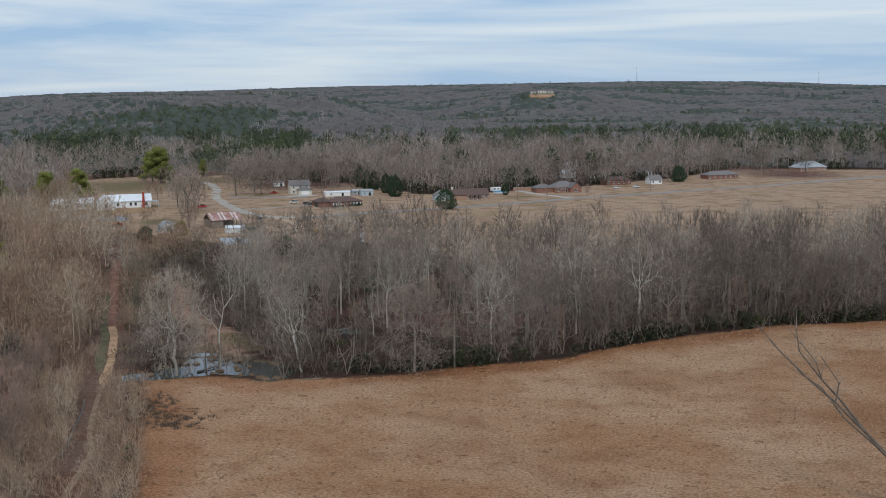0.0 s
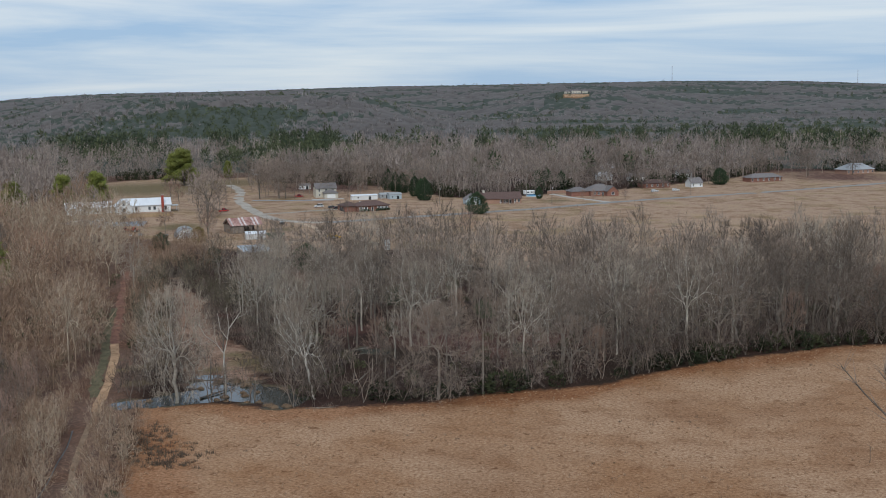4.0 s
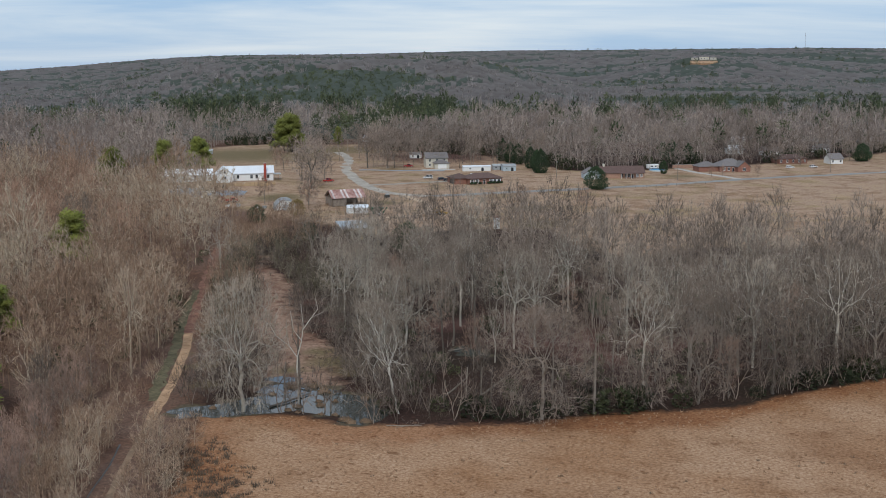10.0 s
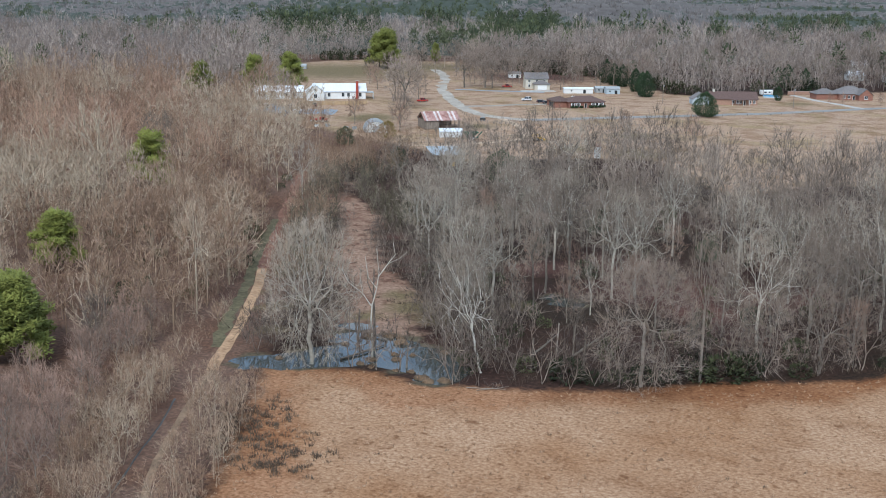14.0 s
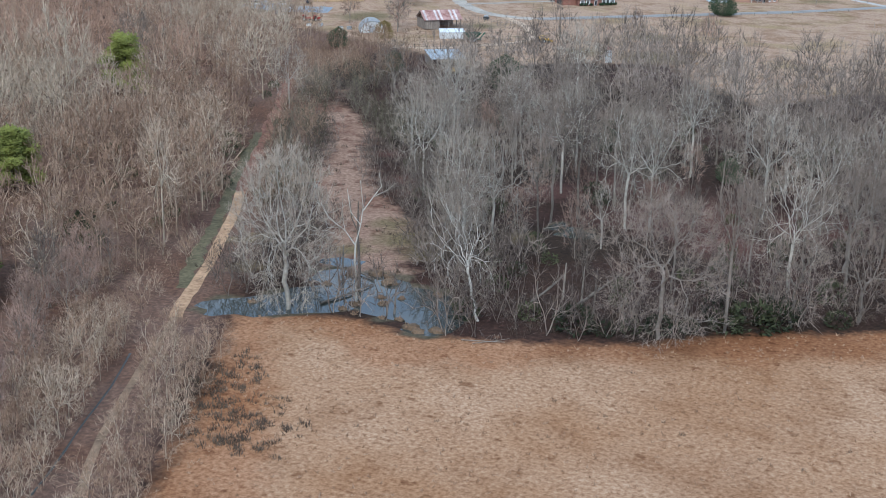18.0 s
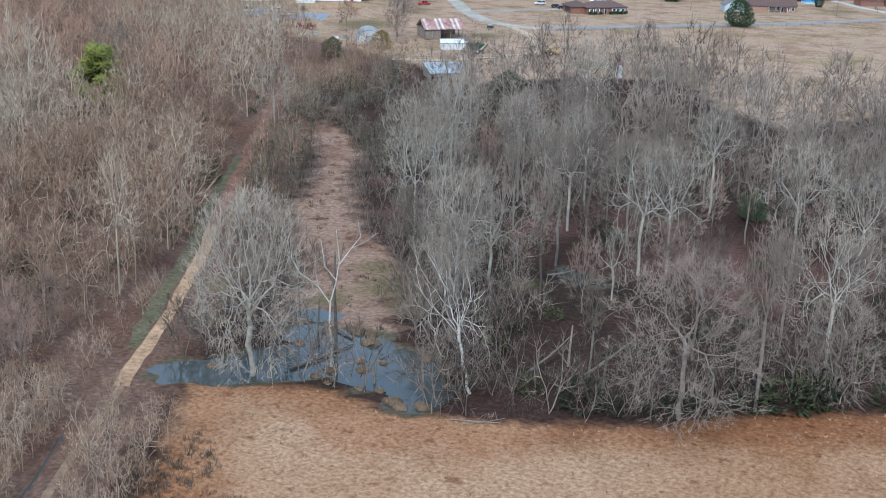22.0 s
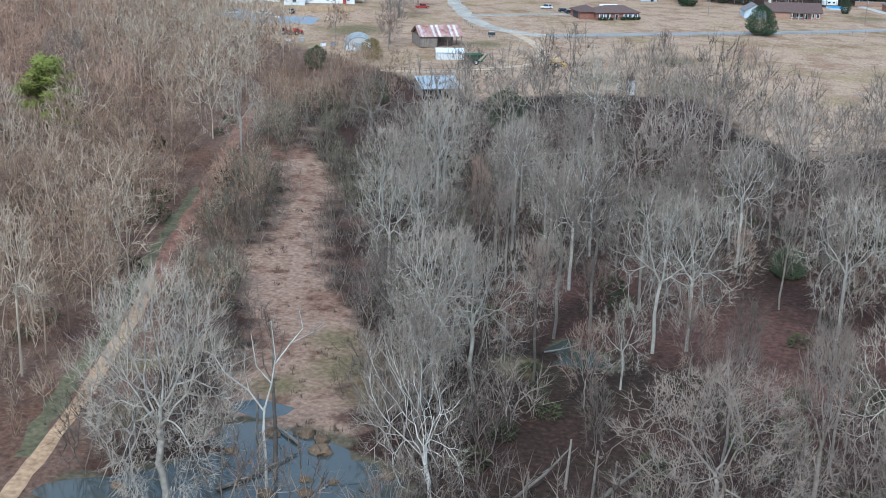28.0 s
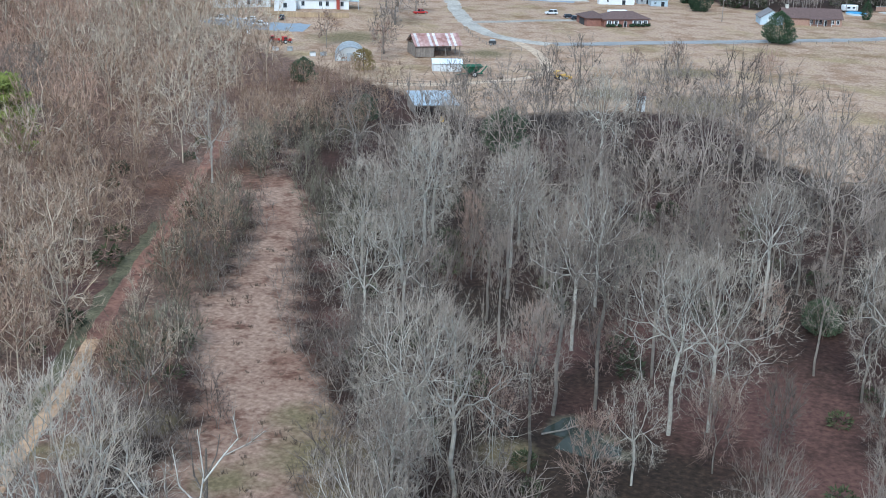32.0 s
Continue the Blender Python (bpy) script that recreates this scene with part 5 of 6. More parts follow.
DARK_TRIM = material("dark_trim", (0.05, 0.05, 0.05), 0.7, vary=0.1, bump=0)
MUD = material("muddy_turf", (0.14, 0.095, 0.06), 0.95, vary=0.4, grain=2.5, bump=0.4)


def roof_gable(w, d, h, rise_by, over, thick=0.18):
    x, y = w / 2 + over, d / 2 + over
    drop = rise_by * over / (d / 2)
    e, t = h - drop, h + rise_by
    pts = [(-x, -y, e), (x, -y, e), (x, 0, t), (-x, 0, t), (-x, y, e), (x, y, e)]
    pts += [(a, b, c + thick) for a, b, c in pts]
    return solid(pts, [(0, 3, 2, 1), (3, 4, 5, 2), (6, 7, 8, 9), (9, 8, 11, 10), (0, 1, 7, 6), (4, 10, 11, 5), (0, 6, 9, 3), (3, 9, 10, 4), (1, 2, 8, 7), (2, 5, 11, 8)])


def roof_hip(w, d, h, rise_by, over, thick=0.16):
    x, y = w / 2 + over, d / 2 + over
    r = max(0.2, x - y)
    low = [(-x, -y, h), (x, -y, h), (x, y, h), (-x, y, h)]
    pts = low + [(a, b, c + thick) for a, b, c in low] + [(-r, 0, h + thick + rise_by), (r, 0, h + thick + rise_by)]
    return solid(pts, [(3, 2, 1, 0), (0, 1, 5, 4), (1, 2, 6, 5), (2, 3, 7, 6), (3, 0, 4, 7), (4, 5, 9, 8), (6, 7, 8, 9), (5, 6, 9), (7, 4, 8)])


def window(parent, side, u, z, ww, wh, w, d, trim=None, name="window", shutter=None):
    """A framed window with a sill on one side of a house; side f, b, l or r."""
    turn = {"f": 0, "b": 180, "l": -90, "r": 90}[side]
    off = d / 2 if side in "fb" else w / 2
    ob = part(name, box(-ww / 2, ww / 2, -0.05, 0.02, 0, wh), GLASS if name != "garage_door" else WHITE, parent)
    ob.matrix_local = pose(0, 0, 0, 0, 0, turn) @ pose(u, -off, z)
    f = bmesh.new()
    for x0, x1, z0, z1 in ((-ww / 2 - 0.1, -ww / 2, -0.1, wh + 0.1), (ww / 2, ww / 2 + 0.1, -0.1, wh + 0.1), (-ww / 2, ww / 2, wh, wh + 0.1), (-ww / 2, ww / 2, -0.1, 0)):
        box(x0, x1, -0.1, 0.02, z0, z1, f)
    part("frame", f, trim or WHITE, ob)
    if name == "window":
        part("sill", box(-ww / 2 - 0.15, ww / 2 + 0.15, -0.16, 0.0, -0.18, -0.104), trim or WHITE, ob)
        part("glazing_bar", box(-0.03, 0.03, -0.08, -0.052, 0, wh), trim or WHITE, ob)
    if shutter:
        for sx in (-1, 1):
            part("shutter", box(sx * (ww / 2 + 0.3) - 0.18, sx * (ww / 2 + 0.3) + 0.18, -0.09, 0.0, -0.05, wh + 0.05), shutter, ob)
    return ob


def block(parent, w, d, h, wall_mat, roof_mat, rise_by, kind="gable", over=0.45, x=0.0, y=0.0, turn=0.0, gable_mat=None):
    """Four walls, gables and a roof under a parent, at an offset."""
    m = pose(x, y, 0, 0, 0, turn)
    t = 0.2
    for x0, x1, y0, y1 in ((-w / 2, w / 2, -d / 2, -d / 2 + t), (-w / 2, w / 2, d / 2 - t, d / 2), (-w / 2, -w / 2 + t, -d / 2 + t, d / 2 - t), (w / 2 - t, w / 2, -d / 2 + t, d / 2 - t)):
        part("wall", box(x0, x1, y0, y1, -0.6, h), wall_mat, parent).matrix_local = m
    if kind == "gable":
        for sx in (-1, 1):
            a, b = sx * w / 2, sx * (w / 2 - t)
            g = solid([(a, -d / 2, h), (a, d / 2, h), (a, 0, h + rise_by), (b, -d / 2, h), (b, d / 2, h), (b, 0, h + rise_by)], [(0, 1, 2), (5, 4, 3), (0, 3, 4, 1), (1, 4, 5, 2), (2, 5, 3, 0)])
            part("gable", g, gable_mat or wall_mat, parent).matrix_local = m
        part("roof", roof_gable(w, d, h, rise_by, over), roof_mat, parent).matrix_local = m
    else:
        part("roof", roof_hip(w, d, h, rise_by, over), roof_mat, parent).matrix_local = m


def ribs(parent, w, d, h, rise_by, over, mat, step, x=0.0, y=0.0, turn=0.0):
    """Standing seams over both slopes of a gable roof."""
    n = int((w + 2 * over) / step)
    drop = rise_by * over / (d / 2)
    for k in range(n + 1):
        u = -w / 2 - over + k * (w + 2 * over) / n
        bm = bmesh.new()
        for s in (-1, 1):
            a, b = Vector((u, s * (d / 2 + over), h - drop + 0.19)), Vector((u, 0, h + rise_by + 0.19))
            rod(a, b, 0.04, sides=4, bm=bm)
        part("seam", bm, mat, parent).matrix_local = pose(x, y, 0, 0, 0, turn)


# brick ranch house with a hipped brown roof
h = thing("brick_house", (-188, 593), 40, "low red-brick ranch house with brown hipped roof", "house")
block(h, 17.5, 10, 2.7, BRICK, BROWN_ROOF, 2.3, "hip", 0.6)
block(h, 8, 11, 2.7, BRICK, BROWN_ROOF, 2.0, "hip", 0.6, x=-10.5, y=3.5)
for u in (-6.8, -4.2, 3.2, 5.0, 7.2):
    window(h, "f", u, 0.6, 1.1, 1.6, 17.5, 10, shutter=WHITE)
window(h, "f", -0.6, 0.0, 1.0, 2.05, 17.5, 10, name="door")
# dark panel on the solid end wall stands in for the garage's shaded inside
garage = part("carport_opening", box(-0.05, 0.05, -2.6, 2.6, 0, 2.3), DARK_TRIM, h)
garage.matrix_local = pose(-14.54, 3.0, 0)
part("vent_pipe", rod((2, 1, 4.2), (2, 1, 5.0), 0.09), GREY_METAL, h)
for k, u in enumerate((-7.5, -5.6, -3.0, 1.4, 2.2, 4.2, 6.0, 8.0)):
    plant(stock("foundation_shrub", *cedar_tree(300 + k, 1.1, 0.7, 90, 0.5), BARK_DARK, CEDAR, "foliage"), (-188 + u * 0.766 + 6.0 * 0.643, 593 + u * 0.643 - 6.0 * 0.766), 1.0, 0, "clipped dark shrub below the brick wall", "shrub", "foundation shrubs")

# white van and trailers behind the brick house
for at, rz, w, label in (((-196, 611), 38, 7.5, "white travel trailer behind the brick house"), ((-122, 690), 35, 6.5, "white camper trailer beside the pool")):
    v = thing("camper_trailer", at, rz, label, "trailer")
    part("body", box(-w / 2, w / 2, -1.2, 1.2, 0.6, 2.9), WHITE, v, bevel=0.2)
    part("window", box(-1.6, -0.3, -1.24, -1.2, 1.5, 2.2), GLASS, v)
    part("window", box(0.8, 1.8, -1.24, -1.2, 1.5, 2.2), GLASS, v)
    part("door", box(2.2, 2.9, -1.235, -1.2, 0.7, 2.5), CREAM, v)
    for sx in (-0.5, 0.5):
        for sy in (-1, 1):
            part("wheel", rod((sx * 1.0, sy * 0.95, 0.33), (sx * 1.0, sy * 1.15, 0.33), 0.33, sides=14), RUBBER, v)
    part("hitch", rod((w / 2, 0, 0.55), (w / 2 + 1.2, 0, 0.45), 0.05), DARK_TRIM, v)

# white farmhouse with a metal roof
f = thing("white_farmhouse", (-296, 548), 33, "long white farmhouse with a pale metal roof", "house")
block(f, 24, 8.5, 3.6, WHITE, WHITE_METAL, 3.0, "gable", 0.5, x=3)
ribs(f, 24, 8.5, 3.6, 3.0, 0.5, WHITE_METAL, 0.9, x=3)
block(f, 11, 8, 3.6, WHITE, WHITE_METAL, 3.2, "gable", 0.5, x=-8.5, y=-4.5, turn=90)
block(f, 22, 8, 3.2, WHITE, WHITE_METAL, 2.2, "gable", 0.5, x=-25, y=2)
for u in (-2, 4.5, 7.0, 12.5):
    window(f, "f", u, 1.1, 1.0, 1.5, 24, 8.5, trim=GREY_METAL)
window(f, "f", -8.5, 1.0, 1.2, 1.6, 24, 20.0, trim=GREY_METAL)
window(f, "f", -8.5, 4.2, 0.8, 0.9, 24, 20.0, trim=GREY_METAL)
for u in (-32, -27, -22, -18):
    window(f, "f", u, 1.0, 1.1, 1.4, 24, 4.0, trim=GREY_METAL)
part("chimney", box(10.4, 11.6, -5.1, -4.27, -0.5, 8.2), RED_BRICK, f)
part("chimney_cap", box(10.3, 11.7, -5.2, -4.17, 8.2, 8.4), CONCRETE, f)
part("porch_roof", box(15.2, 19, -4, 3, 2.6, 2.8), GREY_METAL, f)
for y0 in (-3.8, 2.8):
    part("porch_post", rod((18.7, y0, -0.5), (18.7, y0, 2.6), 0.08), WHITE, f)
fence = thing("board_fence", (-285, 530), 33, "tan board fence round the farmhouse yard", "fence")
for k in range(48):
    part("board", box(k * 0.5 - 9, k * 0.5 - 8.53, -0.02, 0.02, 0.05, 1.75 + 0.03 * (k % 3)), FENCE_WOOD, fence)
for k in range(9):
    part("post", box(k * 3 - 9.06, k * 3 - 8.94, 0.03, 0.15, 0, 1.9), FENCE_WOOD, fence)
for k in range(24):
    b = part("board", box(-9.02, -8.98, k * 0.5, k * 0.5 + 0.47, 0.05, 1.75), FENCE_WOOD, fence)

# two-storey tan house
t2 = thing("two_storey_house", (-238, 662), 30, "cream two-storey house with grey roof", "house")
block(t2, 12, 9, 5.4, CREAM, GREY_ROOF, 2.6, "gable", 0.5)
block(t2, 8, 6, 2.7, CREAM, GREY_ROOF, 1.8, "hip", 0.5, x=2, y=-7.2)
for u, z in ((-4, 3.4), (0, 3.4), (4, 3.4), (-4, 0.9)):
    window(t2, "f", u, z, 1.0, 1.3, 12, 9)
window(t2, "r", 0, 3.4, 1.0, 1.3, 12, 9)
window(t2, "f", 2, 0.0, 4.6, 2.2, 12, 20.4, name="garage_door")
slab = thing("concrete_apron", (-231, 648), 30, "pale concrete apron before the tan house", "paving", lift=0.06)
part("slab", box(-9, 9, -3, 3, -0.1, 0.06), CONCRETE, slab)

# sheds round the houses
for name, at, rz, w, d, hh, rr, wm, rm, label in (
    ("garden_shed", (-268, 707), 30, 7, 4, 2.4, 1.0, WHITE, GREY_ROOF, "white garden shed on the brown lawn"),
    ("metal_shed", (-194, 657), 30, 7, 6, 2.6, 1.0, PALE_BLUE, GREY_METAL, "pale blue-grey metal shed"),
    ("metal_shed", (-201, 660), 30, 6, 5, 2.2, 0.8, GREY_METAL, GREY_METAL, "weathered grey metal shed"),
    ("long_carport", (-210, 650), 30, 15, 4, 2.4, 0.5, WHITE, WHITE_METAL, "long low white carport"),
    ("low_shed", (-404, 690), 25, 12, 4, 2.0, 0.8, GREY_METAL, GREY_METAL, "long grey shed at the meadow's edge"),
    ("blue_shed", (-352, 830), 25, 9, 6, 3.0, 1.2, PALE_BLUE, PALE_BLUE, "pale blue shed behind the pines"),
):
    sh = thing(name, at, rz, label, "shed")
    block(sh, w, d, hh, wm, rm, rr, "gable", 0.25)
    window(sh, "f", w * 0.2, 0, 1.4, 1.9, w, d, name="door", trim=wm)
    window(sh, "f", -w * 0.25, 1.0, 0.8, 0.8, w, d, trim=wm)

# open carport with dark roof behind the tan house
cp = thing("open_carport", (-258, 757), 25, "open carport with a grey roof", "carport")
part("roof", roof_gable(14, 8, 2.6, 1.3, 0.3), GREY_ROOF, cp)
for sx in (-6.6, 0, 6.6):
    for sy in (-3.7, 3.7):
        part("post", rod((sx, sy, -0.3), (sx, sy, 2.7), 0.09), WHITE, cp)
part("back_wall", box(-6.6, 6.6, 3.4, 3.6, 0, 2.5), CREAM, cp)

# brick house by the round evergreen
b2 = thing("brick_house", (-131, 641), 24, "tan-brick house with long brown roof and pale blue garage", "house")
block(b2, 22, 10, 2.8, TAN_BRICK, BROWN_ROOF, 3.0, "gable", 0.5, x=2)
block(b2, 9, 8.5, 2.8, PALE_BLUE, GREY_ROOF, 2.6, "gable", 0.4, x=-14, y=-3.5, turn=90)
part("chimney", box(-7.6, -6.6, -0.6, 0.6, 5.2, 7.0), CREAM, b2)
for u in (1.5, 3.6, 5.0, 9.5, 11.5):
    window(b2, "f", u, 0.7, 1.0, 1.5, 22, 10)
window(b2, "f", 6.8, 0.0, 1.0, 2.05, 22, 10, name="door")
part("porch_roof", box(0.5, 9, -7.3, -5.45, 2.5, 2.65), BROWN_ROOF, b2)
for u in (0.8, 3.4, 6.0, 8.7):
    part("porch_post", box(u - 0.07, u + 0.07, -7.2, -7.06, -0.3, 2.5), WHITE, b2)
window(b2, "f", -14, 0, 3.2, 2.2, 22, 16.1, name="garage_door")

# brick house by the concrete drive
b3 = thing("brick_house", (-82, 697), 32, "dark brick house with grey hipped roof", "house")
block(b3, 15, 11, 2.8, BRICK, GREY_ROOF, 3.6, "hip", 0.5)
block(b3, 7, 7, 2.8, BRICK, GREY_ROOF, 2.8, "gable", 0.4, x=4.5, y=-6, turn=90)
block(b3, 11, 8, 2.6, BRICK, GREY_ROOF, 2.4, "hip", 0.5, x=-13, y=1)
for u in (-5, -2.5):
    window(b3, "f", u, 0.7, 1.1, 1.5, 15, 11)
window(b3, "f", 4.5, 0.7, 1.6, 1.5, 15, 19.1)
window(b3, "f", 0.0, 0.0, 1.0, 2.05, 15, 11, name="door")
wallx = thing("garden_wall", (-106, 704), 32, "low pale brick garden wall", "wall")
part("wall", box(-8, 6, -0.15, 0.15, -0.2, 1.7), TAN_BRICK, wallx)
part("coping", box(-8.05, 6.05, -0.2, 0.2, 1.7, 1.8), CONCRETE, wallx)
pl = thing("swimming_pool", (-118, 683), 30, "bright blue above-ground pool", "pool")
part("rim", rod((0, 0, 0), (0, 0, 0.75), 4.3, sides=28), PALE_BLUE, pl)
part("cover", rod((0, 0, 0.75), (0, 0, 0.8), 4.1, sides=28), POOL_BLUE, pl)

# houses farther along the road
for name, at, rz, w, d, hh, rr, wm, rm, kind, label in (
    ("small_white_house", (-31, 758), 35, 8, 7, 3.0, 2.6, WHITE, GREY_ROOF, "gable", "small white house with dark roof"),
    ("long_grey_house", (10, 806), 35, 24, 9, 2.6, 2.4, BRICK, GREY_ROOF, "hip", "long low house with grey roof"),
    ("low_brick_house", (-55, 752), 35, 18, 9, 2.7, 2.2, BRICK, BROWN_ROOF, "hip", "low brick house behind round bare trees"),
    ("grey_roofed_house", (72, 880), 38, 24, 12, 2.8, 4.0, TAN_BRICK, GREY_METAL, "hip", "wide house with a tall grey roof"),
    ("white_house", (-92, 800), 30, 9, 7, 3.0, 2.2, WHITE, WHITE_METAL, "gable", "white house among the trees"),
    ("white_house", (-70, 800), 30, 12, 7, 2.8, 2.0, WHITE, GREY_ROOF, "gable", "white house half hidden by trees"),
    ("white_house", (-100, 880), 30, 10, 8, 3.2, 2.4, CREAM, WHITE_METAL, "gable", "pale house deep among the trees"),
    ("white_house", (-42, 830), 30, 9, 7, 3.0, 2.2, WHITE, GREY_ROOF, "gable", "white house behind the trees"),
    ("white_house", (-395, 905), 25, 10, 7, 3.0, 2.2, WHITE, WHITE_METAL, "gable", "white house beyond the meadow"),
):
    ho = thing(name, at, rz, label, "house")
    block(ho, w, d, hh, wm, rm, rr, kind, 0.5)
    for u in np.linspace(-w / 2 + 1.5, w / 2 - 1.5, max(2, int(w / 3.5))):
        window(ho, "f", float(u), 0.8, 1.0, 1.4, w, d)

# house on the far hill
hz = thing("hilltop_house", (-389, 2700), 10, "large pale house on the far wooded hill", "house", lift=8)
for x0, w, hh in ((-20, 13, 3.6), (0, 20, 5.5), (19, 13, 4.2)):
    block(hz, w, 14, hh, CREAM, GREY_ROOF, 3.5, "hip", 0.8, x=x0)
for u in (-20, -6, 0, 6, 19):
    window(hz, "f", u, 1.2, 1.6, 2.0, 26, 14)
bank = thing("bare_bank", (-386, 2672), 10, "bare orange earth bank below the hill house", "bank", lift=4)
part("slope", solid([(-24, -14, -2), (26, -14, -2), (30, 12, 3), (-28, 12, 3), (-24, -14, -9), (26, -14, -9), (30, 12, -9), (-28, 12, -9)], [(0, 1, 2, 3), (0, 4, 5, 1), (1, 5, 6, 2), (2, 6, 7, 3), (3, 7, 4, 0)]), DIRT, bank)

# masts on the ridge
for at, tall in (((-291, 4300), 58), ((327, 4420), 52)):
    m = thing("radio_mast", at, 0, "thin grey lattice mast on the ridge", "mast")
    for a in (0, 2.09, 4.19):
        part("leg", rod((2.0 * math.cos(a), 2.0 * math.sin(a), -5), (0.5 * math.cos(a), 0.5 * math.sin(a), tall), 0.3, 0.22, 5), GREY_METAL, m)
    for k in range(8):
        z = 4 + k * tall / 9
        r = 2.0 - 1.5 * z / tall
        bm = bmesh.new()
        for a in (0, 2.09, 4.19):
            rod((r * math.cos(a), r * math.sin(a), z), (r * math.cos(a + 2.09), r * math.sin(a + 2.09), z + 3), 0.14, sides=4, bm=bm)
        part("brace", bm, GREY_METAL, m)
    part("antenna", rod((0, 0, tall - 3), (0, 0, tall + 4), 0.7), GREY_METAL, m)

# red barn
ba = thing("rusty_barn", (-218, 499), 42, "old open barn with rust-streaked red roof", "barn")
W, D, H, RB = 14.5, 11, 3.6, 2.9
for sx in (-7, -2.3, 2.3, 7):
    for sy in (-5.2, 0, 5.2):
        part("post", box(sx - 0.12, sx + 0.12, sy - 0.12, sy + 0.12, -0.3, H + (RB if sy == 0 else 0)), OLD_WOOD, ba)
for s in (-1, 1):
    for k in range(18):
        u = -W / 2 - 0.4 + k * 0.85
        a, b = s * (D / 2 + 0.5), 0
        z0, z1 = H - 0.2 + 0.02 * (k % 3), H + RB + 0.02 * (k % 3)
        part("roof_sheet", solid([(u, a, z0), (u + 0.84, a, z0), (u + 0.84, b, z1), (u, b, z1), (u, a, z0 + 0.06), (u + 0.84, a, z0 + 0.06), (u + 0.84, b, z1 + 0.06), (u, b, z1 + 0.06)], [(0, 3, 2, 1), (4, 5, 6, 7), (0, 1, 5, 4), (1, 2, 6, 5), (2, 3, 7, 6), (3, 0, 4, 7)]), (RUST, RUST_PALE, RUST, RUST, RUST_PALE, RUST, RUST)[(k * 5 + s) % 7], ba)
for k in range(14):
    part("board", box(-7.2 + k * 0.42, -6.8 + k * 0.42, -5.45, -5.4, 0.05, H - 0.25 - 0.1 * (k % 2)), OLD_WOOD, ba)
for k in range(24):
    part("board", box(-7.2 + k * 0.6, -6.65 + k * 0.6, 5.3, 5.36, 0, H - 0.1), OLD_WOOD, ba)
for k in range(20):
    part("board", box(-7.26, -7.2, -5.2 + k * 0.52, -4.72 + k * 0.52, 0, H), OLD_WOOD, ba)

# white metal shed in front of it
ws = thing("white_metal_shed", (-202.5, 477), 31, "small white metal shed with rounded roof", "shed")
part("wall", box(-4.2, 4.2, -2.6, -2.55, 0, 2.3), WHITE, ws)
part("wall", box(-4.2, 4.2, 2.55, 2.6, 0, 2.3), WHITE, ws)
for sx in (-1, 1):
    part("end_wall", box(sx * 4.2 - 0.03, sx * 4.2 + 0.03, -2.55, 2.55, 0, 2.4), WHITE, ws)
cov = bmesh.new()
n = 8
prof = [(-2.9 + 5.8 * k / n, 2.25 + 1.0 * math.sin(math.pi * k / n)) for k in range(n + 1)]
for k in range(n):
    (a, za), (b, zb) = prof[k], prof[k + 1]
    solid([(-4.5, a, za), (4.5, a, za), (4.5, b, zb), (-4.5, b, zb), (-4.5, a, za + 0.08), (4.5, a, za + 0.08), (4.5, b, zb + 0.08), (-4.5, b, zb + 0.08)], [(0, 3, 2, 1), (4, 5, 6, 7), (0, 1, 5, 4), (2, 3, 7, 6), (1, 2, 6, 5), (3, 0, 4, 7)], cov)
part("roof", cov, WHITE_METAL, ws)
for k in range(9):
    part("rib", box(-4.05 + k * 1.0, -3.98 + k * 1.0, -2.63, -2.6, 0.05, 2.2), GREY_METAL, ws)

# rounded grey shed
qs = thing("rounded_shed", (-236, 478), 32, "grey round-roofed metal shed with pale front", "shed")
n, R, L = 12, 4.6, 12
shell = bmesh.new()
pr = [(R * math.cos(math.pi * k / n), R * 0.95 * math.sin(math.pi * k / n)) for k in range(n + 1)]
for k in range(n):
    (a, za), (b, zb) = pr[k], pr[k + 1]
    c = 0.97
    solid([(a, -L / 2, za), (a, L / 2, za), (b, L / 2, zb), (b, -L / 2, zb), (a * c, -L / 2, za * c), (a * c, L / 2, za * c), (b * c, L / 2, zb * c), (b * c, -L / 2, zb * c)], [(0, 1, 2, 3), (7, 6, 5, 4), (0, 3, 7, 4), (1, 5, 6, 2)], shell)
part("shell", shell, GREY_METAL, qs)
for y0 in (-L / 2 + 0.2, L / 2 - 0.2):
    end = bmesh.new()
    end.faces.new([end.verts.new((a * 0.96, y0, z * 0.96)) for a, z in pr])
    bmesh.ops.solidify(end, geom=end.faces[:], thickness=0.08)
    part("end_wall", end, WHITE if y0 < 0 else GREY_METAL, qs)
part("door", box(-1.2, 1.2, -L / 2 + 0.05, -L / 2 + 0.12, 0, 2.4), GREY_METAL, qs)
for k in range(8):
    y0 = -L / 2 + 0.8 + k * 1.5
    bm = bmesh.new()
    for q in range(n):
        rod((pr[q][0] * 1.01, y0, pr[q][1] * 1.01), (pr[q + 1][0] * 1.01, y0, pr[q + 1][1] * 1.01), 0.05, sides=4, bm=bm)
    part("rib", bm, GREY_METAL, qs)

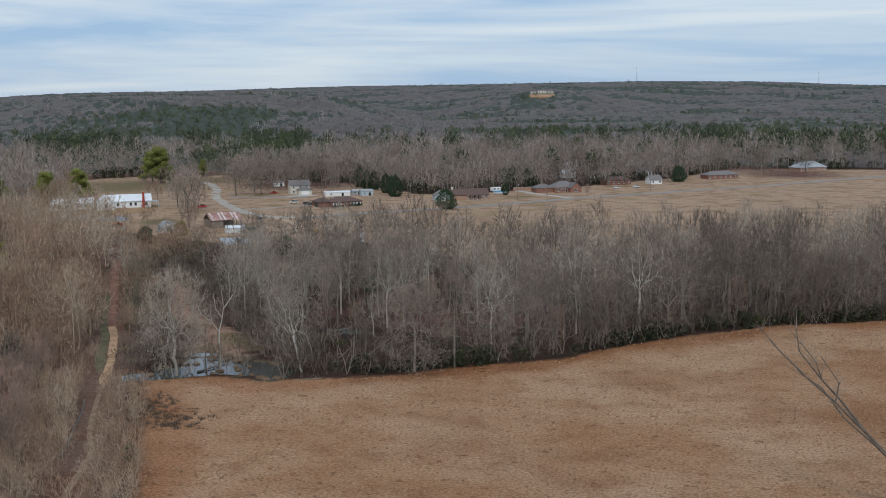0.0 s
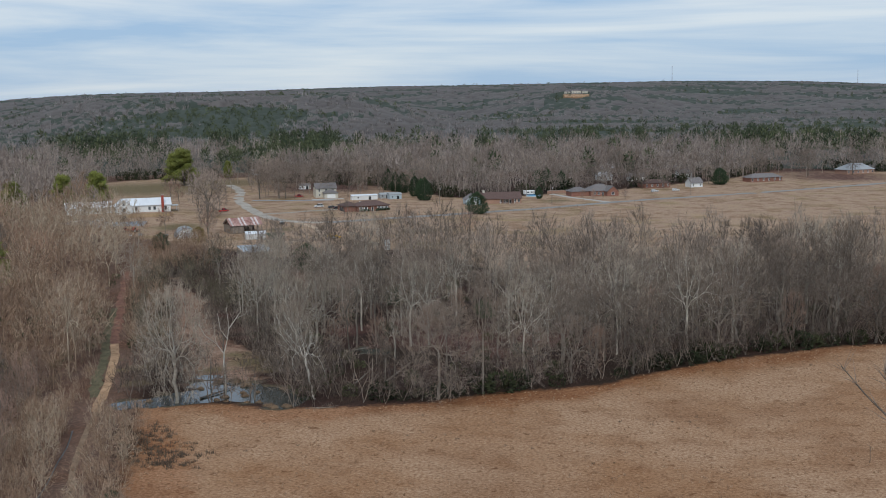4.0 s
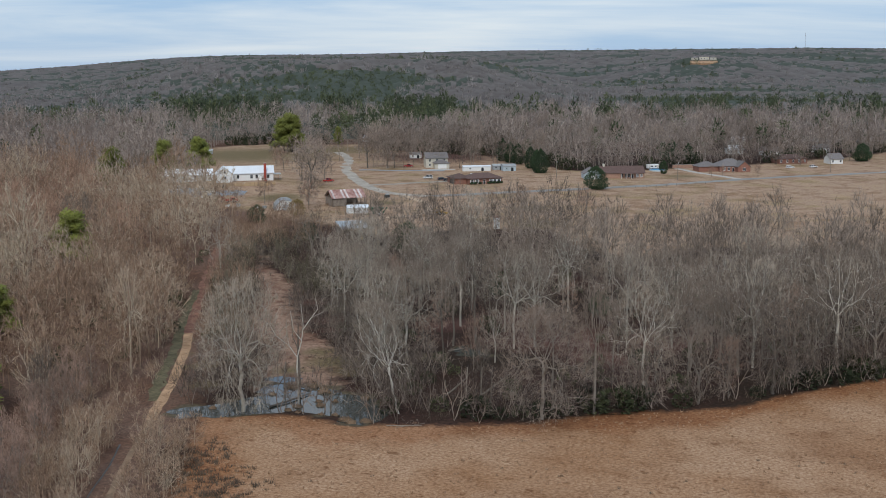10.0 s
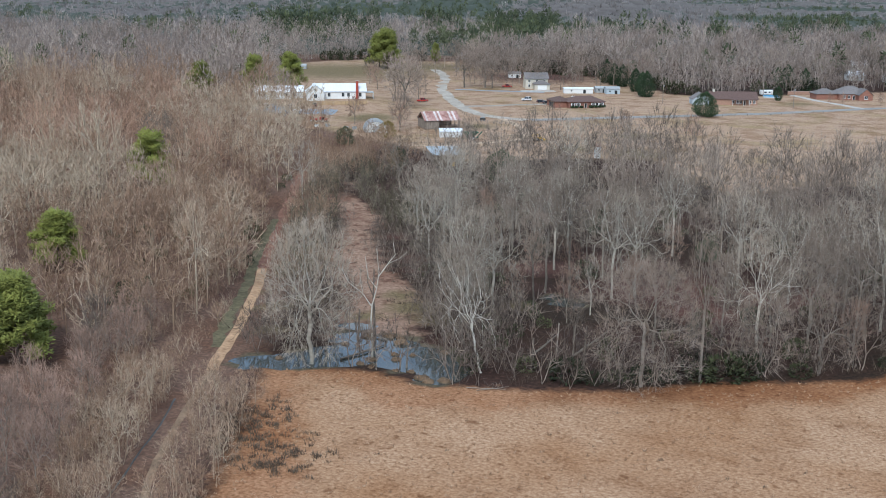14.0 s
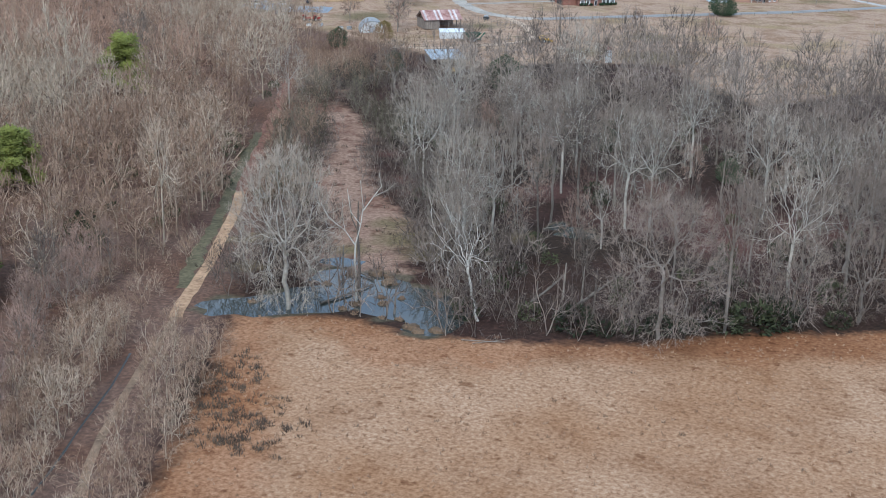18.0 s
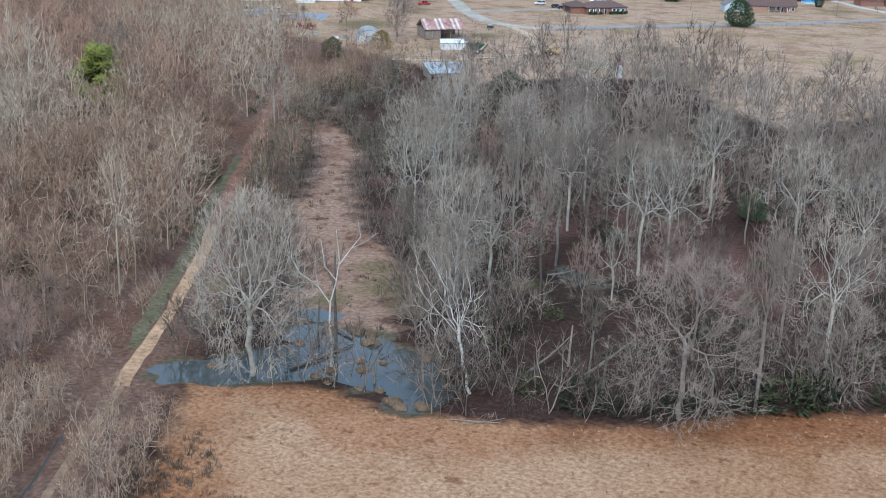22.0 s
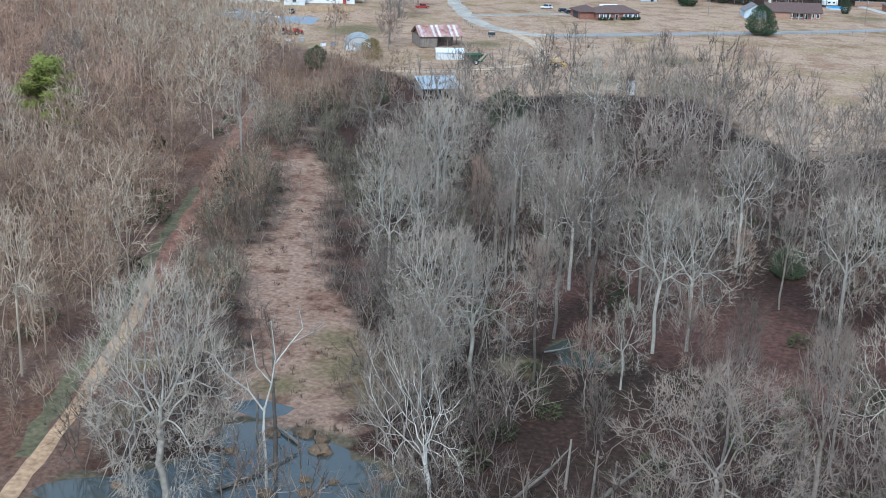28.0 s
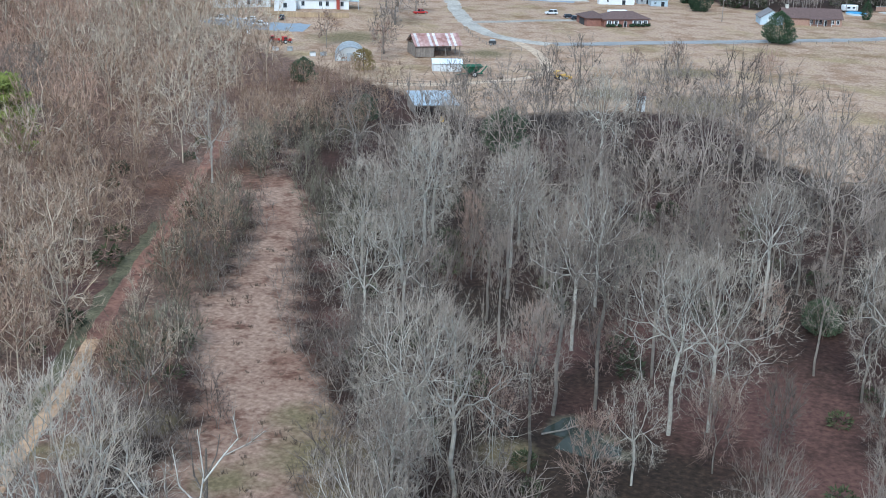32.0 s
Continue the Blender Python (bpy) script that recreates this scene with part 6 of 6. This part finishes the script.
# pole shed with blue-grey roof
ps = thing("pole_shed", (-180.5, 425), 37, "open pole shed with pale blue-grey metal roof", "shed")
for k in range(11):
    u = -5.6 + k * 1.02
    part("roof_sheet", solid([(u, -6.4, 2.7), (u + 1.0, -6.4, 2.7), (u + 1.0, 6.4, 3.9), (u, 6.4, 3.9), (u, -6.4, 2.76), (u + 1.0, -6.4, 2.76), (u + 1.0, 6.4, 3.96), (u, 6.4, 3.96)], [(0, 3, 2, 1), (4, 5, 6, 7), (0, 1, 5, 4), (1, 2, 6, 5), (2, 3, 7, 6), (3, 0, 4, 7)]), BLUE_METAL, ps)
for sx in (-5.3, 0, 5.3):
    for sy, z in ((-6.1, 2.7), (6.1, 3.8)):
        part("post", rod((sx, sy, -0.4), (sx, sy, z), 0.11), OLD_WOOD, ps)
for sy, z in ((-6.1, 2.62), (6.1, 3.75)):
    part("beam", box(-5.5, 5.5, sy - 0.08, sy + 0.08, z - 0.12, z + 0.08), OLD_WOOD, ps)
part("back_wall", box(-5.4, -5.3, -6, 6, 0.2, 2.6), OLD_WOOD, ps)
tank = thing("yellow_drum", (-173.5, 416.5), 0, "yellow round drum under the pole shed", "drum")
part("drum", rod((0, 0, 0), (0, 0, 1.1), 0.5, sides=18), YELLOW_PAINT, tank)
part("lid", rod((0, 0, 1.1), (0, 0, 1.15), 0.46, sides=18), YELLOW_PAINT, tank)

# ruined chimney hut in the brush
hut = thing("narrow_outhouse", (-136, 455), 35, "narrow pale outhouse with rusty side in the brush", "shed")
part("wall", box(-0.9, 0.9, -0.9, 0.9, -0.3, 4.2), WHITE, hut)
part("roof", roof_gable(1.8, 1.8, 4.2, 0.6, 0.15), RUST, hut)


def wheel(parent, x, y, r, w, name="wheel"):
    ob = part(name, rod((x, y - w / 2, r), (x, y + w / 2, r), r, sides=18), RUBBER, parent, bevel=0.03)
    part("rim", rod((x, y - w / 2 - 0.03, r), (x, y + w / 2 + 0.03, r), r * 0.55, sides=14), RIM, ob)
    return ob


def car(at, rz, paint, label, long=4.7, tall=1.75, wide=1.85, kind="car", bed=False):
    c = thing(kind, at, rz, label, kind)
    l, w = long / 2, wide / 2
    prof = [(-l, 0.35), (-l, 0.95), (-l + 0.15, 1.02), (l - 1.2, 1.05), (l - 0.15, 0.88), (l, 0.7), (l, 0.35)]
    k = len(prof)
    part("body", solid([(x, s * w, z) for s in (-1, 1) for x, z in prof], [tuple(range(k)), tuple(range(2 * k - 1, k - 1, -1))] + [(q, (q + 1) % k + 0 if False else q + k, (q + 1) % k + k, (q + 1) % k) for q in range(k)]), paint, c, bevel=0.04)
    back = -l + (1.9 if bed else 0.25)
    front = l - 1.25
    cab = [(back, 1.0), (back + 0.25, tall - 0.05), (front - 0.75, tall), (front, 1.03)]
    part("windows", solid([(x, s * (w - 0.08 - (0.12 if z > 1.2 else 0)), z) for s in (-1, 1) for x, z in cab], [(0, 1, 2, 3), (7, 6, 5, 4), (0, 4, 5, 1), (1, 5, 6, 2), (2, 6, 7, 3), (3, 7, 4, 0)]), GLASS, c)
    part("roof", box(back + 0.2, front - 0.7, -w + 0.18, w - 0.18, tall - 0.03, tall + 0.05), paint, c, bevel=0.03)
    for x0 in (back + 0.1, (back + front) / 2 - 0.2):
        for s in (-1, 1):
            part("pillar", box(x0, x0 + 0.14, s * (w - 0.13) - 0.04, s * (w - 0.13) + 0.04, 1.0, tall - 0.02), paint, c)
    for sx in (-l + 0.85, l - 0.9):
        for sy in (-w + 0.1, w - 0.1):
            wheel(c, sx, sy, 0.36, 0.24)
    for s in (-1, 1):
        part("headlight", box(l - 0.06, l + 0.02, s * 0.62 - 0.17, s * 0.62 + 0.17, 0.66, 0.82), WHITE, c)
        part("tail_light", box(-l - 0.02, -l + 0.05, s * 0.75 - 0.1, s * 0.75 + 0.1, 0.7, 0.95), RED_PAINT, c)
    return c


car((-220, 603), 215, CAR_WHITE, "white sport utility vehicle parked on the lawn drive", 4.9, 1.85)
car((-210, 597), 40, BLACK_PAINT, "dark saloon car parked before the garage", 4.7, 1.45)
car((-206, 594), 40, BLACK_PAINT, "dark saloon car parked before the garage", 4.7, 1.45)
car((-292, 511), 205, CAR_WHITE, "white pickup truck parked in the gravel yard", 5.4, 1.85, kind="pickup", bed=True)
car((-291, 523), 120, BLACK_PAINT, "dark car parked beside the farmhouse", 4.6, 1.6)
car((-300, 516), 200, CAR_WHITE, "white car parked in the gravel yard", 4.6, 1.6)
car((-311, 512), 200, CAR_WHITE, "white van parked in the gravel yard", 5.2, 2.1, kind="van")
car((-252, 656), 30, RED_PAINT, "dark red pickup beside the tan house", 5.3, 1.8, kind="pickup", bed=True)
car((-260, 570), 60, RED_PAINT, "red pickup parked under the bare oak", 5.3, 1.8, kind="pickup", bed=True)
car((-40, 728), 40, CAR_WHITE, "white car parked on the lawn", 4.6, 1.5)
car((-52, 722), 40, CAR_WHITE, "white car parked on the lawn", 4.6, 1.5)

# grain cart
gc = thing("grain_cart", (-192, 472), 35, "dark green grain cart with big wheels", "cart")
part("hopper", solid([(-3, -1.7, 3.2), (3, -1.7, 3.2), (3, 1.7, 3.2), (-3, 1.7, 3.2), (-1.2, -0.7, 1.1), (1.2, -0.7, 1.1), (1.2, 0.7, 1.1), (-1.2, 0.7, 1.1), (-2.85, -1.55, 3.2), (2.85, -1.55, 3.2), (2.85, 1.55, 3.2), (-2.85, 1.55, 3.2), (-1.1, -0.6, 1.3), (1.1, -0.6, 1.3), (1.1, 0.6, 1.3), (-1.1, 0.6, 1.3)],
      [(0, 4, 5, 1), (1, 5, 6, 2), (2, 6, 7, 3), (3, 7, 4, 0), (4, 7, 6, 5), (8, 9, 13, 12), (9, 10, 14, 13), (10, 11, 15, 14), (11, 8, 12, 15), (12, 13, 14, 15), (0, 1, 9, 8), (1, 2, 10, 9), (2, 3, 11, 10), (3, 0, 8, 11)]), GREEN_PAINT, gc)
part("rim_rail", box(-3.1, 3.1, -1.8, -1.7, 3.1, 3.25), GREEN_PAINT, gc)
part("rim_rail", box(-3.1, 3.1, 1.7, 1.8, 3.1, 3.25), GREEN_PAINT, gc)
part("frame", box(-1.5, 3.2, -0.4, 0.4, 0.8, 1.05), GREEN_PAINT, gc)
part("tongue", rod((-1.4, 0, 0.85), (-4.8, 0, 0.5), 0.12), GREEN_PAINT, gc)
part("auger", rod((2.4, -1.5, 1.2), (4.2, -1.6, 3.4), 0.22), GREEN_PAINT, gc)
for s in (-1, 1):
    wheel(gc, 0.6, s * 1.6, 0.85, 0.7)

# yellow tractor with a digger arm, red implements
yt = thing("yellow_tractor", (-168.5, 482), 60, "old yellow tractor with a loader", "tractor")
part("hood", box(0.2, 2.0, -0.4, 0.4, 0.8, 1.5), YELLOW_PAINT, yt, bevel=0.06)
part("seat_deck", box(-1.4, 0.2, -0.6, 0.6, 0.75, 1.1), YELLOW_PAINT, yt)
part("seat", box(-0.9, -0.4, -0.25, 0.25, 1.1, 1.5), DARK_TRIM, yt)
part("roll_bar", rod((-1.2, -0.55, 1.1), (-1.2, -0.55, 2.5), 0.06), YELLOW_PAINT, yt)
part("roll_bar", rod((-1.2, 0.55, 1.1), (-1.2, 0.55, 2.5), 0.06), YELLOW_PAINT, yt)
part("canopy", box(-1.5, 0.2, -0.75, 0.75, 2.5, 2.6), YELLOW_PAINT, yt)
part("loader_arm", rod((0.2, -0.7, 1.3), (2.8, -0.7, 0.6), 0.09), YELLOW_PAINT, yt)
part("loader_arm", rod((0.2, 0.7, 1.3), (2.8, 0.7, 0.6), 0.09), YELLOW_PAINT, yt)
part("bucket", box(2.7, 3.4, -1.0, 1.0, 0.15, 0.8), YELLOW_PAINT, yt, bevel=0.05)
part("backhoe_boom", rod((-1.5, 0, 1.0), (-2.6, 0, 2.6), 0.13), YELLOW_PAINT, yt)
part("backhoe_stick", rod((-2.6, 0, 2.6), (-3.4, 0, 1.0), 0.1), YELLOW_PAINT, yt)
for s in (-1, 1):
    wheel(yt, -0.9, s * 0.9, 0.72, 0.42)
    wheel(yt, 1.6, s * 0.75, 0.42, 0.28)
for at, rz, label in (((-270, 487), 20, "red farm tractor in the farmyard"), ((-266, 488), 60, "small red tractor in the farmyard")):
    rt = thing("red_tractor", at, rz, label, "tractor")
    part("hood", box(0.1, 1.9, -0.4, 0.4, 0.8, 1.55), RED_PAINT, rt, bevel=0.06)
    part("cab", box(-1.3, 0.1, -0.7, 0.7, 0.9, 2.3), RED_PAINT, rt, bevel=0.08)
    part("cab_glass", box(-1.1, 0.12, -0.72, 0.72, 1.5, 2.1), GLASS, rt)
    for s in (-1, 1):
        wheel(rt, -0.7, s * 0.9, 0.72, 0.4)
        wheel(rt, 1.5, s * 0.7, 0.42, 0.26)
tr = thing("utility_cart", (-210, 526), 30, "dark small utility cart by the drive", "cart")
part("bed", box(-1.2, 1.2, -0.7, 0.7, 0.5, 1.3), DARK_TRIM, tr, bevel=0.05)
part("load", box(-0.9, 0.9, -0.5, 0.5, 1.3, 1.8), GREY_METAL, tr, bevel=0.15)
for s in (-1, 1):
    wheel(tr, 0.5, s * 0.8, 0.32, 0.2)
    wheel(tr, -0.6, s * 0.8, 0.32, 0.2)
for k, (px, py) in enumerate(((-262, 476), (-258, 478), (-247, 474), (-245, 477), (-287, 497), (-291, 498))):
    jn = thing("salvage_bin", (px, py), 25 * k, "pale metal bin standing in the farmyard", "bin", "salvage bins")
    part("tub", box(-0.8, 0.8, -0.6, 0.6, 0, 1.1 + 0.1 * (k % 3)), (WHITE, GREY_METAL)[k % 2], jn, bevel=0.06)
    part("rim", box(-0.86, 0.86, -0.66, 0.66, 1.0 + 0.1 * (k % 3), 1.1 + 0.1 * (k % 3)), GREY_METAL, jn)


def rail_fence(line, gap, label, tall=1.3, rails=2, mat=OLD_WOOD):
    """Posts with rails between them, following the land."""
    pts, far = [], 0.0
    for (ax, ay), (bx, by) in zip(line, line[1:]):
        n = max(1, round(math.hypot(bx - ax, by - ay) / gap))
        pts += [(ax + (bx - ax) * k / n, ay + (by - ay) * k / n) for k in range(n)]
    pts.append(line[-1])
    base = thing("rail_fence", pts[0], 0, label, "fence")
    ox, oy, oz = base.matrix_world.translation
    loc = [(px - ox, py - oy, float(land(px, py)) - oz) for px, py in pts]
    for px, py, pz in loc:
        part("post", rod((px, py, pz - 0.3), (px, py, pz + tall), 0.09, sides=7), mat, base)
    for a, b in zip(loc, loc[1:]):
        for r in range(rails):
            z = tall * (0.45 + 0.42 * r)
            part("rail", rod((a[0], a[1], a[2] + z), (b[0], b[1], b[2] + z), 0.035, sides=5), mat, base)


rail_fence(((-207, 446), (-195, 452), (-180, 462), (-168, 474)), 5, "weathered rail fence along the farm lane", 1.5, 2, DARK_TRIM)
rail_fence(((-209, 522), (-202, 519), (-197, 520)), 3.5, "grey rail fence beside the cart yard")
rail_fence(((-189, 531), (-168, 549), (-136, 577), (-108, 601), (-84, 625)), 6, "thin post fence along the country road", 1.2, 2)
rail_fence(((-231, 548), (-222, 536), (-209, 522)), 4, "grey rail fence beside the gravel drive", 1.2, 2)


def utility_pole(at, tall=10.5):
    p = thing("utility_pole", at, 35, "wooden utility pole with crossarm", "pole", "utility poles")
    part("pole", rod((0, 0, -0.5), (0, 0, tall), 0.16, 0.11), OLD_WOOD, p)
    part("crossarm", box(-1.2, 1.2, -0.06, 0.06, tall - 1.0, tall - 0.85), OLD_WOOD, p)
    for s in (-1.1, 0, 1.1):
        part("insulator", rod((s, 0, tall - 0.85), (s, 0, tall - 0.6), 0.06, 0.04), GREY_METAL, p)
    part("transformer", rod((0.3, 0, tall - 2.6), (0.3, 0, tall - 1.6), 0.22), GREY_METAL, p)


for at in ((-159, 626), (-258, 735), (-316, 538), (-100, 640), (-30, 706)):
    utility_pole(at)

# pond: logs, stumps and turf clumps


def log(at, to, r, label, lift=0.2, name="fallen_log", sag=0.4):
    a = Vector((at[0], at[1], max(-0.3, float(land(*at))) + lift))
    b = Vector((to[0], to[1], max(-0.3, float(land(to[0], to[1]))) + (to[2] if len(to) > 2 else lift)))
    base = new(name)
    base.location = a
    tagged(base, label, "log")
    mid = (b - a) * 0.5 + Vector((sag, -sag * 0.5, 0.1))
    part("stem", rod((0, 0, 0), mid, r, r * 0.8, bm=rod(mid, b - a, r * 0.8, r * 0.45)), BARK_GREY, base)
    for k in range(3):
        u = 0.5 + 0.15 * k
        p = (b - a) * u
        part("stub", rod(p, p + Vector((0.9 - 0.8 * k, 0.8, 0.8)), r * 0.35, 0.02, 6), BARK_GREY, base)


log((-108, 226.5), (-105, 238), 0.22, "fallen grey log lying across the pond")
log((-106, 240), (-112, 243), 0.2, "fallen log in the pond inlet")
log((-73, 236), (-66, 246, 5.5), 0.24, "broken leaning trunk in the wood")
log((-79, 240), (-76, 249, 3.0), 0.2, "broken leaning trunk in the wood")
log((-82, 222), (-76, 224), 0.07, "pale fallen branch at the field's edge")
log((-80, 221.5), (-76, 225.5), 0.06, "pale fallen branch at the field's edge")
log((-91, 279), (-88, 284), 0.13, "dark log across the woodland pool")
for px, py, tall in ((-71, 242, 7), (-75, 245, 6), (-68, 239, 8), (-77, 238, 5), (-112, 240, 6), (-96, 228, 5)):
    st = thing("broken_snag", (px, py), 0, "broken grey snag standing among brush", "snag", "snags")
    part("stem", rod((0, 0, -0.6), (0.3, 0.2, tall), 0.2, 0.1, 8), BARK_GREY, st)
    part("stub", rod((0.2, 0.1, tall * 0.7), (1.0, 0.5, tall * 0.85), 0.07, 0.02, 6), BARK_GREY, st)
r = random.Random(5)
for k, (px, py, s) in enumerate(((-107, 243, 1.5), (-104.5, 242.5, 1.2), (-103, 240, 1.6), (-101, 233.5, 0.8), (-98, 234.5, 0.7), (-99.5, 231, 1.0), (-91, 224, 1.4), (-89.5, 223, 1.2), (-87, 224.5, 1.3), (-101, 224.6, 1.0), (-104, 226.3, 0.8), (-96.5, 225.3, 0.9), (-112, 235, 0.9), (-103.2, 229, 1.1), (-118, 222.5, 0.8), (-93.5, 238.5, 1.0), (-110.5, 241, 1.3), (-94, 226, 0.9))):
    cl = new("turf_clump")
    cl.location = (px, py, -0.32)
    tagged(cl, "muddy clump of dead grass in the pond", "turf", "pond clumps")
    bm = bmesh.new()
    bmesh.ops.create_icosphere(bm, subdivisions=2, radius=1)
    for v in bm.verts:
        v.co = Vector((v.co.x * s, v.co.y * s * 0.8, v.co.z * 0.5 * s)) * (1 + 0.45 * noise.noise(v.co * 1.7 + Vector((k * 3, 0, 0))))
    part("mound", bm, MUD, cl)
    tv, tf = brush_clump(400 + k, 26, 0.55, 0.8 * s, 0.05)
    gr = new("dead_grass", mesh_from("dead_grass", tv + np.array([0, 0, 0.3 * s]), tf, [STRAW], {"tint": np.full(len(tv), 0.35)}))
    gr.parent = cl
    tagged(gr, "dry brown grass", kind="stuff")

# weeds in the field and clumps in the clearing
WEEDS = [brush_clump(80 + k, 16, 0.9, 0.9, 0.05) for k in range(3)]
weedy = [(-98 + r.gauss(0, 4.5), 187 + r.gauss(0, 3.0)) for _ in range(110)] + [(-92 + r.gauss(0, 2.5), 181 + r.gauss(0, 1.5)) for _ in range(40)] + [(-105 + r.gauss(0, 3), 196 + r.gauss(0, 4)) for _ in range(70)]
gather("dark_weeds", WEEDS, spots_for(weedy, range(3), (0.6, 1.2), (0.15, 0.6)), [BRUSH], "dark red-brown weeds in the field corner", "weeds")
tuss = scatter(1600, (-190, -98, 240, 380), lambda a, b: (in_clearing(a, b) > -2) & (basin(a, b, POND, 1) > -0.02), 1.3)
tuss = [p for p in tuss if noise.noise((p[0] * 0.09, p[1] * 0.09, 1.0)) + 0.35 * rise(2, 0, in_clearing(*p)) > 0.12]
gather("clearing_weeds", WEEDS, spots_for(tuss, range(3), (0.5, 1.0), (0.0, 0.5)), [BRUSH], "low red-brown weeds in the clearing", "weeds")
field_weeds = [p for p in scatter(420, (-110, 60, 80, 300), lambda a, b: in_field(a, b) > 3, 3) if noise.noise((p[0] * 0.03, p[1] * 0.03, 4.0)) > 0.0]
gather("field_weeds", WEEDS, spots_for(field_weeds, range(3), (0.3, 0.7), (0.2, 0.7)), [BRUSH], "brown weeds scattered in the field", "weeds")
